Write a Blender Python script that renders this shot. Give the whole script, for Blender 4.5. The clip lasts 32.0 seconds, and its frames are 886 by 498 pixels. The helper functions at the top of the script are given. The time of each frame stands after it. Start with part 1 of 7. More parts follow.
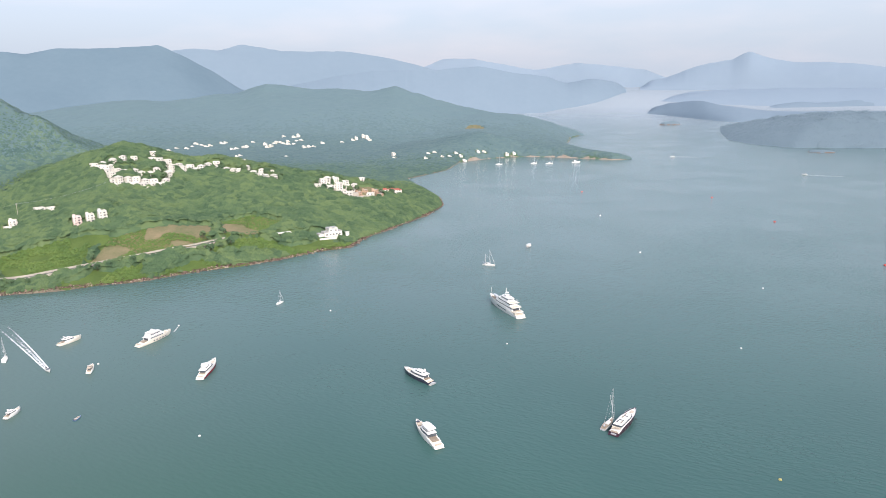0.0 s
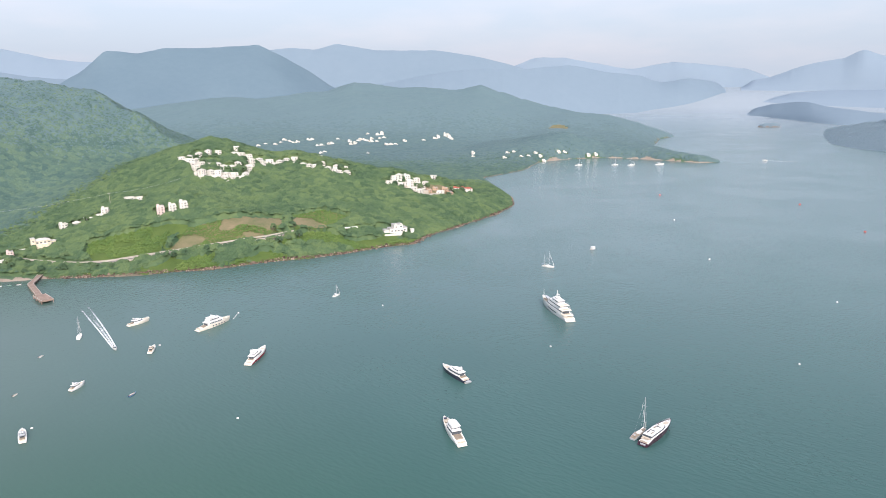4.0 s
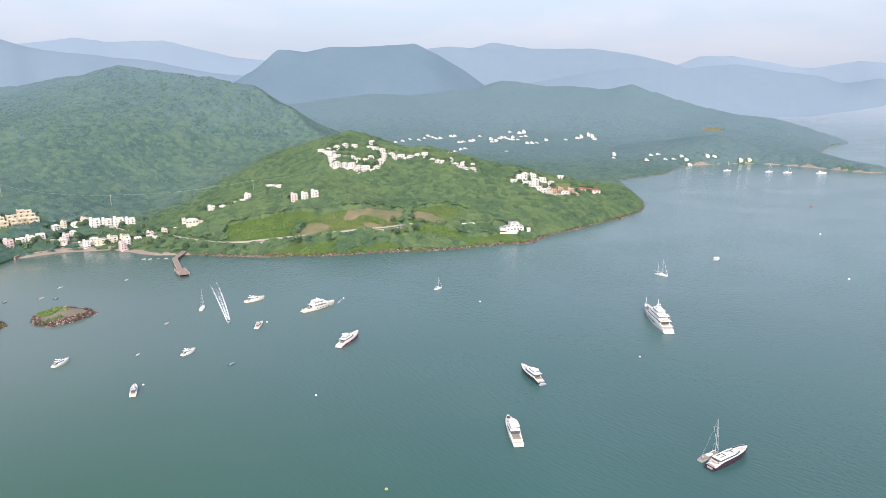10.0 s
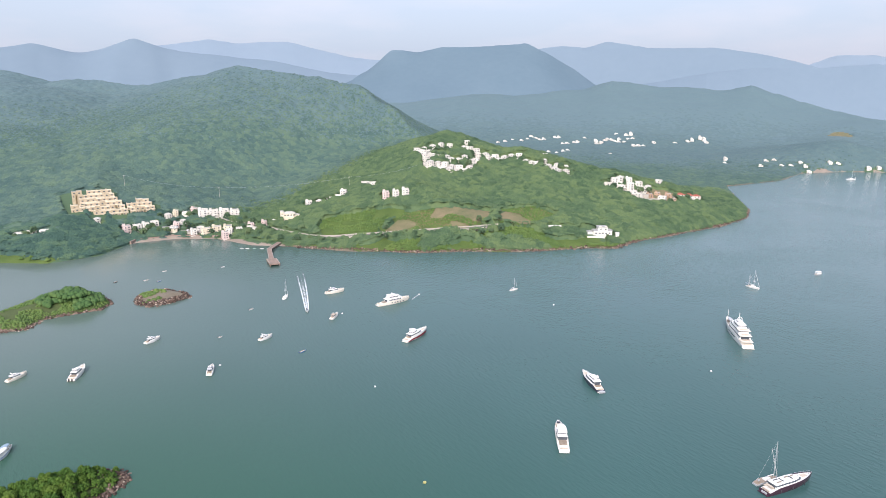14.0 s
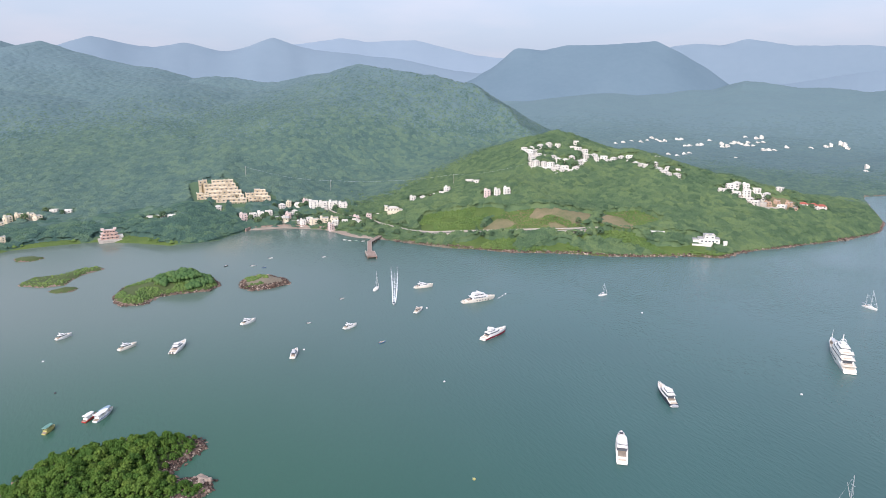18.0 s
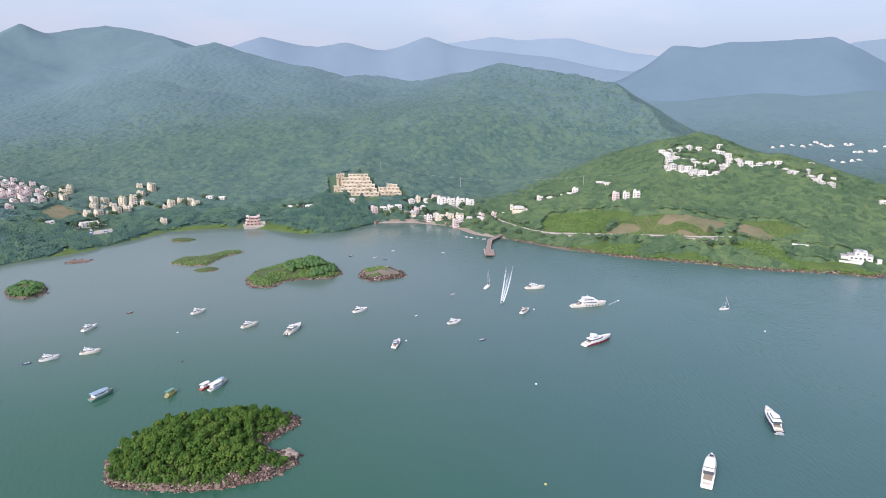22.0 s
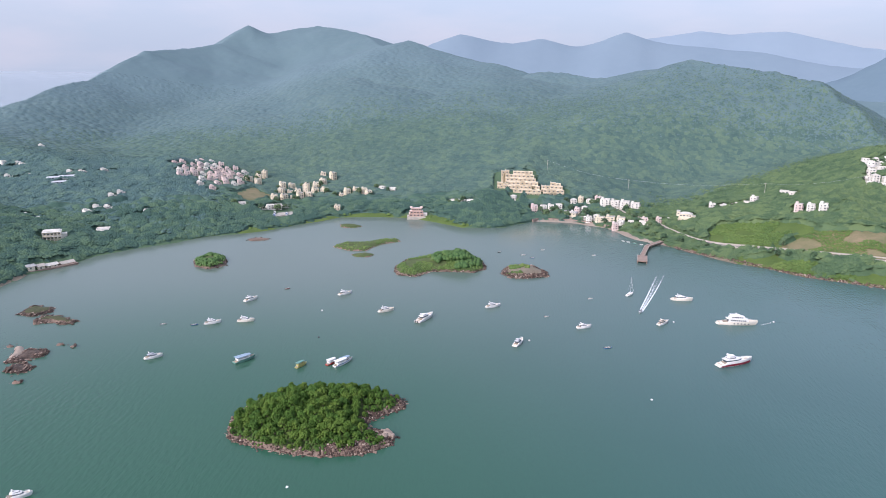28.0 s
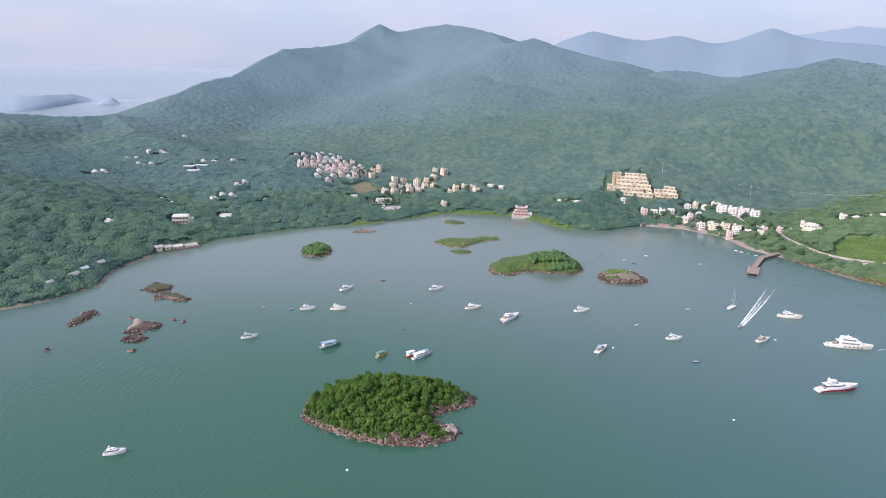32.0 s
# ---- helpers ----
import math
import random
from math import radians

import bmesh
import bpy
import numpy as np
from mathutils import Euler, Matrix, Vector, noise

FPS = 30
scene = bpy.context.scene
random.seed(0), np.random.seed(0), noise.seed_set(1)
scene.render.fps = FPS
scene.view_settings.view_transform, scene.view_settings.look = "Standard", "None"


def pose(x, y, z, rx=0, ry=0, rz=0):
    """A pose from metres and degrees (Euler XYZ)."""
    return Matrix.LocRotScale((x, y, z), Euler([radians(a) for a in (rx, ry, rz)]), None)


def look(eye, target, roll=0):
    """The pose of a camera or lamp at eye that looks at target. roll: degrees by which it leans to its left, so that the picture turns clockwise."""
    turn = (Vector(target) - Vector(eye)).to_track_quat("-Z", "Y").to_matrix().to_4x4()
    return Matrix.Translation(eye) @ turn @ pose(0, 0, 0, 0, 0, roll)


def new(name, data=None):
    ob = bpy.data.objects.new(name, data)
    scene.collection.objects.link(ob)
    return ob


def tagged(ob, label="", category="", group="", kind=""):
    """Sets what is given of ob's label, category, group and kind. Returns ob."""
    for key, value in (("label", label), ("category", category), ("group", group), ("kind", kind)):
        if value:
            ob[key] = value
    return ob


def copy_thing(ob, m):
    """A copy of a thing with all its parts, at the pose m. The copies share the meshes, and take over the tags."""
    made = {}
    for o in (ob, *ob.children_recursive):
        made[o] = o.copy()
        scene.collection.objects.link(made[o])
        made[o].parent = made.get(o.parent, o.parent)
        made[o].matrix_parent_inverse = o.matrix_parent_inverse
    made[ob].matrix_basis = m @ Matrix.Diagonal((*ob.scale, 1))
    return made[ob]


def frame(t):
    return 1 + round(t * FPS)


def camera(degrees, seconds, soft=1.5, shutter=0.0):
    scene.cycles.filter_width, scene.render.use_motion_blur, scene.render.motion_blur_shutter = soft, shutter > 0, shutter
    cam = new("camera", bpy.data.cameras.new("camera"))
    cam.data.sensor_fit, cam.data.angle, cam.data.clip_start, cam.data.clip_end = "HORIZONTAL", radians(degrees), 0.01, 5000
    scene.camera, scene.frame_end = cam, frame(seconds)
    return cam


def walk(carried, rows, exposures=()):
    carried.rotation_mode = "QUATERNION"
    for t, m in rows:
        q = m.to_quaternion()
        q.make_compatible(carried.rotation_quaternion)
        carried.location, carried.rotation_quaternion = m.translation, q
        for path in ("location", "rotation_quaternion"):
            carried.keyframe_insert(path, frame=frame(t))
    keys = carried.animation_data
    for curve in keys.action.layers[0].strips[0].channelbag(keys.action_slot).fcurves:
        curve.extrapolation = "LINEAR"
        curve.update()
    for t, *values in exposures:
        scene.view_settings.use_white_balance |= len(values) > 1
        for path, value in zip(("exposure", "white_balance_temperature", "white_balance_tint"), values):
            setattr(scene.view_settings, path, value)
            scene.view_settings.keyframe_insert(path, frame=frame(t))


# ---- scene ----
cam = camera(65.28, 32.0, 0.9)
PATH = [
    (0, (0.00, 0.00, 147.99), (-0.71, 972.65, -84.28), -0.97),
    (1, (6.41, -0.42, 148.08), (-26.50, 971.74, -83.90), -0.93),
    (2, (12.38, -0.57, 147.83), (-52.52, 970.09, -83.71), -0.85),
    (3, (18.33, -0.36, 147.85), (-78.05, 967.65, -83.81), -0.80),
    (3.5, (21.40, -0.27, 147.88), (-90.46, 966.02, -84.00), -0.77),
    (5.5, (32.82, 0.24, 147.84), (-146.54, 956.31, -84.03), -0.60),
    (6, (35.37, 0.31, 147.84), (-161.81, 952.86, -84.06), -0.54),
    (7, (40.86, 1.19, 147.80), (-190.74, 945.98, -84.03), -0.43),
    (8, (46.61, 2.29, 147.74), (-218.94, 938.03, -84.33), -0.36),
    (9, (52.38, 3.27, 147.75), (-248.67, 928.15, -84.55), -0.28),
    (10, (58.11, 4.82, 147.60), (-278.62, 917.30, -84.76), -0.21),
    (11, (63.97, 6.23, 147.86), (-308.38, 904.77, -84.48), -0.16),
    (12, (69.57, 7.85, 147.86), (-340.91, 889.72, -84.12), -0.07),
    (13, (74.84, 9.77, 148.01), (-371.78, 873.97, -83.72), -0.01),
    (14, (80.40, 11.78, 148.28), (-398.42, 858.38, -84.12), 0.02),
    (14.5, (83.29, 12.52, 148.56), (-412.21, 849.31, -84.39), 0.06),
    (16.5, (93.67, 17.49, 149.07), (-472.44, 807.78, -85.37), 0.27),
    (17, (96.04, 18.82, 149.32), (-487.70, 796.02, -85.64), 0.32),
    (18, (101.04, 21.91, 149.74), (-519.82, 769.52, -86.05), 0.39),
    (19, (105.61, 25.01, 150.02), (-555.34, 737.07, -86.86), 0.46),
    (20, (110.28, 28.52, 150.51), (-588.29, 703.36, -87.40), 0.51),
    (21, (115.05, 32.69, 150.95), (-617.76, 669.78, -88.02), 0.51),
    (22, (119.59, 36.74, 151.38), (-645.67, 634.01, -88.70), 0.54),
    (23, (123.41, 41.08, 151.60), (-670.58, 599.09, -89.68), 0.59),
    (24, (126.79, 46.13, 151.68), (-692.09, 566.35, -90.81), 0.58),
    (25, (130.27, 50.64, 152.00), (-712.32, 530.89, -91.73), 0.61),
    (25.5, (131.89, 52.69, 152.24), (-721.57, 512.92, -92.33), 0.63),
    (27.5, (138.18, 62.97, 153.10), (-751.83, 445.87, -94.40), 0.71),
    (28, (139.39, 65.20, 153.37), (-759.06, 427.46, -94.71), 0.73),
    (29, (142.15, 70.25, 153.96), (-772.14, 389.10, -95.86), 0.79),
    (30, (144.26, 75.58, 154.38), (-783.45, 351.46, -97.10), 0.83),
    (31, (146.43, 81.38, 154.68), (-792.30, 315.97, -97.83), 0.86),
    (32, (148.12, 85.86, 155.15), (-799.92, 277.13, -99.09), 0.92),
]
EXPOSURES = [(0, 1.22, 6350, 17.5), (9, 1.22, 6260, 18), (13, 1.19, 6180, 19), (18, 1.08, 6040, 20), (24, 1.06, 5860, 22), (32, 1.10, 5940, 24)]
walk(cam, [(t, look(eye, target, roll)) for t, eye, target, roll in PATH], EXPOSURES)

# ---- light ----
SUN_FROM = Vector((0.28, -0.76, 0.58)).normalized()
world = bpy.data.worlds.new("hazy_sky")
scene.world = world
world.use_nodes = True
wn = world.node_tree.nodes
sky = wn.new("ShaderNodeTexSky")
sky.sky_type = "NISHITA"
sky.sun_disc = False
sky.sun_elevation = math.asin(SUN_FROM.z)
sky.sun_rotation = math.atan2(SUN_FROM.x, SUN_FROM.y)
sky.dust_density = 6.0
sky.air_density = 1.0
sky.ozone_density = 2.0
world.node_tree.links.new(sky.outputs[0], wn["Background"].inputs[0])
wn["Background"].inputs[1].default_value = 0.036
# the even veil of haze that whitens the whole sky
veil, both = wn.new("ShaderNodeBackground"), wn.new("ShaderNodeAddShader")
sky_way, cloud = wn.new("ShaderNodeTexCoord"), wn.new("ShaderNodeTexNoise")
stretch, cloud_tone = wn.new("ShaderNodeMapping"), wn.new("ShaderNodeValToRGB")
stretch.inputs["Scale"].default_value = (3.0, 3.0, 11.0)
cloud.inputs["Detail"].default_value = 5.0
cloud.inputs["Scale"].default_value = 1.6
for e_, (p_, c_) in zip(cloud_tone.color_ramp.elements, ((0.42, (0.242, 0.280, 0.312)), (0.72, (0.288, 0.302, 0.322)))):
    e_.position, e_.color = p_, (*c_, 1)
world.node_tree.links.new(sky_way.outputs["Generated"], stretch.inputs["Vector"])
world.node_tree.links.new(stretch.outputs[0], cloud.inputs["Vector"])
world.node_tree.links.new(cloud.outputs[0], cloud_tone.inputs[0])
world.node_tree.links.new(cloud_tone.outputs[0], veil.inputs[0])
world.node_tree.links.new(wn["Background"].outputs[0], both.inputs[0])
world.node_tree.links.new(veil.outputs[0], both.inputs[1])
world.node_tree.links.new(both.outputs[0], wn["World Output"].inputs[0])
sun_data = bpy.data.lights.new("sun", "SUN")
sun_data.energy = 1.6
sun_data.angle = radians(12.0)
sun_data.color = (1.0, 0.94, 0.86)
sun = new("sun", sun_data)
sun.matrix_world = look(SUN_FROM * 900, (0, 0, 0))


# ---- materials ----
def material(name, rough=0.6, metal=0.0, spec=0.5):
    m = bpy.data.materials.new(name)
    m.use_nodes = True
    b = m.node_tree.nodes["Principled BSDF"]
    b.inputs["Roughness"].default_value = rough
    b.inputs["Metallic"].default_value = metal
    b.inputs["Specular IOR Level"].default_value = spec
    return m, m.node_tree.nodes, m.node_tree.links, b


def ramp(nodes, stops):
    r = nodes.new("ShaderNodeValToRGB")
    while len(r.color_ramp.elements) < len(stops):
        r.color_ramp.elements.new(0.5)
    for e, (p, c) in zip(r.color_ramp.elements, stops):
        e.position, e.color = p, (*c, 1)
    return r


def noise_node(nodes, links, scale, detail=4.0, rough=0.55, coords="Object"):
    tc = nodes.new("ShaderNodeTexCoord")
    n = nodes.new("ShaderNodeTexNoise")
    n.inputs["Scale"].default_value, n.inputs["Detail"].default_value, n.inputs["Roughness"].default_value = scale, detail, rough
    links.new(tc.outputs[coords], n.inputs["Vector"])
    return n


def grained(name, dark, light, scale=0.6, fine=6.0, rough=0.7, bump=0.3, depth=0.05, metal=0.0, spec=0.4, random=0.0):
    """A surface with broad stains and a fine grain between two colours."""
    m, nodes, links, b = material(name, rough, metal, spec)
    big, small = noise_node(nodes, links, scale), noise_node(nodes, links, fine, 3)
    mix = nodes.new("ShaderNodeMath")
    mix.operation = "MULTIPLY_ADD"
    links.new(big.outputs[0], mix.inputs[0])
    mix.inputs[1].default_value = 0.65
    half = nodes.new("ShaderNodeMath")
    half.operation = "MULTIPLY"
    links.new(small.outputs[0], half.inputs[0])
    half.inputs[1].default_value = 0.35
    links.new(half.outputs[0], mix.inputs[2])
    out = mix.outputs[0]
    if random:
        info = nodes.new("ShaderNodeObjectInfo")
        add = nodes.new("ShaderNodeMath")
        add.operation = "MULTIPLY_ADD"
        links.new(info.outputs["Random"], add.inputs[0])
        add.inputs[1].default_value = random
        links.new(out, add.inputs[2])
        sub = nodes.new("ShaderNodeMath")
        sub.operation = "SUBTRACT"
        links.new(add.outputs[0], sub.inputs[0])
        sub.inputs[1].default_value = random / 2
        out = sub.outputs[0]
    r = ramp(nodes, [(0.3, dark), (0.7, light)])
    links.new(out, r.inputs[0])
    links.new(r.outputs[0], b.inputs["Base Color"])
    if bump:
        bn = nodes.new("ShaderNodeBump")
        bn.inputs["Strength"].default_value, bn.inputs["Distance"].default_value = bump, depth
        links.new(small.outputs[0], bn.inputs["Height"])
        links.new(bn.outputs[0], b.inputs["Normal"])
    return m


def foliage(name, dark, mid, light, island=True, sheen=0.12, scale=0.02, leaf=0.8, spread=1.0, relief=0.6, tree=0.3, own_tone=0.3, shine=0.3):
    """Leaves: each crown has its own green, broad patches drift over the slope, and leaf tufts give relief."""
    m, nodes, links, b = material(name, 0.65, 0.0, shine)
    patch, tuft = noise_node(nodes, links, scale, 4, 0.6), noise_node(nodes, links, leaf, 3, 0.7)
    own = nodes.new("ShaderNodeNewGeometry") if island else nodes.new("ShaderNodeObjectInfo")
    a = nodes.new("ShaderNodeMath")
    a.operation = "MULTIPLY_ADD"
    links.new(own.outputs["Random Per Island" if island else "Random"], a.inputs[0])
    a.inputs[1].default_value = own_tone
    cell, pick, tone = nodes.new("ShaderNodeTexVoronoi"), nodes.new("ShaderNodeSeparateColor"), nodes.new("ShaderNodeMath")
    cell.inputs["Scale"].default_value = 0.15
    where = nodes.new("ShaderNodeNewGeometry")
    links.new(where.outputs["Position"], cell.inputs["Vector"])
    links.new(cell.outputs["Color"], pick.inputs[0])
    tone.operation = "MULTIPLY_ADD"
    links.new(pick.outputs[0], tone.inputs[0])
    tone.inputs[1].default_value = tree
    links.new(patch.outputs[0], tone.inputs[2])
    links.new(tone.outputs[0], a.inputs[2])
    c = nodes.new("ShaderNodeMath")
    c.operation = "MULTIPLY_ADD"
    links.new(tuft.outputs[0], c.inputs[0])
    c.inputs[1].default_value = 0.5
    links.new(a.outputs[0], c.inputs[2])
    r = ramp(nodes, [(0.0, dark), (0.5, mid), (1.0, light)])
    s = nodes.new("ShaderNodeMath")
    s.operation = "MULTIPLY_ADD"
    links.new(c.outputs[0], s.inputs[0])
    s.inputs[1].default_value, s.inputs[2].default_value = spread, 0.5 - (0.67 + (tree + own_tone) / 2) * spread
    links.new(s.outputs[0], r.inputs[0])
    links.new(r.outputs[0], b.inputs["Base Color"])
    b.inputs["Sheen Weight"].default_value = sheen
    b.inputs["Sheen Roughness"].default_value = 0.6
    b.inputs["Sheen Tint"].default_value = (0.75, 0.88, 1.0, 1)
    bn = nodes.new("ShaderNodeBump")
    bn.inputs["Strength"].default_value, bn.inputs["Distance"].default_value = relief, 0.8
    links.new(tuft.outputs[0], bn.inputs["Height"])
    links.new(bn.outputs[0], b.inputs["Normal"])
    return m


# Cooler greens than the near leaves: some haze is put into the colour.
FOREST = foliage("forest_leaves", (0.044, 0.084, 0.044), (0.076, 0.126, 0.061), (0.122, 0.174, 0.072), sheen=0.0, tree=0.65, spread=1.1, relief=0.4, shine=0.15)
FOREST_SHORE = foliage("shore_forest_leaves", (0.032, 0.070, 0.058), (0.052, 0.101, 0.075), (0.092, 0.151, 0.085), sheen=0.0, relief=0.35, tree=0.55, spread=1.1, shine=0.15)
FOREST_INLAND = foliage("inland_leaves_hazed", (0.046, 0.090, 0.094), (0.066, 0.120, 0.114), (0.102, 0.164, 0.122), sheen=0.0, relief=0.3, tree=0.5, shine=0.15)
# Paler, bluer and flatter with distance: haze is put into the leaf colours.
FOREST_FAR = foliage("hill_leaves_hazed", (0.056, 0.102, 0.092), (0.077, 0.129, 0.106), (0.110, 0.166, 0.112), sheen=0.0, relief=0.35, tree=0.65, spread=1.15, shine=0.1)
FOREST_HILL = foliage("high_leaves_hazed", (0.084, 0.136, 0.144), (0.098, 0.153, 0.157), (0.120, 0.176, 0.162), sheen=0.0, relief=0.25, tree=0.55, shine=0.1)
FOREST_UPPER = foliage("upper_leaves_hazed", (0.098, 0.153, 0.166), (0.110, 0.168, 0.177), (0.125, 0.184, 0.181), sheen=0.0, spread=0.9, relief=0.2, tree=0.45, shine=0.1)
FOREST_HIGH = foliage("ridge_leaves_hazed", (0.112, 0.170, 0.188), (0.121, 0.182, 0.197), (0.131, 0.192, 0.200), sheen=0.0, spread=0.8, relief=0.15, tree=0.35, shine=0.1)
FOREST_EAST = foliage("far_island_leaves_hazed", (0.128, 0.182, 0.216), (0.135, 0.190, 0.222), (0.142, 0.198, 0.226), sheen=0.0, spread=0.5, relief=0.1)
LEAVES = foliage("broad_leaves", (0.030, 0.072, 0.016), (0.060, 0.120, 0.021), (0.118, 0.176, 0.033), island=False, sheen=0.0, scale=0.06, leaf=1.8, tree=0.25, own_tone=0.45, relief=0.3, shine=0.1)
UNDERGROWTH = foliage("undergrowth_leaves", (0.026, 0.064, 0.016), (0.056, 0.112, 0.024), (0.108, 0.164, 0.036), sheen=0.0, leaf=1.8, relief=0.4, shine=0.1)
SCRUB = foliage("scrub_leaves", (0.048, 0.094, 0.024), (0.084, 0.144, 0.032), (0.136, 0.192, 0.046), sheen=0.0)
GROVE = foliage("islet_grove_leaves", (0.034, 0.082, 0.030), (0.062, 0.122, 0.040), (0.108, 0.168, 0.052), sheen=0.0, relief=0.4, shine=0.1)
SOIL = grained("forest_undergrowth", (0.054, 0.100, 0.052), (0.078, 0.132, 0.066), 0.03, 0.4, 0.9, 0.4, 0.5)
ROCK = grained("shore_rock", (0.046, 0.032, 0.026), (0.22, 0.160, 0.122), 0.35, 3.0, 0.85, 0.6, 0.15, random=0.5)
SAND = grained("coarse_sand", (0.20, 0.160, 0.125), (0.34, 0.285, 0.230), 0.08, 1.5, 0.9, 0.2, 0.05)
# Blues instead of forest greens: the haze is put into these base colours.
RIDGE_NEAR = grained("haze_tinted_near_ridge", (0.118, 0.176, 0.218), (0.136, 0.196, 0.236), 0.006, 0.05, 0.95, 0.0, spec=0.1)
RIDGE_MID = grained("haze_tinted_ridge", (0.168, 0.228, 0.280), (0.184, 0.244, 0.296), 0.003, 0.03, 0.95, 0.0, spec=0.1)
RIDGE_FAR = grained("haze_tinted_far_ridge", (0.204, 0.266, 0.326), (0.218, 0.280, 0.340), 0.002, 0.02, 0.95, 0.0, spec=0.1)
# Lightened further for haze over islets whose visible side is in shade.
RIDGE_PALE = grained("haze_tinted_islets", (0.27, 0.335, 0.39), (0.295, 0.36, 0.415), 0.004, 0.03, 0.95, 0.0, spec=0.1)


def sea_material():
    m, nodes, links, b = material("sea_water", 0.12, 0.0, 0.5)
    b.inputs["IOR"].default_value = 1.33
    broad = noise_node(nodes, links, 0.006, 3)
    r = ramp(nodes, [(0.3, (0.032, 0.090, 0.083)), (0.7, (0.042, 0.108, 0.098))])
    links.new(broad.outputs[0], r.inputs[0])
    # silt near the head of the bay
    place, away = nodes.new("ShaderNodeNewGeometry"), nodes.new("ShaderNodeVectorMath")
    away.operation = "DISTANCE"
    links.new(place.outputs["Position"], away.inputs[0])
    away.inputs[1].default_value = (-600, 160, 0)
    near = nodes.new("ShaderNodeMapRange")
    near.interpolation_type = "SMOOTHSTEP"
    links.new(away.outputs["Value"], near.inputs["Value"])
    near.inputs["From Min"].default_value, near.inputs["From Max"].default_value = 120, 620
    near.inputs["To Min"].default_value, near.inputs["To Max"].default_value = 0.85, 0.0
    silt = nodes.new("ShaderNodeMix")
    silt.data_type = "RGBA"
    links.new(near.outputs[0], silt.inputs["Factor"])
    links.new(r.outputs[0], silt.inputs["A"])
    silt.inputs["B"].default_value = (0.136, 0.168, 0.136, 1)
    # greener shallows about the wooded island
    shoal, green = nodes.new("ShaderNodeVectorMath"), nodes.new("ShaderNodeMapRange")
    shoal.operation = "DISTANCE"
    links.new(place.outputs["Position"], shoal.inputs[0])
    shoal.inputs[1].default_value = (-120, 30, 0)
    green.interpolation_type = "SMOOTHSTEP"
    links.new(shoal.outputs["Value"], green.inputs["Value"])
    green.inputs["From Min"].default_value, green.inputs["From Max"].default_value = 60, 300
    green.inputs["To Min"].default_value, green.inputs["To Max"].default_value = 0.9, 0.0
    tint = nodes.new("ShaderNodeMix")
    tint.data_type = "RGBA"
    links.new(green.outputs[0], tint.inputs["Factor"])
    links.new(silt.outputs["Result"], tint.inputs["A"])
    tint.inputs["B"].default_value = (0.027, 0.092, 0.054, 1)
    # paler water in the outer channel: haze above it, put into the colour
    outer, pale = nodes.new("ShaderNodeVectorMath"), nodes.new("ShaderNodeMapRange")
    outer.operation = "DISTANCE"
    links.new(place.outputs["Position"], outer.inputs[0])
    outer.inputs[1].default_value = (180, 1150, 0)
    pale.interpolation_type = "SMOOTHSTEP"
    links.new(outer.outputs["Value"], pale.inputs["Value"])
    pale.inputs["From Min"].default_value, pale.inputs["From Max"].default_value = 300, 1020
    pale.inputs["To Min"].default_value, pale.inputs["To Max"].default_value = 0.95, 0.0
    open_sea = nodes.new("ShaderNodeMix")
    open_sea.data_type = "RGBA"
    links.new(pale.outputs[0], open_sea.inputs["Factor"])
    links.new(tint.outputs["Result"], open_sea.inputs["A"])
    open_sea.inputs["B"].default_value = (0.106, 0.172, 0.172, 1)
    # beyond the bay, haze is painted into the sea's colour, growing with distance
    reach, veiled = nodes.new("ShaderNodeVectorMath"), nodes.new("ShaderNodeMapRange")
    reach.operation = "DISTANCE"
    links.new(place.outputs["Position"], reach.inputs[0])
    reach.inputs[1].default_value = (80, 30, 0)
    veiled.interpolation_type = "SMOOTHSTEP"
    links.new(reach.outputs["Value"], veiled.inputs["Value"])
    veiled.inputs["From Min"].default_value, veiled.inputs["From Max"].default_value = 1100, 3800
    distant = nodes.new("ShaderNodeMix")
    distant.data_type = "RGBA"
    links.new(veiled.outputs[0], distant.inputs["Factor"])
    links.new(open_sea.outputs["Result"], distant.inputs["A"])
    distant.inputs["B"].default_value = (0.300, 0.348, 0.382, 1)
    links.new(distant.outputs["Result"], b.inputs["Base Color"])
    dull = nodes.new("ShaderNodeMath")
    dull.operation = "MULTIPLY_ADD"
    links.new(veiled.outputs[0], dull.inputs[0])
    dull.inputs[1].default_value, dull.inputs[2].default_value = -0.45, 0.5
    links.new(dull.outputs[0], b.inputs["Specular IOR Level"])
    tc = nodes.new("ShaderNodeTexCoord")
    mp = nodes.new("ShaderNodeMapping")
    mp.vector_type = "TEXTURE"
    mp.inputs["Rotation"].default_value[2] = radians(-28)
    mp.inputs["Scale"].default_value = (4.6, 1.7, 1)
    links.new(tc.outputs["Object"], mp.inputs["Vector"])
    wave = nodes.new("ShaderNodeTexNoise")
    wave.inputs["Scale"].default_value, wave.inputs["Detail"].default_value = 1.0, 5
    links.new(mp.outputs[0], wave.inputs["Vector"])
    calm = noise_node(nodes, links, 0.012, 3)
    cr = ramp(nodes, [(0.35, (0.4, 0.4, 0.4)), (0.7, (1, 1, 1))])
    links.new(calm.outputs[0], cr.inputs[0])
    mul = nodes.new("ShaderNodeMath")
    mul.operation = "MULTIPLY"
    links.new(wave.outputs[0], mul.inputs[0])
    links.new(cr.outputs[0], mul.inputs[1])
    bn = nodes.new("ShaderNodeBump")
    bn.inputs["Strength"].default_value, bn.inputs["Distance"].default_value = 0.6, 0.8
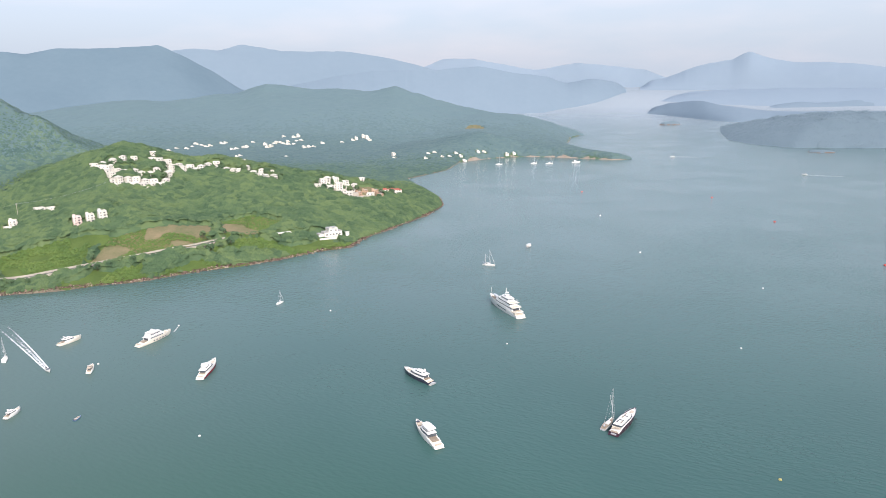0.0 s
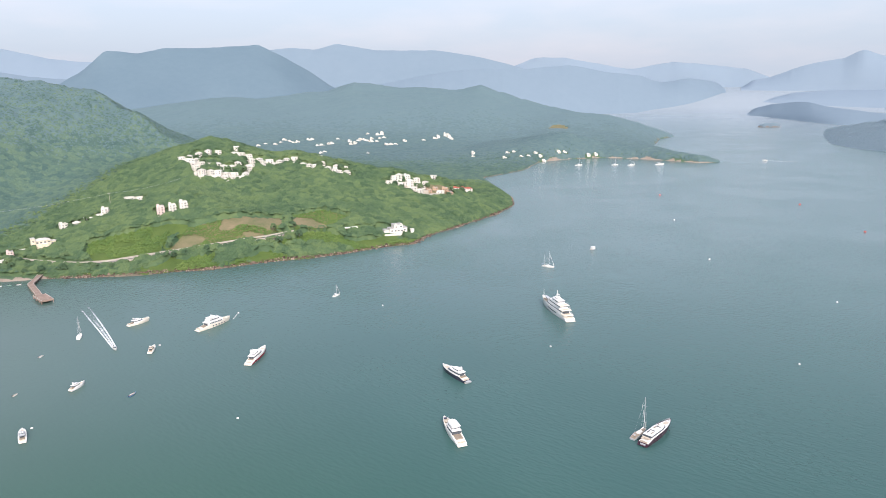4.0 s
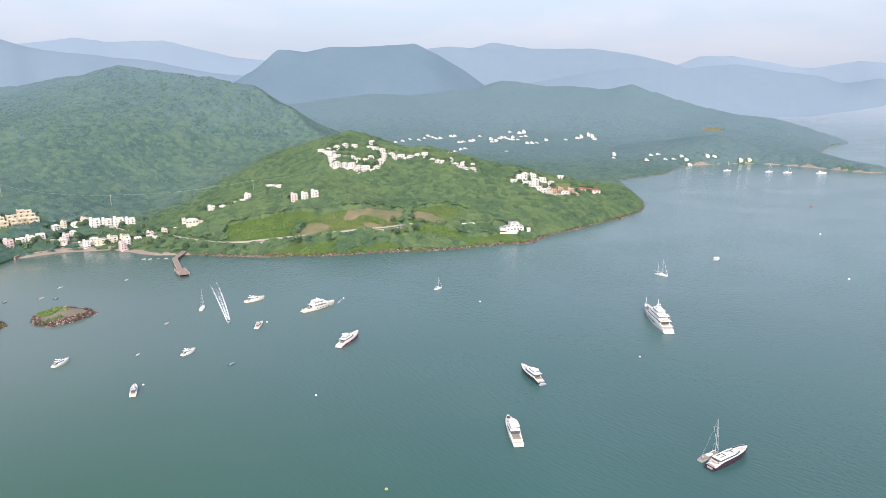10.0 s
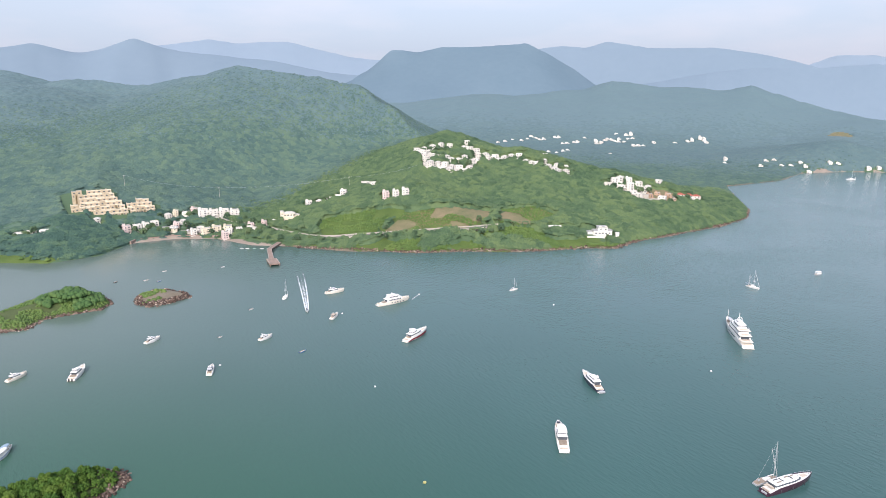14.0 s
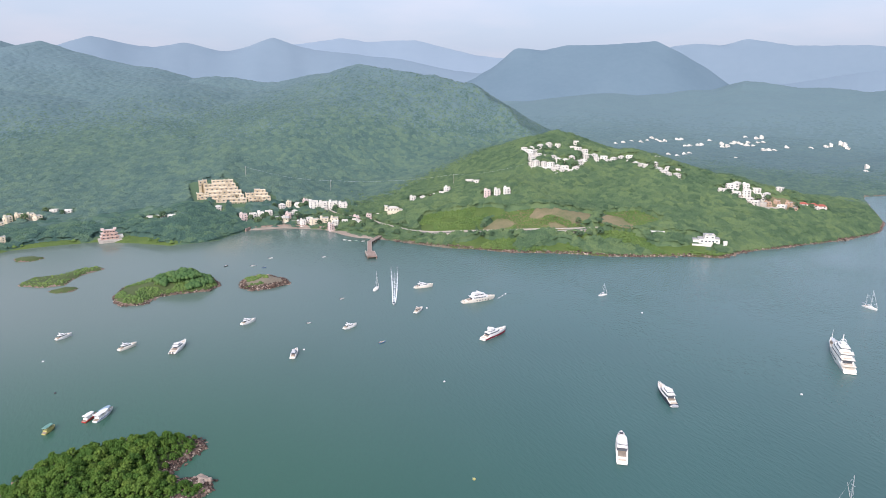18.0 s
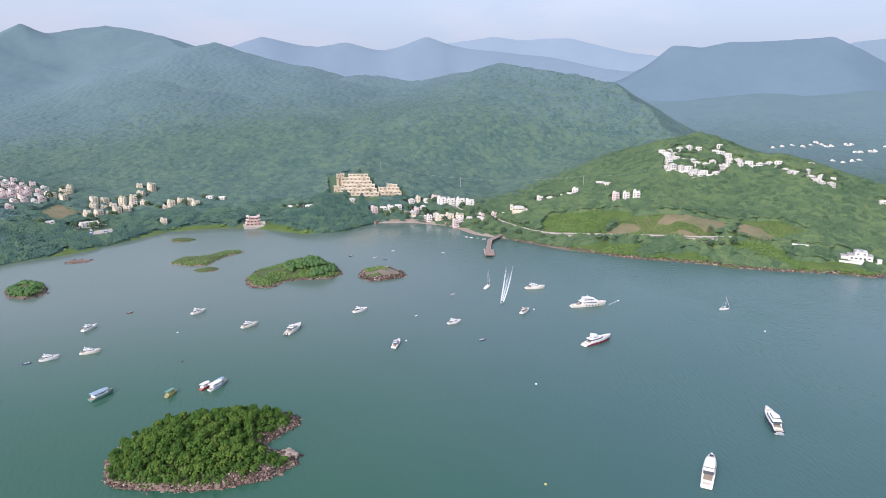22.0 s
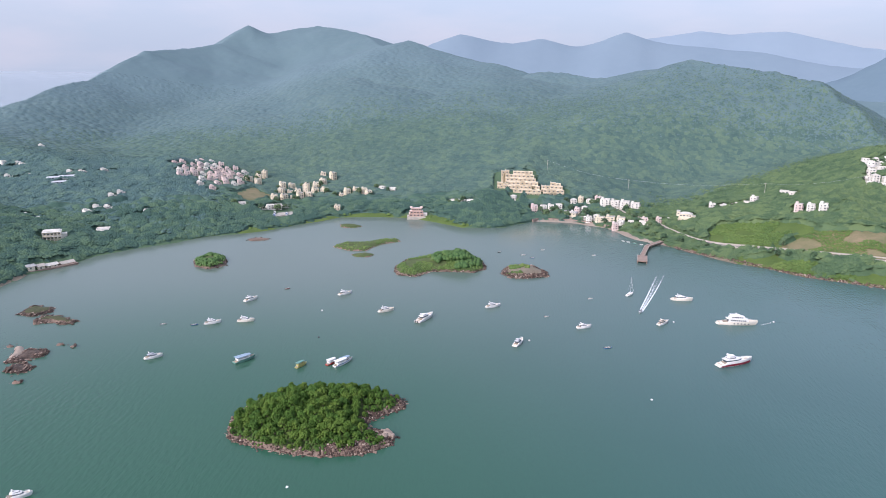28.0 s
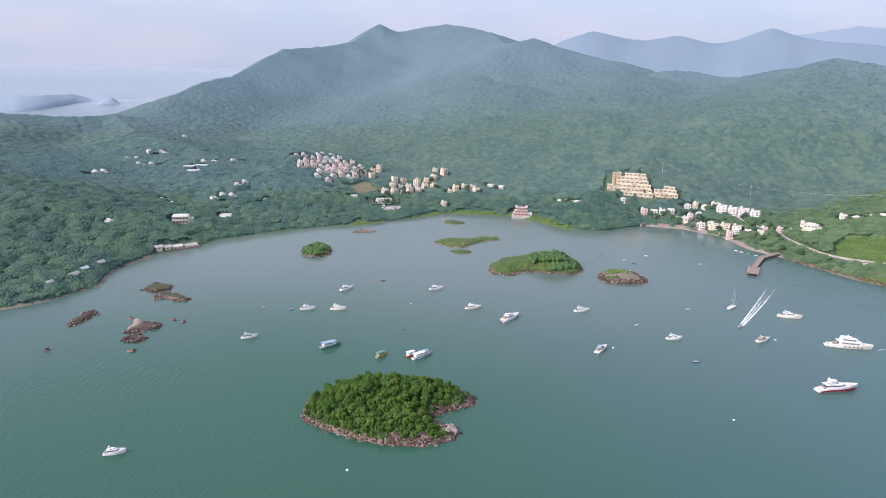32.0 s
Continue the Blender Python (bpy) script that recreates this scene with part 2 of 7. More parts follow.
    shelter, swell = nodes.new("ShaderNodeMath"), nodes.new("ShaderNodeMath")
    shelter.operation, swell.operation = "MULTIPLY_ADD", "MULTIPLY"
    links.new(near.outputs[0], shelter.inputs[0])
    shelter.inputs[1].default_value, shelter.inputs[2].default_value = -0.95, 1.0
    links.new(mul.outputs[0], swell.inputs[0])
    links.new(shelter.outputs[0], swell.inputs[1])
    links.new(swell.outputs[0], bn.inputs["Height"])
    links.new(bn.outputs[0], b.inputs["Normal"])
    rr = ramp(nodes, [(0.3, (0.13, 0.13, 0.13)), (0.7, (0.20, 0.20, 0.20))])
    links.new(calm.outputs[0], rr.inputs[0])
    links.new(rr.outputs[0], b.inputs["Roughness"])
    return m


SEA = sea_material()


# ---- mesh helpers ----
def mesh_from(name, verts, faces, mat, smooth=False):
    """A mesh from numpy arrays: verts (n, 3), faces (m, 3) or (m, 4)."""
    me = bpy.data.meshes.new(name)
    verts, faces = np.asarray(verts, np.float32), np.asarray(faces, np.int32)
    k = faces.shape[1]
    me.vertices.add(len(verts))
    me.vertices.foreach_set("co", verts.ravel())
    me.loops.add(faces.size)
    me.loops.foreach_set("vertex_index", faces.ravel())
    me.polygons.add(len(faces))
    me.polygons.foreach_set("loop_start", np.arange(len(faces), dtype=np.int32) * k)
    me.polygons.foreach_set("use_smooth", np.full(len(faces), smooth))
    me.update(calc_edges=True)
    me.materials.append(mat)
    return me


def lattice(seed):
    return np.random.RandomState(seed).rand(64, 64)


LATTICES = [lattice(s) for s in range(6)]


def value_noise(x, y, size, n=0):
    """Smooth noise from 0 to 1 with lumps of about that size in metres."""
    u, v = np.asarray(x) / size + 13.7 * n, np.asarray(y) / size + 7.3 * n
    i, j = np.floor(u).astype(int), np.floor(v).astype(int)
    f, g = u - i, v - j
    f, g = f * f * (3 - 2 * f), g * g * (3 - 2 * g)
    t = LATTICES[n % 6]
    a, b, c, d = t[i % 64, j % 64], t[(i + 1) % 64, j % 64], t[i % 64, (j + 1) % 64], t[(i + 1) % 64, (j + 1) % 64]
    return (a * (1 - f) + b * f) * (1 - g) + (c * (1 - f) + d * f) * g


def fbm(x, y, size, octaves=4, n=0):
    return sum(value_noise(x, y, size / 2**k, n + k) * 0.5 ** (k + 1) for k in range(octaves))


# ---- the land: shoreline, ridges, height ----
COAST_WEST = [(-250, -420), (-290, -200), (-319, -110), (-331, -90), (-346, -74), (-364, -62), (-400, -62), (-447, -40), (-467, -11), (-490, 3),
              (-513, 52), (-532, 95), (-539, 140), (-557, 189), (-580, 235), (-570, 272), (-558, 300), (-530, 320), (-490, 341), (-477, 380),
              (-496, 428), (-476, 460), (-440, 480), (-389, 478), (-360, 488), (-328, 495), (-298, 503)]
COAST_HEAD = [(-240, 527), (-192, 562), (-169, 572), (-141, 592), (-114, 618), (-87, 633), (-80, 667), (-46, 733), (-20, 787), (0, 850), (-5, 915),
              (-30, 1000), (-56, 1112), (6, 1212), (36, 1340), (100, 1400), (162, 1420), (220, 1407), (326, 1335), (370, 1343), (335, 1480),
              (300, 1680), (350, 1900), (405, 1985), (250, 2200), (60, 2420), (-200, 2600)]
COAST = COAST_WEST + COAST_HEAD + [(-4000, 2600), (-4000, 900), (-2350, 560), (-2150, 120), (-1760, -230), (-1480, -420), (-1380, -900), (-600, -900)]
# crest lines: x, y, height, distance from crest to foot
MAIN_WEST = [(-1310, -169, 80, 260), (-1464, -76, 110, 330), (-1651, 41, 181, 420), (-1731, 125, 189, 520), (-1798, 216, 201, 640),
             (-1890, 305, 259, 800), (-1894, 358, 237, 850), (-1891, 497, 262, 900), (-1736, 590, 234, 850), (-1529, 584, 181, 800),
             (-1390, 595, 181, 780)]
MAIN_EAST = [(-1390, 595, 181, 780), (-1329, 646, 153, 800), (-1247, 690, 131, 780), (-1150, 731, 131, 740), (-1072, 773, 138, 720),
             (-970, 824, 127, 690), (-881, 864, 141, 690), (-811, 887, 158, 700), (-753, 899, 157, 640), (-670, 925, 152, 500),
             (-603, 939, 137, 400), (-537, 936, 104, 300), (-489, 925, 65, 250), (-450, 908, 46, 230), (-385, 850, 58, 230)]
HEAD_RIDGE = [(-385, 850, 58, 330), (-330, 815, 58, 300), (-280, 838, 57, 290), (-213, 812, 49, 260), (-150, 830, 38, 220), (-90, 848, 28, 160), (-40, 856, 12, 80)]
SPUR_RIDGE = [(-385, 800, 50, 300), (-330, 660, 36, 170), (-250, 620, 26, 130)]
WEST_RIDGE = [(-760, -20, 28, 200), (-950, -150, 34, 260), (-1143, -234, 51, 300), (-1077, -285, 56, 330), (-1019, -361, 65, 360)]
KNOLL_RIDGE = [(-700, 60, 26, 160), (-790, 70, 34, 200)]
TERRACE_RIDGE = [(-520, 352, 10, 60), (-545, 395, 17, 80), (-600, 470, 34, 210), (-700, 540, 50, 330)]
SOUTH_RIDGE = [(-520, -160, 30, 200), (-640, -260, 46, 280), (-800, -420, 60, 340)]
MID_RIDGE = [(-1500, 1500, 96, 500), (-950, 1646, 83, 500), (-799, 1724, 107, 480), (-698, 1821, 99, 500), (-566, 1918, 116, 520),
             (-479, 1942, 142, 520), (-376, 1964, 128, 520), (-284, 1980, 126, 520), (-207, 1989, 119, 520), (-127, 1996, 130, 480),
             (-64, 1999, 110, 460), (-1, 1980, 89, 420), (77, 1948, 72, 380), (136, 1895, 62, 330), (211, 1888, 58, 300), (300, 1930, 44, 200), (378, 1972, 22, 90)]
SPIT_RIDGE = [(90, 1489, 44, 230), (180, 1470, 26, 130), (290, 1380, 18, 70), (352, 1348, 10, 40)]
RIDGES = [MAIN_WEST, MAIN_EAST, HEAD_RIDGE, SPUR_RIDGE, WEST_RIDGE, KNOLL_RIDGE, TERRACE_RIDGE, SOUTH_RIDGE, MID_RIDGE, SPIT_RIDGE]


def shore_distance(x, y, ring):
    """Metres to a closed shoreline: positive on land."""
    best, inside = np.full(x.shape, 1e9), np.zeros(x.shape, bool)
    for (ax, ay), (bx, by) in zip(ring, ring[1:] + ring[:1]):
        dx, dy = bx - ax, by - ay
        t = np.clip(((x - ax) * dx + (y - ay) * dy) / (dx * dx + dy * dy), 0, 1)
        best = np.minimum(best, np.hypot(x - ax - t * dx, y - ay - t * dy))
        if dy:
            inside ^= ((ay > y) != (by > y)) & (x < ax + dx * (y - ay) / dy)
    return np.where(inside, best, -best)


def crest_field(x, y, line):
    """Height under a crest line: taken from the nearest stretches of it, falling to nothing at its foot."""
    found = []
    for (ax, ay, az, aw), (bx, by, bz, bw) in zip(line, line[1:]):
        dx, dy = bx - ax, by - ay
        t = np.clip(((x - ax) * dx + (y - ay) * dy) / (dx * dx + dy * dy), 0, 1)
        d = np.hypot(x - ax - t * dx, y - ay - t * dy)
        u = np.clip(d / (aw + t * (bw - aw)), 0, 1)
        found.append((d, (az + t * (bz - az)) * (1 - u) ** 1.1))
    near = np.min([d for d, _ in found], axis=0)
    weights = [np.exp((near - d) / (12 + 0.1 * near)) for d, _ in found]
    return sum(w * h for w, (_, h) in zip(weights, found)) / sum(weights)


def land_height(x, y):
    x, y = np.asarray(x, float), np.asarray(y, float)
    d = shore_distance(x, y, COAST) + (fbm(x, y, 28, 3, 2) - 0.45) * 9
    top = sum(crest_field(x, y, line) ** 5 for line in RIDGES) ** 0.2
    # gullies flattened far from the viewpoint, to look as smooth as under haze
    far_flatten = 1 - 0.65 * np.clip((np.hypot(x - 80, y - 30) - 1200) / 400, 0, 1)
    gully = (np.abs(fbm(x, y, 230, 3, 1) - 0.44) * 2.2 - 0.22) * np.clip(top - 12, 0, 110) * 0.30 * far_flatten
    lumps = (fbm(x, y, 60, 3, 3) - 0.45) * np.clip(d, 0, 60) * 0.10
    low = np.clip(d, 0, 400) ** 0.8 * 0.09
    inland = 1 - np.exp(-np.clip(d, 0, None) / 38)
    return np.where(d > 0, 0.25 + np.minimum(d * 0.35, 1.4) + (top + gully) * inland + low + lumps, np.maximum(d * 0.3, -6))


def lines(*spans):
    """Grid lines: spans of start, end and step, one after the other."""
    return np.unique(np.concatenate([np.arange(a, b, s) for a, b, s in spans]))


def grid_faces(nx, ny):
    k = np.arange(nx * ny).reshape(ny, nx)
    return np.stack([k[:-1, :-1], k[:-1, 1:], k[1:, 1:], k[1:, :-1]], -1).reshape(-1, 4)


gx = lines((-2600, -1000, 20), (-1000, -620, 9), (-620, 30, 5), (30, 420, 10), (420, 520, 25))
gy = lines((-900, -200, 20), (-200, 0, 9), (0, 960, 5), (960, 1500, 10), (1500, 2640, 20))
GX, GY = np.meshgrid(gx, gy)
GZ = land_height(GX, GY)
used = (GZ > -5.9)
keep = used[:-1, :-1] | used[:-1, 1:] | used[1:, 1:] | used[1:, :-1]
land_me = mesh_from("land", np.stack([GX, GY, GZ], -1).reshape(-1, 3), grid_faces(len(gx), len(gy))[keep.ravel()], SOIL, True)
land = tagged(new("ground", land_me), "steep green wooded hillside falling to a rocky shore", "hillside", kind="structure")

# ---- the sea: one sheet, flat in the bay and lifted beyond three kilometres as the far horizon ----
CENTRE = Vector((80, 30, 150))
rings = np.array([0, 60, 150, 300, 500, 800, 1200, 1700, 2300, 3000, 3500, 3650, 3800, 4000, 4200, 4400, 4600, 4750])


def sea_height(d):
    far = np.where(d > 3500, 3500 + (d - 3500) * 3.2 + np.clip(d - 3500, 0, None) ** 2 / 70, np.maximum(d, 1))
    return np.where(d > 3500, 150 * (1 - d / far), 0.0)


turns = np.linspace(0, 2 * np.pi, 145)[:-1]
sv = np.stack([CENTRE.x + np.outer(rings[1:], np.sin(turns)), CENTRE.y + np.outer(rings[1:], np.cos(turns)), np.outer(sea_height(rings[1:]), np.ones(144))], -1).reshape(-1, 3)
sv = np.vstack([sv, [[CENTRE.x, CENTRE.y, 0]]])
sf = []
for r_ in range(len(rings) - 2):
    for a_ in range(144):
        b_ = (a_ + 1) % 144
        sf.append((r_ * 144 + a_, (r_ + 1) * 144 + a_, (r_ + 1) * 144 + b_, r_ * 144 + b_))
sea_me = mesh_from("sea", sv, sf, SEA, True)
cap_bm = bmesh.new()
cap_bm.from_mesh(sea_me)
cap_bm.verts.ensure_lookup_table()
for a_ in range(144):
    cap_bm.faces.new((cap_bm.verts[a_], cap_bm.verts[len(sv) - 1], cap_bm.verts[(a_ + 1) % 144]))
bmesh.ops.recalc_face_normals(cap_bm, faces=cap_bm.faces)
if sum(f.normal.z for f in cap_bm.faces) < 0:
    bmesh.ops.reverse_faces(cap_bm, faces=cap_bm.faces)
cap_bm.to_mesh(sea_me)
cap_bm.free()
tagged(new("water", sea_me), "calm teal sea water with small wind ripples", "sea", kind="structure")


# ---- distant ridges: bearing to the left of north and height above eye level, both in degrees ----
def distant_ridge(name, profile, far, mat, depth=450, rough=1.0, foot=-3.0):
    az = np.arange(min(p[0] for p in profile), max(p[0] for p in profile), 0.08)
    ordered = sorted(profile)
    el = np.interp(az, [p[0] for p in ordered], [p[1] for p in ordered])
    smooth = np.convolve(np.pad(el, 3, mode="edge"), np.ones(7) / 7, "valid")
    el = smooth + (fbm(az * 40, az * 0, 60, 4, 1) - 0.47) * 0.22 * rough
    calm = np.convolve(np.pad(el, 20, mode="edge"), np.ones(41) / 41, "valid")
    rows = []
    away = far if np.isscalar(far) else np.interp(az, [p[0] for p in far], [p[1] for p in far])
    if not np.isscalar(away):
        away = np.convolve(np.pad(away, 20, mode="edge"), np.ones(41) / 41, "valid")
    for k, (drop, back) in enumerate(((1.0, -1.0), (0.8, -0.8), (0.62, -0.62), (0.45, -0.45), (0.3, -0.3), (0.15, -0.15), (0.03, -0.03), (0.0, 0.0), (0.0, 0.0), (0.5, 0.5), (1.0, 1.0))):
        spur = (fbm(az * 30, az * 9 + 12 * k, 90, 2, k // 3) - 0.45) * 60 * (0.1 < drop < 1 and back < 0)
        r = away + back * depth + spur
        crest = CENTRE.z + r * np.tan(np.radians(calm if drop > 0.02 else el))
        base = CENTRE.z + r * math.tan(radians(foot))
        rows.append(np.stack([CENTRE.x - r * np.sin(np.radians(az)), CENTRE.y + r * np.cos(np.radians(az)), crest + (base - crest) * drop ** 1.1], -1))
    faces = grid_faces(len(az), len(rows))
    faces = np.delete(faces, slice(7 * (len(az) - 1), 8 * (len(az) - 1)), 0)
    me = mesh_from(name, np.concatenate(rows), faces, mat, True)
    return tagged(new(name, me), "hazy blue wooded mountain ridge on the horizon", "mountain", "distant ridges", "structure")


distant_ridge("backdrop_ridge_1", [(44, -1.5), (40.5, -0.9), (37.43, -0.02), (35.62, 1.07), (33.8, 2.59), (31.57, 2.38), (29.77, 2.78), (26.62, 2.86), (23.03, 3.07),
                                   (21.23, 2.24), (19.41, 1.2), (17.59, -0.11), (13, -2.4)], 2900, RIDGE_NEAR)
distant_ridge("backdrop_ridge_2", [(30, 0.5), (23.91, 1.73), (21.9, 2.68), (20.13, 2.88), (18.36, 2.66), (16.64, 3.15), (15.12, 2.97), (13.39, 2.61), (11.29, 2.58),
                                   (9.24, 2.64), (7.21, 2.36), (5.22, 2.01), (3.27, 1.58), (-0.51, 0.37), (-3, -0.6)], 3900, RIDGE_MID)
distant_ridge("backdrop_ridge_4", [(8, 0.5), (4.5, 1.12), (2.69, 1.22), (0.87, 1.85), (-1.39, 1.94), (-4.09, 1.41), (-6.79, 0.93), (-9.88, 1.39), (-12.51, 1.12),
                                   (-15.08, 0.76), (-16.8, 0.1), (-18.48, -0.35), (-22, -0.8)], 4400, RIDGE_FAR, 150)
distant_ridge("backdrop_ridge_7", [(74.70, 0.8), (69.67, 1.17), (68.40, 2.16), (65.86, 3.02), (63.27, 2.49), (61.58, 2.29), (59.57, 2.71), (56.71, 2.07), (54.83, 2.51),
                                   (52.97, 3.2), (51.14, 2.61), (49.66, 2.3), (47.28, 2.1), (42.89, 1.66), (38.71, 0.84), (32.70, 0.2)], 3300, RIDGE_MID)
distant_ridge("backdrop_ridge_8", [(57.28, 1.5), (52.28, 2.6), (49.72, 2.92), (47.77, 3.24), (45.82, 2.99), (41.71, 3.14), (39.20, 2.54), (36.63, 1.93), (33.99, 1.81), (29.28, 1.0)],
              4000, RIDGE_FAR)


# ---- far shores: bearing and height in degrees as seen from a point over the bay, first of the water line, then of the crest ----
def far_shore(name, over, foot, top, depth, mat, label, rough=1.0):
    az = np.arange(min(p[0] for p in foot), max(p[0] for p in foot), 0.06)
    low = np.interp(az, [p[0] for p in sorted(foot)], [p[1] for p in sorted(foot)])
    high = np.interp(az, [p[0] for p in sorted(top)], [p[1] for p in sorted(top)])
    high = np.convolve(np.pad(high, 3, mode="edge"), np.ones(7) / 7, "valid") + (fbm(az * 40, az * 0, 50, 4, 2) - 0.47) * 0.20 * rough
    low = low + (fbm(az * 40, az * 0 + 9, 30, 3, 1) - 0.45) * 0.10 * np.clip(-low / 3 - 0.25, 0, 1)
    low = np.minimum(low, -0.62)
    sx, sy_ = -np.sin(np.radians(az)), np.cos(np.radians(az))
    # distance at which each bearing meets the water
    reach = np.arange(900, 4640, 10.0)
    gap = np.hypot(over[0] + np.outer(reach, sx) - CENTRE.x, over[1] + np.outer(reach, sy_) - CENTRE.y)
    seen = np.degrees(np.arctan2(sea_height(gap) - over[2], reach[:, None]))
    near = np.array([np.interp(a, seen[:, k], reach) for k, a in enumerate(low)])
    near = np.convolve(np.pad(near, 20, mode="edge"), np.ones(41) / 41, "valid")
    rows = []
    for k, f in enumerate((-0.02, 0.0, 0.12, 0.26, 0.42, 0.6, 0.8, 1.0, 1.0, 1.5)):
        spur = (fbm(az * 30, az * 9 + 10 * k, 60, 2, k // 3) - 0.45) * depth * 0.06 * (0.1 < f < 0.9)
        r = near + np.minimum(f, 1.2) * depth + spur
        sea_z = sea_height(np.hypot(over[0] + r * sx - CENTRE.x, over[1] + r * sy_ - CENTRE.y))
        crest = over[2] + r * np.tan(np.radians(np.maximum(high, low + 0.03)))
        rise = np.clip(f, 0, 1) ** 0.8 if k < 9 else 0.0
        rows.append(np.stack([over[0] + r * sx, over[1] + r * sy_, sea_z + (crest - sea_z) * rise - 2.0 * (f < 0 or k == 9)], -1))
    faces = grid_faces(len(az), len(rows))
    faces = np.delete(faces, slice(7 * (len(az) - 1), 8 * (len(az) - 1)), 0)
    return tagged(new(name, mesh_from(name, np.concatenate(rows), faces, mat, True)), label, "far shore", "far shores", "structure")


OUTER, INNER = (20, 0, 148), (148, 86, 155)
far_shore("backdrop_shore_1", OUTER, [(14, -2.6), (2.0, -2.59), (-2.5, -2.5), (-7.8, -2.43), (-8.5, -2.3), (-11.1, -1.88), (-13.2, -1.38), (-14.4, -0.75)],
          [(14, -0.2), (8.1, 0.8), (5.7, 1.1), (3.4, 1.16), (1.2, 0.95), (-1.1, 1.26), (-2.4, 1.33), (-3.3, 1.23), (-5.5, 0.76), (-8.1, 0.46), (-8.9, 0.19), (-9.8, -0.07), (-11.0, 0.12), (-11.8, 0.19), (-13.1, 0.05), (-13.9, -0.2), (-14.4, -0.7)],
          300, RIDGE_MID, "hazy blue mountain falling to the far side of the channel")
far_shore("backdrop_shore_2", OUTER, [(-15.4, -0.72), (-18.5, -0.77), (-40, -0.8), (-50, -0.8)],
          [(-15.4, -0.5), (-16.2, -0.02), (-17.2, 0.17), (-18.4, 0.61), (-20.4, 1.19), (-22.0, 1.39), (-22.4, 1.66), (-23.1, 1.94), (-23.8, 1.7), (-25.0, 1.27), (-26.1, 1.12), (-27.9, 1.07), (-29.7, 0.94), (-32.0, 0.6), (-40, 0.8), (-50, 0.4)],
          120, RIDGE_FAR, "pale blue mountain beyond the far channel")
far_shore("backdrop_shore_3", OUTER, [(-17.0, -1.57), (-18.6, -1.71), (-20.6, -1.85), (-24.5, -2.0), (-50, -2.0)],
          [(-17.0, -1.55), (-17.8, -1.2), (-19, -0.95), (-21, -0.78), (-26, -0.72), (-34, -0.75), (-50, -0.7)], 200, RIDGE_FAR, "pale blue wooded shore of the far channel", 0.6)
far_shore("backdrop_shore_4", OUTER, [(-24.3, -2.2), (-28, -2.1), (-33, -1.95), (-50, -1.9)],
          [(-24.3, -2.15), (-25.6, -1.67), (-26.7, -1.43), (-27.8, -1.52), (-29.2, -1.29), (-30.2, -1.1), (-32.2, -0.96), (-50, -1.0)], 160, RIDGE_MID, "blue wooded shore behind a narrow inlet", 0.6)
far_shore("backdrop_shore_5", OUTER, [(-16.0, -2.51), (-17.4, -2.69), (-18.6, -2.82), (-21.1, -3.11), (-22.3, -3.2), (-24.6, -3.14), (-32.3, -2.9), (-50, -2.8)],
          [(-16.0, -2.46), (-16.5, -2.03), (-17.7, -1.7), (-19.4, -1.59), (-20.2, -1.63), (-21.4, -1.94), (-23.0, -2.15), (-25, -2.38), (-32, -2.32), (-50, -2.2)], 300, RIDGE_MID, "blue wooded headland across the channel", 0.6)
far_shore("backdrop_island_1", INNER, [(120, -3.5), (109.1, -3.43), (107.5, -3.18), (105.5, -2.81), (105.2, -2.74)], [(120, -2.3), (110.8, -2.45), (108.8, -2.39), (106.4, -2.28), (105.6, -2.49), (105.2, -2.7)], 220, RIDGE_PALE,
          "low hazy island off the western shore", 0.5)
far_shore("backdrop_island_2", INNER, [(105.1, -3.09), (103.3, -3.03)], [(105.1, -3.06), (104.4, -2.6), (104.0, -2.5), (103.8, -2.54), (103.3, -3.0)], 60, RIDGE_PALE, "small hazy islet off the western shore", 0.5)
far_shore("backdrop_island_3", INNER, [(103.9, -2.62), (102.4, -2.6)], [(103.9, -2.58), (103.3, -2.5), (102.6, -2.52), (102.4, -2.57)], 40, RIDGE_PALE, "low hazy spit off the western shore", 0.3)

# ---- ground cover by zone ----
GRASS = grained("hillside_grass", (0.050, 0.090, 0.018), (0.110, 0.160, 0.034), 0.05, 0.9, 0.85, 0.5, 0.4)
EARTH = grained("bare_earth", (0.092, 0.118, 0.046), (0.26, 0.196, 0.118), 0.06, 0.8, 0.9, 0.5, 0.3)
MUD = grained("tidal_mud", (0.12, 0.10, 0.07), (0.24, 0.20, 0.14), 0.08, 0.9, 0.7, 0.3, 0.1)
MEADOW = [(-345, 509), (-367, 550), (-362, 572), (-316, 590), (-280, 586), (-296, 565), (-291, 552), (-305, 530)]
SCAR_WEST = [(-288, 554), (-286, 586), (-265, 603), (-219, 638), (-212, 612), (-229, 582), (-259, 560)]
SCAR_EAST = [(-200, 621), (-212, 658), (-187, 680), (-163, 674), (-175, 639)]
SHORE_GRASS = [(-345, 500), (-300, 512), (-273, 540), (-213, 584), (-162, 642), (-117, 636), (-92, 640), (-80, 650), (-95, 615), (-141, 588), (-192, 558), (-240, 523), (-288, 503)]
EARTH_YARD = [(-664, 134), (-700, 160), (-672, 172), (-636, 148)]
POINT_YARD = [(-138, 800), (-117, 806), (-102, 826), (-80, 832), (-76, 808), (-97, 782), (-109, 788), (-125, 792)]
FAR_SCAR = [(62, 1748), (66, 1772), (84, 1790), (98, 1776), (110, 1750), (88, 1742)]
BEACH = [(-500, 425), (-500, 440), (-480, 468), (-440, 484), (-389, 482), (-330, 498), (-318, 492), (-360, 478), (-389, 468), (-440, 468), (-470, 452), (-485, 425)]
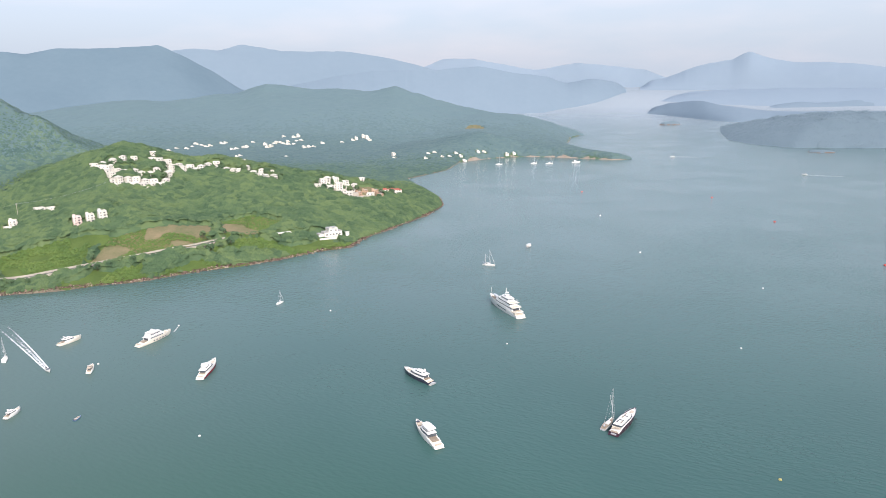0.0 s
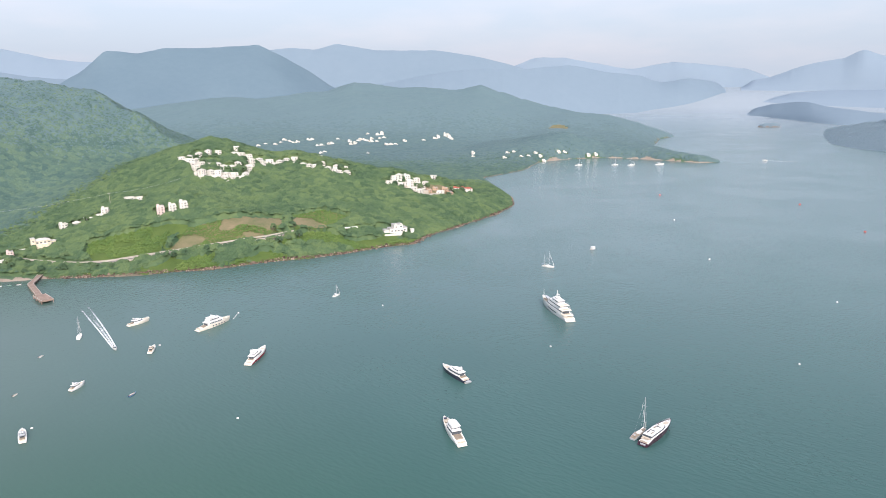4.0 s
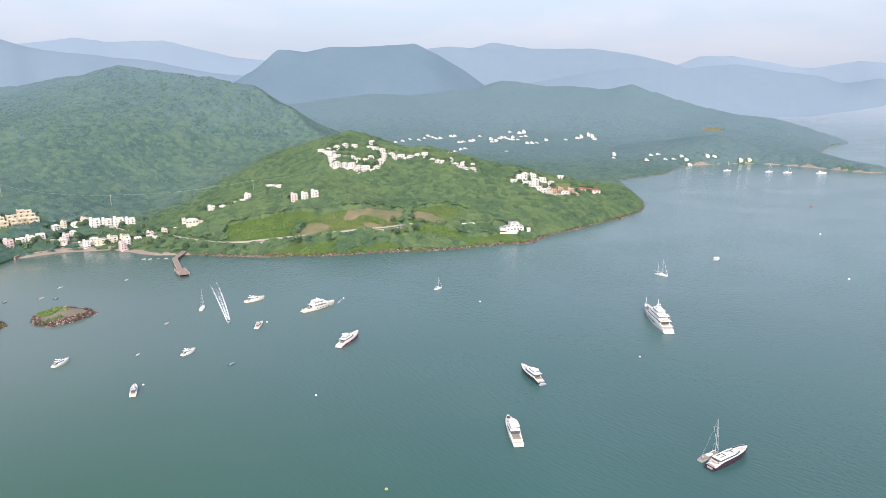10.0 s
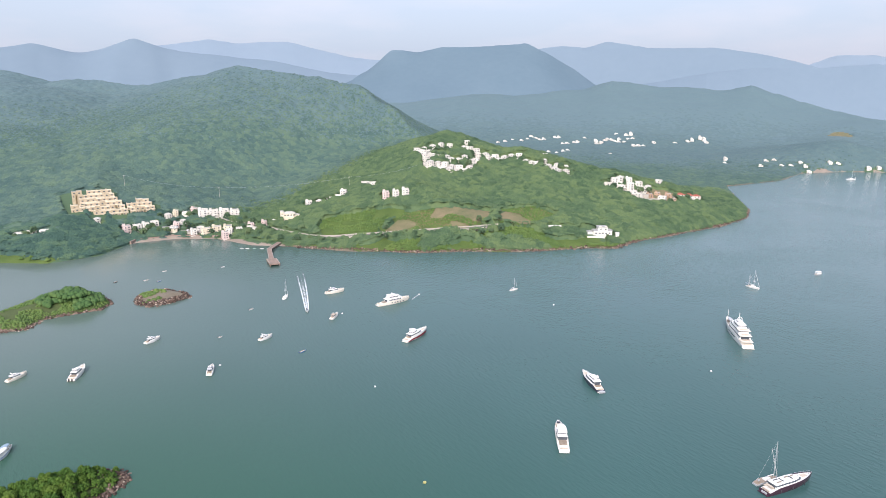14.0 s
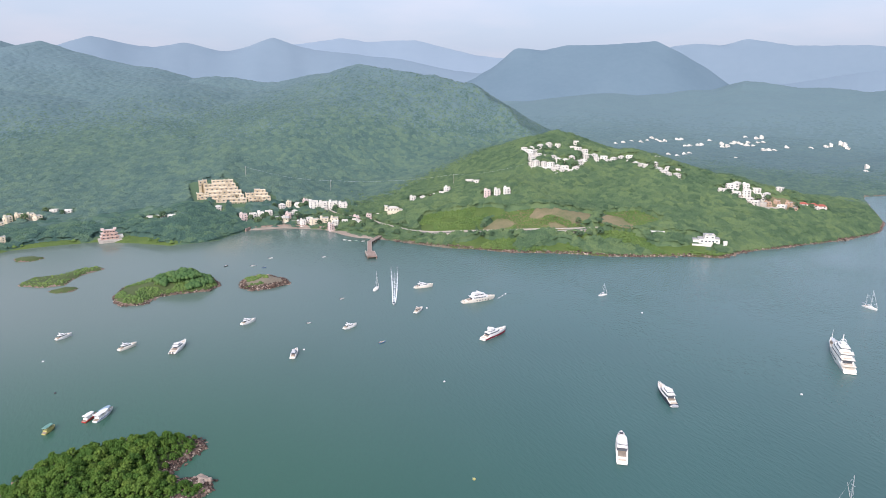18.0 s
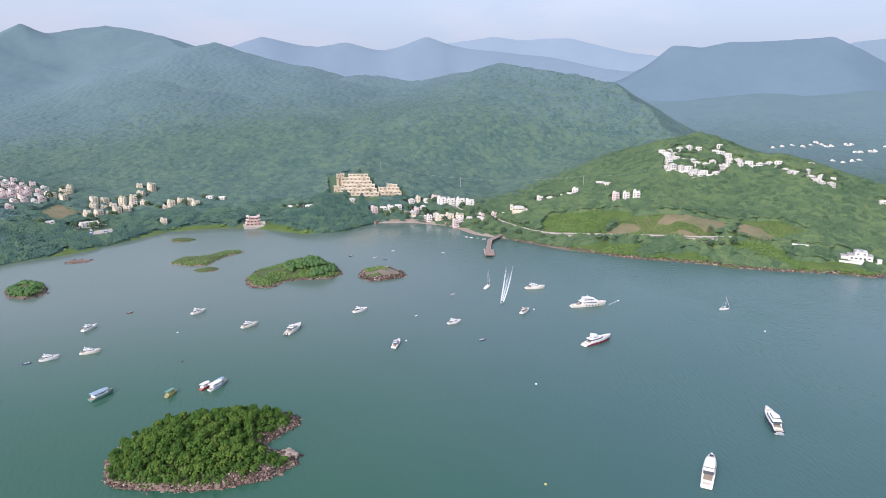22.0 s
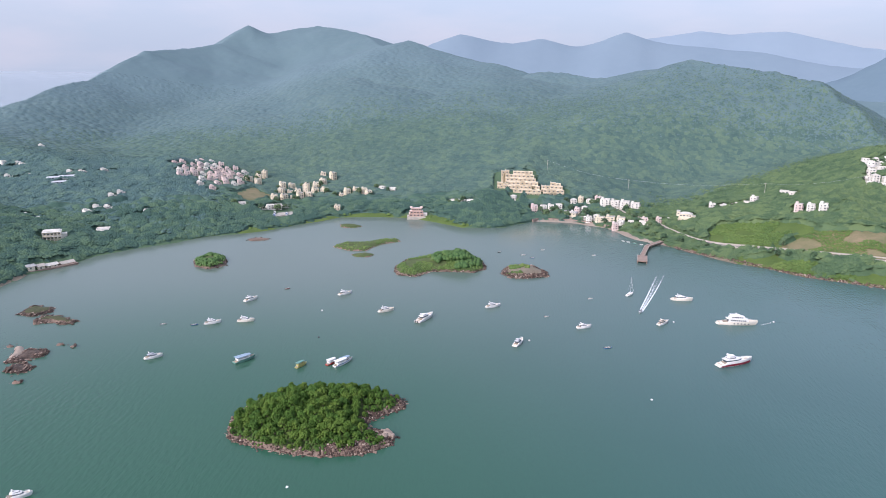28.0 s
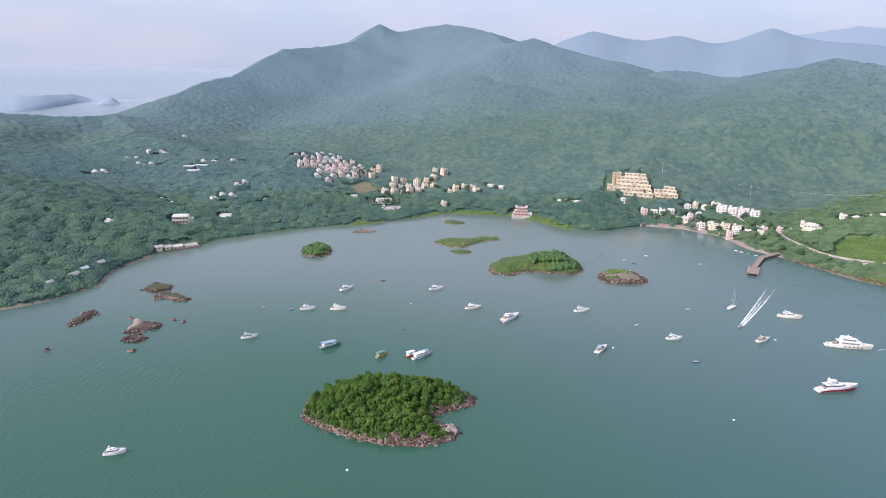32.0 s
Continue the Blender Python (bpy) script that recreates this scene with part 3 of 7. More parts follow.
COVE_BEACH = [(30, 1332), (66, 1382), (160, 1425), (222, 1411), (328, 1339), (374, 1344), (326, 1325), (220, 1395), (162, 1408), (100, 1388)]
MARSH = [(-540, 325), (-560, 300), (-575, 270), (-590, 235), (-565, 190), (-545, 140), (-533, 120), (-520, 140), (-540, 190), (-560, 235), (-540, 285), (-485, 335), (-490, 350)]


def zone_edge(x, y):
    """Metres by which the edge of a clearing wanders in and out."""
    return (fbm(x, y, 24, 3, 4) - 0.45) * 30


def within(x, y, ring):
    return shore_distance(np.asarray(x, float), np.asarray(y, float), ring) > 0


land_me.materials.append(GRASS)
land_me.materials.append(EARTH)
land_me.materials.append(SAND)
land_me.materials.append(MUD)
centres = np.empty(len(land_me.polygons) * 3)
land_me.polygons.foreach_get("center", centres)
centres = centres.reshape(-1, 3)
cx, cy, cz = centres.T
wob = zone_edge(cx, cy)
slot = np.zeros(len(cx), np.int32)
shore = shore_distance(cx, cy, COAST)
slot[(np.abs(shore) < 6) & (cz < 2.0) & ((cx > -370) | (cy < -40))] = 4
for zone, number in ((MEADOW, 1), (SHORE_GRASS, 1), (MARSH, 1), (SCAR_WEST, 2), (SCAR_EAST, 2), (EARTH_YARD, 2), (POINT_YARD, 2), (FAR_SCAR, 2), (BEACH, 3), (COVE_BEACH, 3)):
    slot[shore_distance(cx, cy, zone) + wob * {1: 1.0, 2: 0.25, 3: 0.0}[number] + 3.0 * (number == 2) > 0] = number
land_me.polygons.foreach_set("material_index", slot)


# ---- crowns of the forest ----
def ball(level):
    bm = bmesh.new()
    bmesh.ops.create_icosphere(bm, subdivisions=level, radius=1.0)
    v = np.array([p.co[:] for p in bm.verts])
    f = np.array([[p.index for p in q.verts] for q in bm.faces])
    bm.free()
    return v, f


def open_dome(v, f, cut=-0.35):
    """The ball without its underside."""
    good = (v[f][:, :, 2] > cut).any(1)
    f = f[good]
    left = np.unique(f)
    order = np.full(len(v), -1)
    order[left] = np.arange(len(left))
    return v[left], order[f]


BALLS = {n: open_dome(*ball(n)) for n in (1, 2, 3)}
ring_ = np.arange(6) * np.pi / 3
# a small leafy clump for forests seen from afar: a rounded cap of six faces
BALLS[0] = (np.vstack([[[0, 0, 0.9]], np.stack([np.cos(ring_), np.sin(ring_), np.full(6, -0.1)], -1)]), np.array([(0, k + 1, (k + 1) % 6 + 1) for k in range(6)]))


def crowns(name, spots, radii, level, mat, seed, label, tall=0.8, rough=0.24, tilt=None):
    """Many tree crowns in one mesh: lumpy domes, each pushed and pulled by its own noise."""
    rs = np.random.RandomState(seed)
    v, f = BALLS[level]
    n = len(spots)
    lobes = rs.normal(size=(n, 5, 3))
    lobes /= np.linalg.norm(lobes, axis=2, keepdims=True)
    bulge = np.einsum("nkc,vc->nkv", lobes, v)
    swell = 1 + rough * (np.clip(bulge, 0, 1) ** 3).max(1) + rough * 0.45 * (rs.rand(n, len(v)) - 0.5)
    pts = v[None] * swell[:, :, None]
    pts *= (radii[:, None, None] * np.stack([0.9 + 0.2 * rs.rand(n), 0.9 + 0.2 * rs.rand(n), tall * (0.8 + 0.5 * rs.rand(n))], -1)[:, None, :])
    if tilt is not None:
        pts[:, :, 2] += pts[:, :, 0] * tilt[0][:, None] + pts[:, :, 1] * tilt[1][:, None]
    pts += spots[:, None, :]
    faces = (f[None] + (np.arange(n) * len(v))[:, None, None]).reshape(-1, 3)
    ob = new(name, mesh_from(name, pts.reshape(-1, 3), faces, mat, True))
    return tagged(ob, label, "forest", kind="stuff")


def scatter(xa, xb, ya, yb, step, seed):
    rs = np.random.RandomState(seed)
    x, y = np.meshgrid(np.arange(xa, xb, step), np.arange(ya, yb, step))
    x, y = (x + (rs.rand(*x.shape) - 0.5) * step * 0.95).ravel(), (y + (rs.rand(*y.shape) - 0.5) * step * 0.95).ravel()
    return x, y


def tree_canopy(x, y, spacing=6.5, seed=0):
    """Height of the tree tops over the ground: one rounded top for each tree of a jittered grid."""
    rs = np.random.RandomState(seed)
    jx, jy, tall = rs.rand(97, 89), rs.rand(97, 89), rs.rand(97, 89)
    i, j = np.floor(x / spacing).astype(int), np.floor(y / spacing).astype(int)
    best = np.zeros(x.shape)
    for a in (-1, 0, 1):
        for b in (-1, 0, 1):
            u, v = (i + a) % 97, (j + b) % 89
            d = np.hypot(x - (i + a + jx[u, v]) * spacing, y - (j + b + jy[u, v]) * spacing) / (spacing * (0.62 + 0.3 * tall[u, v]))
            best = np.maximum(best, (0.55 + 0.75 * tall[u, v]) * np.clip(1 - d * d, 0, 1) ** 0.6)
    return best


CLEARINGS = []  # x, y, radius: filled by the plan of houses below

# ---- plan of the settlements: x, y of each house ----
BEACH_HOUSES = [(-517, 487), (-516, 496), (-489, 470), (-495, 479), (-499, 490), (-510, 504), (-509, 514), (-466, 475), (-472, 488), (-431, 483), (-437, 494), (-433, 503), (-428, 513),
                (-438, 525), (-416, 509), (-432, 538), (-425, 546)]
BEACH_ROW = [(-497, 516), (-491, 525), (-485, 534), (-479, 543)]
BEACH_FRONT = [(-457, 482), (-452, 491), (-446, 500)]
SLOPE_HOUSES = [(-420, 596), (-411, 602), (-404, 610), (-396, 619), (-398, 630), (-392, 663), (-378, 659)]
GARDEN_ROW = [(-516, 437), (-513, 446), (-511, 455), (-510, 464)]
VILLAS = [(-565, 361), (-556, 367), (-546, 373), (-544, 425), (-667, 309), (-655, 318)]
LOW_ROW = [(-616, 158), (-619, 167), (-622, 176), (-628, 185), (-623, 138)]
PINK_VILLAGE = [(-769, 76), (-777, 85), (-830, 98), (-688, 100), (-671, 112), (-801, 103), (-842, 111), (-833, 123), (-754, 87), (-772, 97), (-780, 106), (-785, 115),
                (-788, 124), (-797, 132), (-742, 80), (-746, 96), (-755, 104), (-762, 111), (-764, 120), (-771, 129), (-776, 138), (-780, 148), (-723, 80), (-728, 88), (-733, 97)]
PINK_LANES = [(-738, 106), (-739, 115), (-744, 124), (-754, 132), (-758, 141), (-752, 150), (-716, 104), (-720, 113), (-728, 121), (-726, 130), (-739, 137), (-732, 146), (-701, 120),
              (-712, 130), (-705, 139), (-715, 147), (-768, 158), (-745, 158)]
TOWER_FLATS = [(-728, 158), (-721, 168), (-749, 172), (-759, 181), (-711, 196), (-714, 207), (-717, 226), (-709, 236), (-712, 246), (-684, 190), (-686, 200), (-690, 210), (-694, 221),
               (-686, 230), (-680, 240), (-655, 188), (-657, 198), (-662, 208), (-666, 219), (-645, 176), (-656, 177), (-753, 255), (-728, 262)]
SHORE_FLATS = [(-663, 264), (-655, 255), (-668, 276), (-660, 284), (-648, 286), (-601, 237)]
WEST_HOUSES = [(-670, -150), (-682, -144), (-697, -140), (-712, -137), (-806, -137), (-804, -126), (-828, -115), (-815, -107), (-824, -99), (-814, -93), (-779, -119), (-772, -110), (-764, -101),
               (-760, -91), (-769, -82), (-1048, -105), (-755, -37), (-750, -24), (-755, -2), (-762, 9), (-648, 11), (-655, 19), (-618, 8), (-610, -10), (-620, -2), (-602, -1), (-613, -72),
               (-602, -60), (-584, -47), (-592, 37), (-600, 45), (-489, -83)]
GLASSHOUSES = [(-740, -50), (-737, -38), (-718, -43)]
SADDLE_WEST = [(-386, 768), (-372, 757), (-361, 746), (-353, 735), (-346, 724), (-338, 715), (-331, 721), (-324, 724), (-316, 727), (-309, 731), (-303, 738), (-372, 784), (-363, 791), (-352, 793),
               (-347, 757), (-338, 760), (-329, 755), (-321, 760), (-317, 769), (-334, 801), (-325, 796), (-316, 797), (-309, 789), (-306, 778), (-304, 764), (-301, 750), (-340, 818),
               (-380, 776), (-366, 765), (-353, 749), (-379, 760), (-364, 752), (-341, 727), (-333, 732), (-326, 735), (-319, 738), (-312, 743)]
SADDLE_EAST = [(-304, 800), (-296, 792), (-293, 804), (-285, 798), (-282, 809), (-276, 817), (-268, 823), (-262, 811), (-252, 807), (-243, 803), (-235, 799), (-244, 849), (-227, 806), (-217, 793),
               (-207, 786), (-199, 779), (-191, 783), (-200, 803), (-209, 800), (-229, 863)]
FAR_VILLAGE = [(-559, 1386), (-549, 1400), (-542, 1425), (-525, 1434), (-518, 1452), (-519, 1474), (-506, 1472), (-494, 1464), (-488, 1471), (-472, 1498), (-467, 1509), (-441, 1466),
    (-434, 1473), (-422, 1485), (-418, 1495), (-416, 1316), (-399, 1318), (-398, 1351), (-403, 1391)]
FAR_HAMLET = [(-413, 1529), (-383, 1515), (-375, 1496), (-369, 1508), (-366, 1526), (-364, 1539), (-354, 1534), (-345, 1530), (-356, 1580), (-339, 1542), (-332, 1573), (-321, 1549),
    (-323, 1578), (-312, 1553), (-323, 1527), (-334, 1522), (-297, 1504), (-287, 1507), (-278, 1513), (-263, 1539), (-303, 1357), (-222, 1556), (-201, 1584), (-194, 1590),
    (-180, 1606), (-171, 1600), (-164, 1590), (-96, 1383)]
COVE_HOUSES = [(-31, 1334), (-27, 1375), (-14, 1383), (1, 1345), (15, 1357), (28, 1379), (37, 1365), (44, 1350), (73, 1403), (86, 1413), (133, 1418), (148, 1425), (-93, 1360)]
POINT_HOUSES = [(-144, 792), (-140, 805), (-137, 817), (-131, 797), (-127, 820), (-118, 826), (-122, 806), (-115, 797), (-109, 811), (-106, 824), (-107, 788), (-100, 850)]
POINT_TERRACE = [(-98, 804), (-92, 815), (-85, 806), (-81, 820), (-74, 811)]
POINT_VILLAS = [(-70, 832), (-62, 841), (-56, 853)]
ROW_HOUSES = [(-331, 616), (-321, 620), (-312, 625)]
for plan, gap in ((BEACH_HOUSES, 7), (BEACH_ROW, 8), (BEACH_FRONT, 7), (SLOPE_HOUSES, 7), (GARDEN_ROW, 8), (VILLAS, 8), (LOW_ROW, 8), (PINK_VILLAGE, 8), (PINK_LANES, 8), (TOWER_FLATS, 8), (SHORE_FLATS, 8),
                  (WEST_HOUSES, 6), (GLASSHOUSES, 9), (SADDLE_WEST, 6.5), (SADDLE_EAST, 6.5), (FAR_VILLAGE, 8), (FAR_HAMLET, 8), (COVE_HOUSES, 8), (POINT_HOUSES, 7), (POINT_TERRACE, 7), (POINT_VILLAS, 9), (ROW_HOUSES, 8)):
    CLEARINGS += [(x, y, gap) for x, y in plan]
CLEARINGS += [(-557, 5, 8), (-549, 6, 7), (-551, 312, 18), (-540, 302, 10), (-521, -30, 13), (-511, -30, 10), (-108, 657, 12), (-123, 653, 9), (-590, 175, 14), (-603, 168, 14), (-610, 186, 12),
              (-458, -30, 10), (-466, -18, 10), (-478, 480, 10), (-490, 470, 10), (-110, 640, 12), (-413, 557, 12), (-405, 550, 9), (-151, 641, 7), (-144, 644, 6), (-350, 772, 9), (-360, 768, 8)]
# the stepped terraces: down the slope and along it
CLEARINGS += [(-553 - 10 * k + 11 * j, 433 + 5 * k + 15 * j, 9.5) for k in range(7) for j in range(-1, 2)] + [(-549 + 3 * k, 462 + 8 * k, 11) for k in range(4)]
# open space in front of the rows, towards the bay
CLEARINGS += [(x + 7 * dx, y + 7 * dy, 4.5) for plan, dx, dy in ((BEACH_HOUSES, 0.8, -0.6), (BEACH_ROW, 0.75, -0.66), (GARDEN_ROW, 0.85, -0.5), (SADDLE_WEST, 0.5, -0.85), (SADDLE_EAST, 0.4, -0.9), (PINK_VILLAGE, 0.95, 0.1),
                                                            (PINK_LANES, 0.95, 0.1), (TOWER_FLATS, 0.95, 0.2), (SHORE_FLATS, 0.95, 0.1), (VILLAS, 0.9, -0.3), (ROW_HOUSES, 0.5, -0.85), (SLOPE_HOUSES, 0.6, -0.8),
                                                            (POINT_HOUSES, 0.3, -0.95), (POINT_TERRACE, 0.3, -0.95), (LOW_ROW, 0.95, 0.1)) for x, y in plan]
HARBOUR_ROAD = [(-520, 520), (-470, 520), (-430, 530), (-400, 520), (-377, 516), (-351, 515), (-326, 522), (-306, 535), (-284, 546), (-260, 559), (-238, 573), (-216, 589), (-196, 612)]


def along(line, step):
    out = []
    for (ax, ay), (bx, by) in zip(line, line[1:]):
        n = max(1, int(math.hypot(bx - ax, by - ay) / step))
        out += [(ax + (bx - ax) * k / n, ay + (by - ay) * k / n) for k in range(n)]
    return np.array(out + [line[-1]])


ROAD_DOTS = along(HARBOUR_ROAD, 4.0)
CLEARINGS += [(x, y, 5.0) for x, y in ROAD_DOTS]


def forest_mask(x, y, margin=1.0):
    h = land_height(x, y)
    ok = (shore_distance(x, y, COAST) > 1.2) & (h > 0.7)
    copse = fbm(x, y, 34, 2, 0) > 0.42
    for zone in (MEADOW, SCAR_WEST, SCAR_EAST, EARTH_YARD, POINT_YARD, FAR_SCAR, BEACH, COVE_BEACH, MARSH, SHORE_GRASS):
        wander = 0.25 if zone in (SCAR_WEST, SCAR_EAST, EARTH_YARD, POINT_YARD) else 1.0
        ok &= (copse & (zone is SHORE_GRASS)) | (shore_distance(x, y, zone) + zone_edge(x, y) * wander + 5 * (wander < 1) < 0)
    for hx, hy, r in CLEARINGS:
        ok &= (x - hx) ** 2 + (y - hy) ** 2 > (r * margin) ** 2
    return ok, h


def plant(name, area, step, size, mat, seed, near, far, label, height=6.0, spacing=6.5, tall=0.8, where=None, level=1, lump=0.6, roof_step=None, blend=()):
    """Forest: many small leafy lobes laid over the tops of a jittered grid of trees."""
    x, y = scatter(*area, step, seed)
    if level is None:
        x, y = x[:0], y[:0]
    d = np.hypot(x - CENTRE.x, y - CENTRE.y)
    bearing = np.degrees(np.arctan2(CENTRE.x - x, y - CENTRE.y))
    # forests fade into one another over a broad edge
    rs = np.random.RandomState(seed + 90)
    d = d + (rs.rand(len(x)) - 0.5) * near * 0.32 * (near > 300)
    pick = (d > near) & (d < far) & (bearing > -25) & (bearing < 118)
    if where is not None:
        pick &= where(x + rs.normal(size=len(x)) * 14, y + rs.normal(size=len(x)) * 14 + (fbm(x, y, 80, 2, 3) - 0.4) * 60)
    x, y = x[pick], y[pick]
    ok, h = forest_mask(x, y)
    x, y, h = x[ok], y[ok], h[ok]
    rs = np.random.RandomState(seed + 50)
    r = size * (0.6 + 0.8 * rs.rand(len(x)))
    clumps = None
    if level is not None:
        tilt = (land_height(x + 6, y) - h) / 6, (land_height(x, y + 6) - h) / 6
        clumps = crowns(name, np.stack([x, y, h + tree_tops(x, y, height, spacing, seed, lump) - r * 0.25], -1), r, level, mat, seed, label, tall, 0.3, [np.clip(g, -0.9, 0.9) for g in tilt])
    if roof_step == 0:
        return clumps
    # the closed leaf roof under the clumps, falling to the ground along the forest's edge
    gx_, gy_ = np.arange(area[0], area[1], roof_step or step * 1.6), np.arange(area[2], area[3], roof_step or step * 1.6)
    U, V = np.meshgrid(gx_, gy_)
    jog = np.random.RandomState(seed + 7).rand(2, *U.shape) - 0.5
    U, V = U + jog[0] * (gx_[1] - gx_[0]) * 0.7, V + jog[1] * (gx_[1] - gx_[0]) * 0.7
    du = np.hypot(U - CENTRE.x, V - CENTRE.y)
    side_ = np.degrees(np.arctan2(CENTRE.x - U, V - CENTRE.y))
    inside = (du > near * 0.93) & (du < far * 1.03) & (side_ > -25) & (side_ < 118)
    if where is not None:
        inside &= where(U, V + (fbm(U, V, 80, 2, 3) - 0.4) * 60)
    good, base = forest_mask(U, V)
    good &= inside
    Z = np.where(good, base + tree_tops(U, V, height, spacing, seed, lump) - size * 0.3, base - 0.4)
    used_ = good[:-1, :-1] | good[:-1, 1:] | good[1:, 1:] | good[1:, :-1]
    if clumps is None:
        roof_me = mesh_from(name, np.stack([U, V, Z], -1).reshape(-1, 3), grid_faces(len(gx_), len(gy_))[used_.ravel()], mat, True)
        for other in blend[1:]:
            roof_me.materials.append(other[0])
        mid = np.empty(len(roof_me.polygons) * 3)
        roof_me.polygons.foreach_get("center", mid)
        mid = mid.reshape(-1, 3)
        # bluer leaves with distance and height, as painted haze
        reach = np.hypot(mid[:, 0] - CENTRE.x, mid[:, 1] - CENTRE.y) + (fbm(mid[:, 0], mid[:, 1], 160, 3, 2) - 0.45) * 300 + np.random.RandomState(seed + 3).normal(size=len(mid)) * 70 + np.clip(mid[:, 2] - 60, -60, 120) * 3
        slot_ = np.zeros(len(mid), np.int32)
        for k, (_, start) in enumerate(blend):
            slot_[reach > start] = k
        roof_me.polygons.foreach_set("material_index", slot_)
        return tagged(new(name, roof_me), label, "forest", kind="stuff")
    leaf_roof = new("leaf_roof", mesh_from("leaf_roof", np.stack([U, V, Z], -1).reshape(-1, 3), grid_faces(len(gx_), len(gy_))[used_.ravel()], mat, True))
    leaf_roof.parent = clumps
    leaf_roof["kind"] = "stuff"
    return clumps


def tree_tops(x, y, height, spacing, seed, lump):
    young = np.clip(0.25 + shore_distance(x, y, COAST) / 22, 0.25, 1) * (0.75 + 0.5 * fbm(x, y, 90, 2, 5))
    return (1 - lump + lump * tree_canopy(x, y, spacing, seed)) * height * young


def headland(x, y):
    return (y > 470) & (x > -470)


def inner_bay(x, y):
    return ~headland(x, y)


def west_shore(x, y):
    return y < 110


def east_of_it(x, y):
    return inner_bay(x, y) & (y >= 110)


def beyond_bay(x, y):
    """Past the shore forests, or north of the headland."""
    d = np.hypot(x - CENTRE.x, y - CENTRE.y)
    return (d > 960) | (east_of_it(x, y) & (d > 700))


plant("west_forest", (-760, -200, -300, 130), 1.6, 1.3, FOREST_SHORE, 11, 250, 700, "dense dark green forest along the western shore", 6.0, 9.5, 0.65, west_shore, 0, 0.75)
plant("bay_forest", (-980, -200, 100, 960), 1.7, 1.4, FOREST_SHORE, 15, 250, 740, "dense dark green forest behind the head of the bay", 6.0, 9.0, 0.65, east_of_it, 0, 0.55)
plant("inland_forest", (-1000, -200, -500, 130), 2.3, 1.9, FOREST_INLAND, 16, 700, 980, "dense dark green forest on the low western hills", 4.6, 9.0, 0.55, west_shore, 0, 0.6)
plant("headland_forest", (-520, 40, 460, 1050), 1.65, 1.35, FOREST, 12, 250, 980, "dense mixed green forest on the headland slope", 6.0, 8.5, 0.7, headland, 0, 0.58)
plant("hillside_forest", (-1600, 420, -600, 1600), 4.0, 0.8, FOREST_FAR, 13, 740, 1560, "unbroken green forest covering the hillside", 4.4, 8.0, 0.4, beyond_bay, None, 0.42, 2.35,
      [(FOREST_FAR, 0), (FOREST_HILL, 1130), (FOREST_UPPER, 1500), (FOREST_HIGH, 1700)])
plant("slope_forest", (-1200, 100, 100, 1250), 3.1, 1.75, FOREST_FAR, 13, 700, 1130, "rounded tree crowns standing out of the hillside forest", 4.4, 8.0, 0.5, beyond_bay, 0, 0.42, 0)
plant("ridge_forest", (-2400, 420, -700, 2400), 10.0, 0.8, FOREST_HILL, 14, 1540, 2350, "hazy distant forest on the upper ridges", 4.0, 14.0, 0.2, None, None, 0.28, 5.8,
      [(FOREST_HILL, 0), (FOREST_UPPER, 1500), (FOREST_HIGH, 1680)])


def bushes(name, zone_list, step, size, seed, label, mat=SCRUB):
    """Low scrub over the open slopes."""
    xs, ys = [], []
    for k, zone in enumerate(zone_list):
        px, py = [p[0] for p in zone], [p[1] for p in zone]
        x, y = scatter(min(px) - 5, max(px) + 5, min(py) - 5, max(py) + 5, step, seed + k)
        ok = (shore_distance(x, y, zone) > -4) & (shore_distance(x, y, COAST) > 2.5) & (fbm(x, y, 30, 2, 2) > (0.46 if zone is MEADOW else 0.33))
        for hx, hy, r in CLEARINGS:
            ok &= (x - hx) ** 2 + (y - hy) ** 2 > (r * 0.8) ** 2
        xs.append(x[ok])
        ys.append(y[ok])
    x, y = np.concatenate(xs), np.concatenate(ys)
    rs = np.random.RandomState(seed)
    r = size * (0.5 + rs.rand(len(x)) ** 2 * 1.6)
    return crowns(name, np.stack([x, y, land_height(x, y) + r * 0.2], -1), r, 0, mat, seed, label, 0.75)


bushes("slope_scrub", [MEADOW, SHORE_GRASS], 1.7, 1.0, 31, "bright green scrub and shrubs on the open slope")
bushes("scar_scrub", [SCAR_WEST, SCAR_EAST], 1.35, 0.8, 41, "scattered bushes on the bare earth cutting")
bushes("marsh_scrub", [MARSH], 3.4, 1.3, 51, "low mangrove scrub along the muddy shore")


# ---- helpers for things made of parts ----
def part(name, bm, mat, parent, label="", smooth=False):
    """Links a bmesh as one mesh object under a thing or a part."""
    me = bpy.data.meshes.new(name)
    if smooth:
        for f in bm.faces:
            f.smooth = True
    bm.normal_update()
    bm.to_mesh(me)
    bm.free()
    me.materials.append(mat)
    ob = new(name, me)
    ob.parent = parent
    if label:
        ob["label"] = label
    return ob


def shared(name, me, parent, m):
    """One more piece on a mesh that alike pieces share."""
    ob = new(name, me)
    ob.parent = parent
    ob.matrix_local = m
    return ob


def thing(name, m, label, category, group=""):
    ob = new(name)
    ob.empty_display_size = 0.5
    ob.matrix_world = m
    return tagged(ob, label, category, group)


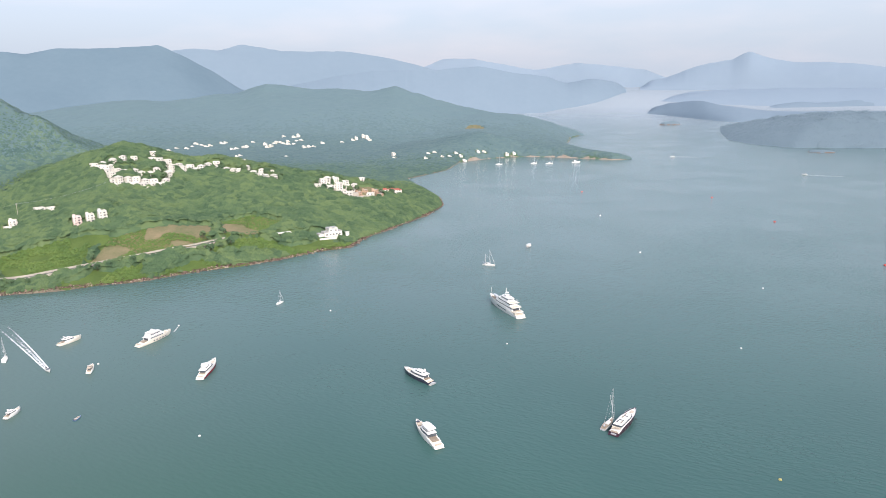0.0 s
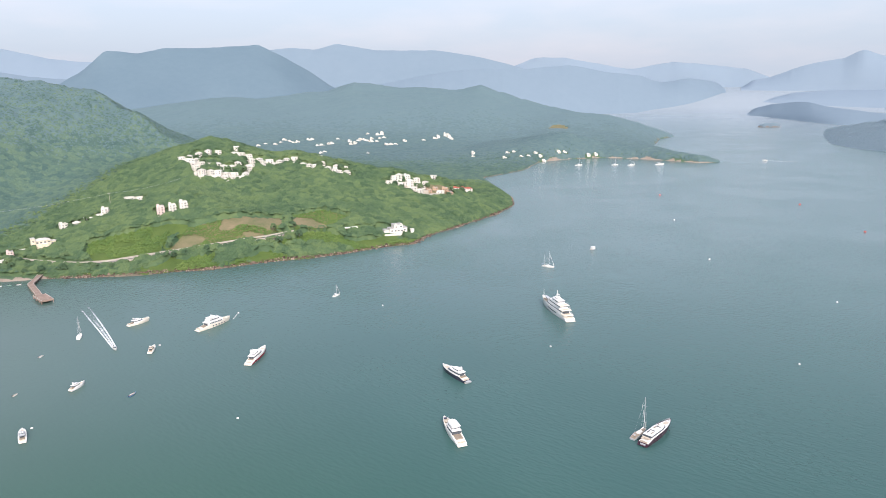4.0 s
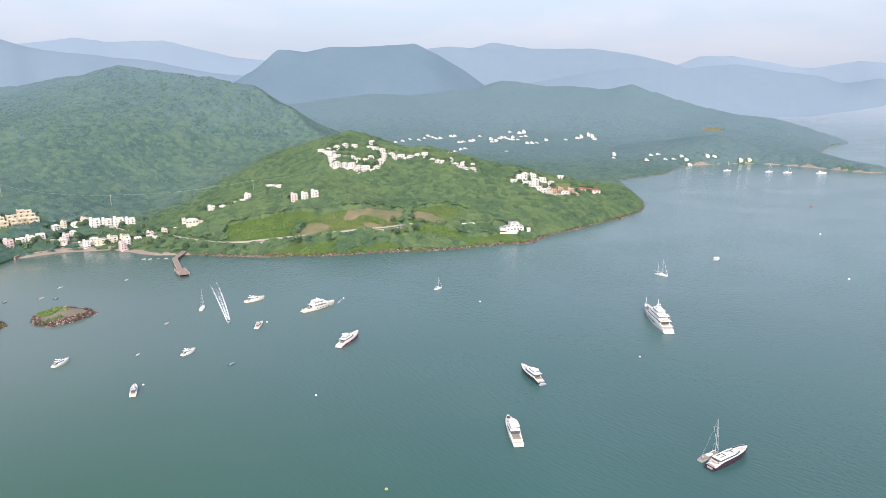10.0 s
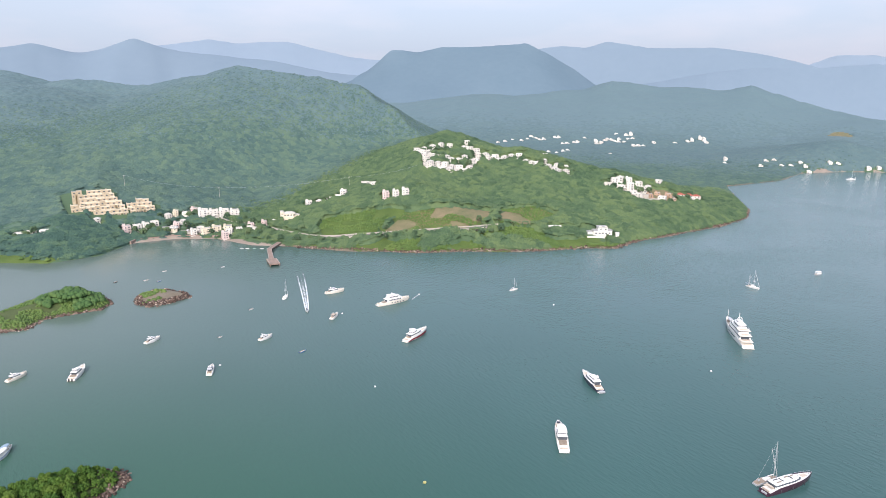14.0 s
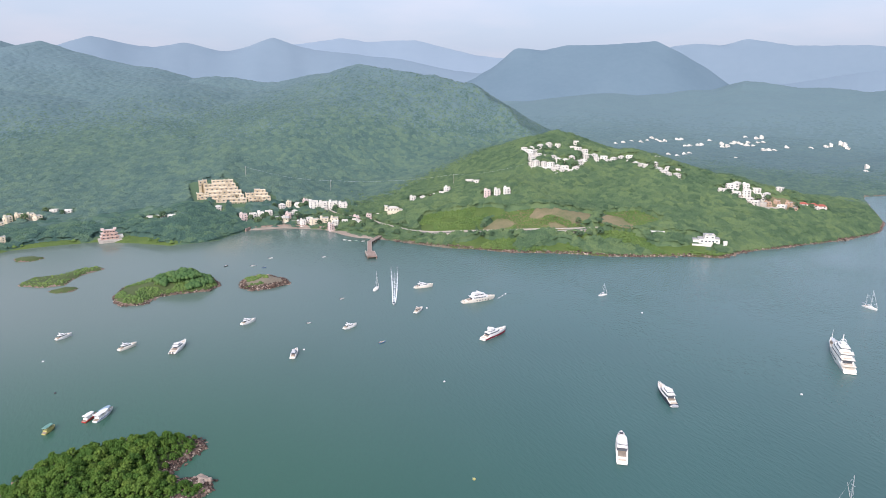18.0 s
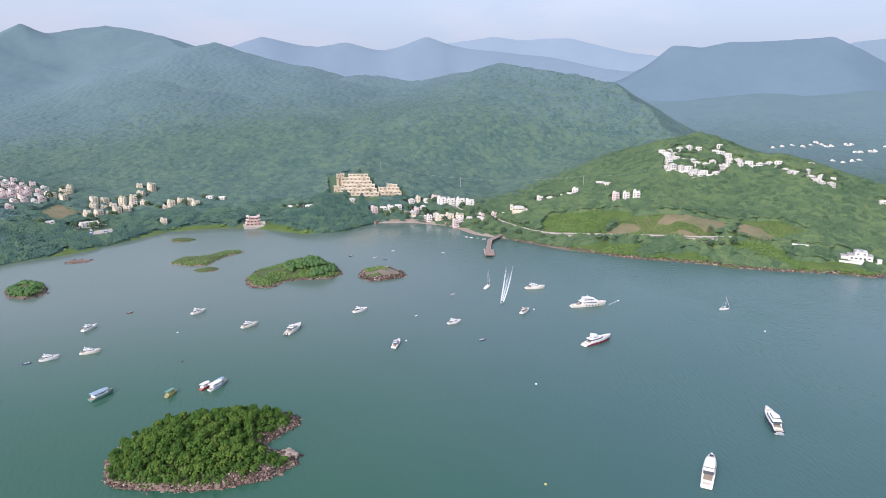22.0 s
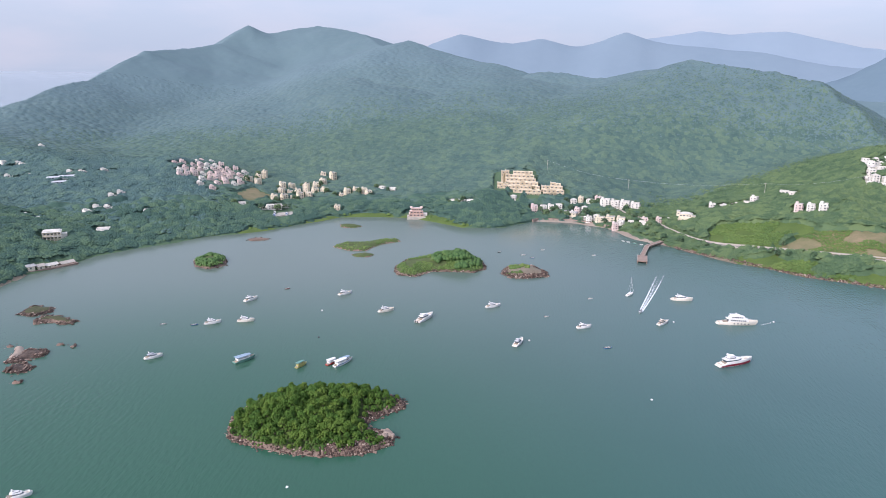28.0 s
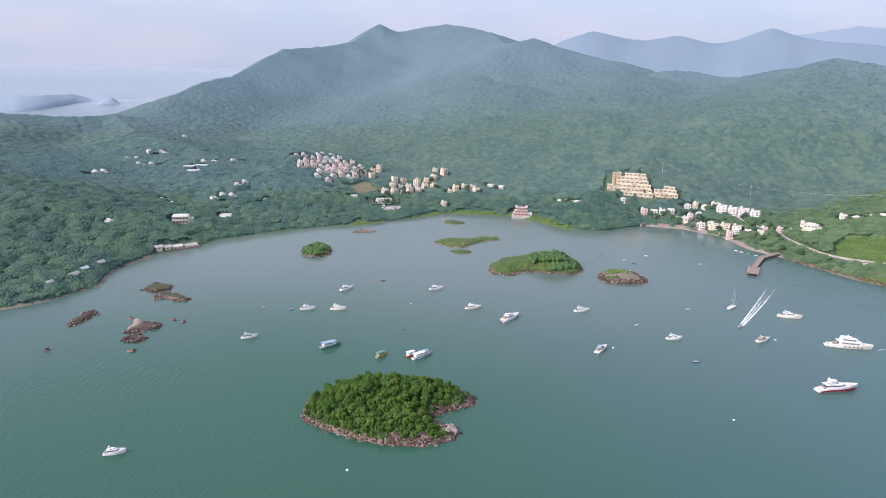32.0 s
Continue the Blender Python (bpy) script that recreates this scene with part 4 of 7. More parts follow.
def box_bm(x0, x1, y0, y1, z0, z1, bevel=0.0):
    bm = bmesh.new()
    bmesh.ops.create_cube(bm, size=1.0, matrix=Matrix.Translation(((x0 + x1) / 2, (y0 + y1) / 2, (z0 + z1) / 2)) @ Matrix.Diagonal((x1 - x0, y1 - y0, z1 - z0, 1)))
    if bevel:
        bmesh.ops.bevel(bm, geom=bm.edges[:], offset=bevel, segments=1, affect="EDGES")
    return bm


def tube_bm(a, b, r0, r1=None, sides=8):
    a, b = Vector(a), Vector(b)
    bm = bmesh.new()
    turn = (b - a).to_track_quat("Z", "Y").to_matrix().to_4x4()
    bmesh.ops.create_cone(bm, cap_ends=True, segments=sides, radius1=r0, radius2=r0 if r1 is None else r1, depth=(b - a).length,
                          matrix=Matrix.Translation((a + b) / 2) @ turn)
    return bm


def merged(*bms):
    out = bmesh.new()
    for bm in bms:
        me = bpy.data.meshes.new("scratch")
        bm.to_mesh(me)
        bm.free()
        out.from_mesh(me)
        bpy.data.meshes.remove(me)
    return out


def loft_bm(loops, cap=True):
    """Skin over rings of equally many points."""
    bm = bmesh.new()
    rows = [[bm.verts.new(p) for p in loop] for loop in loops]
    n = len(rows[0])
    for a, b in zip(rows, rows[1:]):
        for k in range(n):
            bm.faces.new((a[k], a[(k + 1) % n], b[(k + 1) % n], b[k]))
    if cap:
        bm.faces.new(rows[0][::-1])
        bm.faces.new(rows[-1])
    bmesh.ops.recalc_face_normals(bm, faces=bm.faces)
    return bm


# ---- islands ----
WEED = grained("green_scrub_ground", (0.045, 0.065, 0.02), (0.09, 0.12, 0.035), 0.1, 1.2, 0.9, 0.4, 0.2)
BARK = grained("grey_bark", (0.07, 0.055, 0.04), (0.16, 0.13, 0.10), 2.0, 12.0, 0.9, 0.5, 0.02)


def rubble_material():
    m, nodes, links, b = material("loose_stones", 0.9, 0.0, 0.3)
    own = nodes.new("ShaderNodeNewGeometry")
    r = ramp(nodes, [(0.0, (0.040, 0.026, 0.022)), (0.55, (0.115, 0.075, 0.058)), (0.85, (0.23, 0.168, 0.130)), (1.0, (0.46, 0.38, 0.31))])
    links.new(own.outputs["Random Per Island"], r.inputs[0])
    links.new(r.outputs[0], b.inputs["Base Color"])
    return m


RUBBLE = rubble_material()


def boulder_meshes(count, seed, mat=ROCK):
    rs = np.random.RandomState(seed)
    v, f = ball(2)
    out = []
    for k in range(count):
        cuts = rs.normal(size=(9, 3))
        cuts /= np.linalg.norm(cuts, axis=1, keepdims=True)
        p = v.copy()
        for c in cuts:
            over = np.clip(p @ c - rs.uniform(0.55, 0.85), 0, None)
            p -= over[:, None] * c
        p *= rs.uniform(0.7, 1.25, 3) * (1, 1, 0.8)
        out.append(mesh_from("boulder", p, f, mat))
    return out


REEF_STONE = grained("reef_stone", (0.040, 0.028, 0.022), (0.20, 0.140, 0.104), 0.5, 2.5, 0.8, 0.6, 0.2, random=0.4)
REEF_WEED = grained("reef_weed", (0.030, 0.036, 0.016), (0.085, 0.092, 0.036), 0.6, 2.0, 0.85, 0.5, 0.15)
BOULDERS = boulder_meshes(8, 5)
DARK_BOULDERS = boulder_meshes(8, 6, REEF_STONE)


def island(name, label, ring, top, step, edge=7.0, cover=SOIL, rocks=0, rock_size=1.2, rock_edge=2.0, power=0.8, seed=1, wild=3.0, bare=(), stone=None):
    xs, ys = [p[0] for p in ring], [p[1] for p in ring]
    x, y = np.arange(min(xs) - 6, max(xs) + 6, step), np.arange(min(ys) - 6, max(ys) + 6, step)
    X, Y = np.meshgrid(x, y)

    def height(px, py):
        d = shore_distance(np.asarray(px, float), np.asarray(py, float), ring) + (fbm(px, py, 7, 3, seed) - 0.45) * wild
        high = top * np.clip(d / edge, 0, 1) ** power * (0.8 + 0.4 * fbm(px, py, 25, 2, seed))
        return np.where(d > 0, 0.1 + np.minimum(d * 0.5, 0.9) + high, np.maximum(d * 0.6, -2.0)), d

    Z, D = height(X, Y)
    Z = Z + (fbm(X, Y, 3, 2, 3) - 0.5) * np.clip(3 - np.abs(D - 1), 0, 1) * 0.9
    used_ = Z > -1.9
    keep_ = used_[:-1, :-1] | used_[:-1, 1:] | used_[1:, 1:] | used_[1:, :-1]
    base = thing(name, pose(0, 0, 0), label, "island")
    me = mesh_from("ground", np.stack([X, Y, Z], -1).reshape(-1, 3), grid_faces(len(x), len(y))[keep_.ravel()], stone or ROCK, True)
    me.materials.append(cover)
    c = np.empty(len(me.polygons) * 3)
    me.polygons.foreach_get("center", c)
    c = c.reshape(-1, 3)
    inner = height(c[:, 0], c[:, 1])[1] + (fbm(c[:, 0], c[:, 1], 9, 2, 2) - 0.45) * 4 > rock_edge
    for bx, by, br in bare:
        inner &= (c[:, 0] - bx) ** 2 + (c[:, 1] - by) ** 2 > br**2
    me.polygons.foreach_set("material_index", inner.astype(np.int32))
    ground_ = new("ground", me)
    ground_.parent = base
    rs = np.random.RandomState(seed)
    dots = along(ring + ring[:1], 0.5)
    for bx, by, br in bare:
        dots = np.concatenate([dots, (bx, by) + rs.normal(size=(60, 2)) * br * 0.5])
    for k in range(rocks):
        q = dots[rs.randint(len(dots))] + rs.normal(size=2) * (0.6 + rock_edge * 0.42)
        h, d = height(np.array([q[0]]), np.array([q[1]]))
        if d[0] > rock_edge + (9 if bare else 1.5) or d[0] < -2.2:
            continue
        s = rock_size * (0.45 + 1.1 * rs.rand() ** 2)
        shared("boulder", (DARK_BOULDERS if stone else BOULDERS)[rs.randint(8)], base,
               Matrix.Translation((q[0], q[1], max(h[0], -0.3) + s * 0.25)) @ Euler((rs.rand() * 0.6, rs.rand() * 0.6, rs.rand() * 6.28)).to_matrix().to_4x4() @ Matrix.Diagonal((s * 1.5, s, s * 0.55, 1) if stone else (s, s, s, 1)))
    if rocks > 30:
        q = dots[rs.randint(len(dots), size=rocks * 11)] + rs.normal(size=(rocks * 11, 2)) * (0.5 + rock_edge * 0.45)
        h, d = height(q[:, 0], q[:, 1])
        ok = (d > -1.2) & (d < rock_edge + (9 if bare else 1.2))
        q, h = q[ok], h[ok]
        v, f = ball(1)
        r = rock_size * (0.28 + 0.75 * rs.rand(len(q)) ** 2)
        pts = v[None] * (0.75 + 0.5 * rs.rand(len(q), len(v), 1)) * r[:, None, None] * ((1.5, 1.0, 0.4) if stone else (1.1, 1.0, 0.75)) + np.stack([q[:, 0], q[:, 1], h + r * 0.2], -1)[:, None, :]
        rubble = new("rubble", mesh_from("rubble", pts.reshape(-1, 3), (f[None] + (np.arange(len(q)) * len(v))[:, None, None]).reshape(-1, 3), RUBBLE))
        rubble.parent = base
        rubble["kind"] = "stuff"
    return base, height


NEAR_RING = [(-150, 81), (-143, 80), (-131, 89), (-123, 98), (-113, 115), (-110, 131), (-112, 144), (-118, 148), (-124, 145), (-128, 139), (-135, 140), (-139, 150),
             (-142, 160), (-151, 162), (-165, 151), (-174, 135), (-180, 112), (-171, 93), (-160, 84)]
NEAR_BARE = [(-118, 146, 6), (-124, 140, 4.5), (-136, 143, 3), (-113, 131, 3.5), (-147, 161, 2.5), (-115, 119, 2.5)]
near_island, near_height = island("wooded_island", "small wooded island with a rim of reddish boulders", NEAR_RING, 4.2, 1.2, 24.0, WEED, 360, 0.68, 1.8, 0.75, 3, 3.0, NEAR_BARE)
PALE_STONE = grained("pale_outcrop_stone", (0.19, 0.14, 0.11), (0.40, 0.33, 0.27), 0.8, 3.0, 0.85, 0.5, 0.1)
PALE_BOULDERS = boulder_meshes(4, 9, PALE_STONE)
for k, (x, y, s) in enumerate(((-118.8, 145.2, 2.3), (-120.6, 144.0, 1.9), (-117.4, 143.2, 1.7), (-121.6, 145.8, 1.5), (-119.0, 141.8, 1.4), (-122.4, 143.4, 1.3), (-116.8, 146.4, 1.2))):
    shared("boulder", PALE_BOULDERS[k % 4], near_island, Matrix.Translation((x, y, 1.0 + 0.35 * s)) @ Euler((0.3 * k, 0.2 * k, k)).to_matrix().to_4x4() @ Matrix.Diagonal((s, s, s * 1.1, 1)))
GREEN_RING = [(-363, 226), (-352, 226), (-343, 237), (-352, 253), (-346, 270), (-338, 285), (-343, 296), (-358, 303), (-383, 300), (-398, 290), (-397, 268), (-390, 246), (-375, 232)]
green_island, green_height = island("green_island", "low green island with scrub and a wooded knoll", GREEN_RING, 4.0, 2.0, 18.0, WEED, 50, 0.9, 0.8, 0.9, 5)
ROCK_RING = [(-326, 303), (-315, 306), (-309, 320), (-309, 334), (-318, 339), (-335, 337), (-344, 330), (-341, 314)]
rock_island, rock_height = island("rocky_islet", "small rocky islet topped with low scrub", ROCK_RING, 2.8, 1.5, 10.0, MUD, 90, 0.9, 3.6, 0.8, 7)
MARSH_RING = [(-456, 198), (-437, 208), (-431, 222), (-441, 232), (-451, 246), (-455, 264), (-466, 262), (-468, 246), (-462, 232), (-470, 214)]
island("marsh_island", "flat green islet of low mangrove scrub", MARSH_RING, 0.8, 2.5, 8.0, WEED, 0, 1, 0.5, 0.9, 9)
island("marsh_islet", "flat green islet of low mangrove scrub", [(-424, 207), (-414, 208), (-411, 220), (-416, 226), (-426, 220)], 0.6, 2.0, 5.0, WEED, 0, 1, 0.5, 0.9, 10)
KNOLL_RING = [(-444, 80), (-428, 80), (-417, 90), (-424, 104), (-446, 106), (-462, 95)]
knoll_island, knoll_height = island("bushy_islet", "small round islet covered with green bushes", KNOLL_RING, 3.5, 2.0, 12.0, WEED, 24, 1.2, 1.0, 0.8, 11)
island("marsh_islet", "flat green islet of low mangrove scrub", [(-545, 226), (-532, 224), (-524, 234), (-528, 246), (-542, 242)], 0.5, 2.0, 5.0, WEED, 0, 1, 0.5, 0.9, 12)
island("mud_bank", "dark low mud bank at the water line", [(-510, 130), (-502, 131), (-499, 147), (-505, 151), (-511, 142)], 0.3, 1.5, 5.0, REEF_STONE, 30, 0.8, 0.5, 0.9, 13, stone=REEF_STONE)
reef_label = "bare reddish rock reef broken up at the water line"
island("rock_reef", "dark rock reef with a patch of green weed", [(-347, -32), (-353, -28), (-361, -23), (-356, -10), (-346, -9), (-341, -18), (-342, -24)], 0.9, 1.0, 6.0, REEF_WEED, 40, 0.8, 2.2, 0.8, 14, 9.0, stone=REEF_STONE)
island("rock_reef", "dark rock reef with a patch of green weed", [(-326, -18), (-336, -14), (-336, -4), (-322, 8), (-317, 3), (-318, -3), (-327, -14)], 0.7, 1.0, 6.0, REEF_WEED, 40, 0.8, 2.6, 0.8, 24, 9.0, stone=REEF_STONE)
island("rock_reef", reef_label, [(-279, -59), (-287, -58), (-303, -56), (-307, -48), (-300, -47), (-288, -50), (-279, -53)], 0.7, 0.9, 5.0, REEF_STONE, 60, 0.8, 2.0, 0.8, 15, 9.0, stone=REEF_STONE)
island("rock_reef", reef_label, [(-265, -22), (-275, -19), (-279, -14), (-277, -4), (-270, -5), (-265, -11), (-262, -17)], 0.6, 0.9, 5.0, REEF_STONE, 45, 0.75, 2.0, 0.8, 16, 9.0, stone=REEF_STONE)
island("rock_reef", reef_label, [(-252, -20), (-260, -19), (-259, -12), (-252, -8), (-247, -11), (-242, -14)], 0.6, 0.9, 5.0, REEF_STONE, 40, 0.75, 2.0, 0.8, 26, 8.0, stone=REEF_STONE)
island("sand_bank", "small pale sand bank between the reefs", [(-266, -22), (-287, -22), (-289, -19), (-279, -15), (-266, -16)], 0.15, 1.0, 5.0, SAND, 6, 0.6, 0.0, 0.8, 27, 3.0)
for k, (x, y) in enumerate(((-283, 1), (-277, 8), (-289, -25), (-243, -58), (-235, -13))):
    island("shore_rock", "single dark rock breaking the water", [(x - 2.2, y - 2), (x + 1.6, y - 1.4), (x + 1.2, y + 2.2), (x - 1.6, y + 1.8)], 0.4, 0.8, 2.5, REEF_STONE, 6, 0.7, 2.0, 0.8, 17 + k, stone=REEF_STONE)



# ---- broad trees with limbs and leaf tufts ----
def tree_mesh_pair(seed, height=6.5, spread=3.2, leaves=None):
    rs = np.random.RandomState(seed)
    wood = [tube_bm((0, 0, -0.6), (0.15, 0.1, height * 0.45), 0.22, 0.14, 7)]
    v, f = BALLS[1]
    bits, tris, at = [], [], 0
    for k in range(34):
        a, u = k * 2.4 + rs.rand() * 0.8, (k + 0.5) / 34
        r = spread * 0.85 * math.sqrt(u)
        c = np.array([math.cos(a) * r, math.sin(a) * r, height * (0.92 - 0.5 * u * u) + rs.uniform(-0.7, 0.5)])
        if k % 4 == 1:
            wood.append(tube_bm((0.1, 0.05, height * 0.36), tuple(c), 0.10, 0.04, 5))
        size = spread * rs.uniform(0.17, 0.33)
        p = v * (1 + 0.5 * (rs.rand(len(v), 1) - 0.5)) * size * (1, 1, 0.85) + c
        bits.append(p)
        tris.append(f + at)
        at += len(p)
        n = 12
        way = rs.normal(size=(n, 3))
        way /= np.linalg.norm(way, axis=1, keepdims=True)
        way[:, 2] = np.abs(way[:, 2]) * 0.9
        root = c + way * size * (0.92, 0.92, 0.8)
        side = np.cross(way, rs.normal(size=(n, 3)))
        side /= np.linalg.norm(side, axis=1, keepdims=True) + 1e-6
        reach = rs.uniform(0.25, 0.6, (n, 1))
        tuft = np.stack([root - side * reach * 0.5, root + side * reach * 0.5, root + way * reach + (0, 0, 0.05)], 1).reshape(-1, 3)
        bits.append(tuft)
        tris.append(np.arange(n * 3).reshape(-1, 3) + at)
        at += n * 3
    bm = merged(*wood)
    trunk_me = bpy.data.meshes.new("trunk")
    bm.to_mesh(trunk_me)
    bm.free()
    trunk_me.materials.append(BARK)
    return trunk_me, mesh_from("crown", np.concatenate(bits), np.concatenate(tris), leaves or LEAVES, True)


TREES = [tree_mesh_pair(s, h, w) for s, h, w in ((1, 6.8, 3.1), (2, 6.0, 3.4), (3, 7.6, 3.0), (4, 5.4, 2.8), (5, 6.4, 3.6), (6, 4.6, 2.6))]


# Muted against the island trees: haze over the village is put into the colour.
GARDEN_LEAVES = foliage("garden_leaves_hazed", (0.044, 0.084, 0.050), (0.078, 0.128, 0.070), (0.126, 0.178, 0.084), island=False, sheen=0.0, scale=0.06, leaf=1.4, tree=0.25, own_tone=0.7, relief=0.4, shine=0.1)
GARDEN_TREES = [tree_mesh_pair(s, h, w, GARDEN_LEAVES) for s, h, w in ((11, 7.0, 3.6), (12, 6.2, 3.8), (13, 8.2, 3.4))]


def grow(x, y, z, size, seed, label="broadleaf tree with a dense dark green crown", group="island trees", kinds=TREES, name="tree"):
    rs = np.random.RandomState(seed)
    trunk_me, crown_me = kinds[rs.randint(len(kinds))]
    ob = new(name, trunk_me)
    ob.matrix_world = Matrix.Translation((x, y, z)) @ Euler((0, 0, rs.rand() * 6.28)).to_matrix().to_4x4() @ Matrix.Diagonal((size, size, size * rs.uniform(0.85, 1.15), 1))
    tagged(ob, label, "tree", group)
    crown = new("crown", crown_me)
    crown.parent = ob
    return ob


tx, ty = scatter(-182, -108, 78, 164, 3.35, 61)
th, td = near_height(tx, ty)
inland_ = shore_distance(tx, ty, NEAR_RING)
for k in np.nonzero(inland_ > 1.7)[0]:
    if any((tx[k] - bx) ** 2 + (ty[k] - by) ** 2 < (br * 0.9) ** 2 for bx, by, br in NEAR_BARE):
        continue
    big = 0.42 + 0.29 * min(1, (inland_[k] - 1.5) / 11)
    grow(tx[k], ty[k], th[k] - 0.6, big * (0.85 + 0.3 * (k * 37 % 11) / 10), 100 + int(k))


def islet_bushes(name, ring, height, step, size, seed, label, lift=0.2, pick=None, mat=SCRUB, level=1):
    xs, ys = [p[0] for p in ring], [p[1] for p in ring]
    x, y = scatter(min(xs), max(xs), min(ys), max(ys), step, seed)
    d = shore_distance(x, y, ring)
    ok = (d > 1.2) & (fbm(x, y, 14, 2, seed) > 0.27)
    if ring is NEAR_RING:
        for bx, by, br in NEAR_BARE:
            ok &= (x - bx) ** 2 + (y - by) ** 2 > br**2
    if pick:
        ok &= (x - pick[0]) ** 2 + (y - pick[1]) ** 2 < pick[2] ** 2
    x, y, d = x[ok], y[ok], d[ok]
    rs = np.random.RandomState(seed)
    r = size * (0.6 + 0.8 * rs.rand(len(x))) * np.clip(0.4 + d / 8, 0.4, 1)
    return crowns(name, np.stack([x, y, height(x, y)[0] + r * lift], -1), r, level, mat, seed, label, 0.8, 0.35)


flat = lambda x, y: (np.full(np.shape(x), 0.9), None)  # noqa: E731
islet_bushes("island_undergrowth", NEAR_RING, near_height, 1.5, 0.8, 70, "dense leafy undergrowth beneath the island trees", 0.3, None, UNDERGROWTH)
islet_bushes("island_scrub", GREEN_RING, green_height, 1.5, 0.8, 71, "dense green scrub on the low island")
islet_bushes("island_grove", GREEN_RING, green_height, 1.5, 1.6, 72, "dark green trees on the island knoll", 0.9, (-366, 282, 21), GROVE)
islet_bushes("knoll_grove", GREEN_RING, lambda x, y: (green_height(x, y)[0] + 3.2, None), 1.5, 1.6, 77, "taller dark green trees on top of the island knoll", 0.9, (-366, 283, 12), GROVE)
islet_bushes("islet_scrub", ROCK_RING, rock_height, 2.0, 1.1, 73, "dry green scrub on the rocky islet", 0.2, (-329, 316, 12))
islet_bushes("mangrove_scrub", MARSH_RING, flat, 2.0, 0.9, 74, "low green mangrove scrub on the flat islet")
islet_bushes("islet_bushes", KNOLL_RING, knoll_height, 1.5, 1.3, 75, "rounded green bushes covering the islet", 0.4, None, GROVE)

EAST_RING = [(717, 1739), (725, 1600), (765, 1512), (944, 1470), (1100, 1440), (1330, 1500), (1330, 1900), (1000, 2120), (890, 2227), (800, 2000)]
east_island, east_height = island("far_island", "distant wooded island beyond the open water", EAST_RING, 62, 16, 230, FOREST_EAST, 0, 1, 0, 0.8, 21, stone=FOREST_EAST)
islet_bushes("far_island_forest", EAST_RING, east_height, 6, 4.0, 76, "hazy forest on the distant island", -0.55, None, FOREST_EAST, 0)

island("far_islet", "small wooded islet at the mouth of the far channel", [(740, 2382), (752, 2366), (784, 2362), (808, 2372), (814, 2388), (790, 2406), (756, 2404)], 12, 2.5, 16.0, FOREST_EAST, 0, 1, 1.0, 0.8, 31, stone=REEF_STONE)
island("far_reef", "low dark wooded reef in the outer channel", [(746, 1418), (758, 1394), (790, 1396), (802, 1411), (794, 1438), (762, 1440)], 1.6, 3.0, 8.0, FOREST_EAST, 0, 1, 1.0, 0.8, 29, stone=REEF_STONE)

# boulders along the headland shore
shore_rocks = thing("shore_rocks", pose(0, 0, 0), "reddish boulders along the foot of the wooded headland", "rocks")
rs_ = np.random.RandomState(77)
shore_dots = along([(-360, 488), (-328, 495)] + COAST_HEAD[:11], 1.0)
for k in range(290):
    q = shore_dots[int(rs_.rand() ** 1.2 * (len(shore_dots) - 1))] + rs_.normal(size=2) * 1.8
    if (q[0] + 360) ** 2 + (q[1] - 486) ** 2 < 180:
        continue
    s_ = 0.45 + 1.1 * rs_.rand() ** 2
    z_ = float(land_height(np.array([q[0]]), np.array([q[1]]))[0])
    shared("boulder", BOULDERS[k % 8], shore_rocks, Matrix.Translation((q[0], q[1], np.clip(z_, -0.3, 2.0) + s_ * 0.2)) @ Euler((rs_.rand(), rs_.rand(), rs_.rand() * 6)).to_matrix().to_4x4() @ Matrix.Scale(s_, 4))

n_ = 5200
q_ = shore_dots[rs_.randint(len(shore_dots), size=n_)] + rs_.normal(size=(n_, 2)) * 1.5
z_ = land_height(q_[:, 0], q_[:, 1])
ok_ = (z_ > -0.5) & (z_ < 1.9)
q_, z_ = q_[ok_], z_[ok_]
v_, f_ = BALLS[0]
r_ = 0.3 + 0.6 * rs_.rand(len(q_))
pts_ = v_[None] * (0.7 + 0.6 * rs_.rand(len(q_), len(v_), 1)) * r_[:, None, None] + np.stack([q_[:, 0], q_[:, 1], z_ + 0.1], -1)[:, None, :]
shore_rubble = new("rubble", mesh_from("rubble", pts_.reshape(-1, 3), (f_[None] + (np.arange(len(q_)) * len(v_))[:, None, None]).reshape(-1, 3), RUBBLE))
shore_rubble.parent = shore_rocks
shore_rubble["kind"] = "stuff"


# ---- buildings ----
def plaster(name, dark, light):
    return grained(name, dark, light, 0.35, 5.0, 0.75, 0.15, 0.01, random=0.25)


WHITE_WALL = plaster("white_render", (0.56, 0.54, 0.48), (0.80, 0.77, 0.70))
CREAM_WALL = plaster("cream_render", (0.57, 0.50, 0.37), (0.79, 0.71, 0.55))
PINK_WALL = plaster("pink_tiles", (0.56, 0.44, 0.40), (0.76, 0.64, 0.59))
OCHRE_WALL = plaster("ochre_render", (0.40, 0.33, 0.22), (0.58, 0.49, 0.35))
SALMON_WALL = plaster("salmon_render", (0.44, 0.30, 0.24), (0.62, 0.45, 0.37))
TAN_WALL = plaster("tan_brick", (0.36, 0.24, 0.16), (0.50, 0.36, 0.25))
GREY_ROOF = grained("concrete_roof", (0.28, 0.28, 0.27), (0.48, 0.47, 0.45), 0.4, 4.0, 0.85, 0.2, 0.02)
RED_TILE = grained("red_roof_tiles", (0.30, 0.07, 0.05), (0.45, 0.15, 0.10), 0.5, 5.0, 0.7, 0.3, 0.03)
CONCRETE = grained("weathered_concrete", (0.30, 0.27, 0.23), (0.52, 0.48, 0.42), 0.3, 3.0, 0.85, 0.25, 0.03)
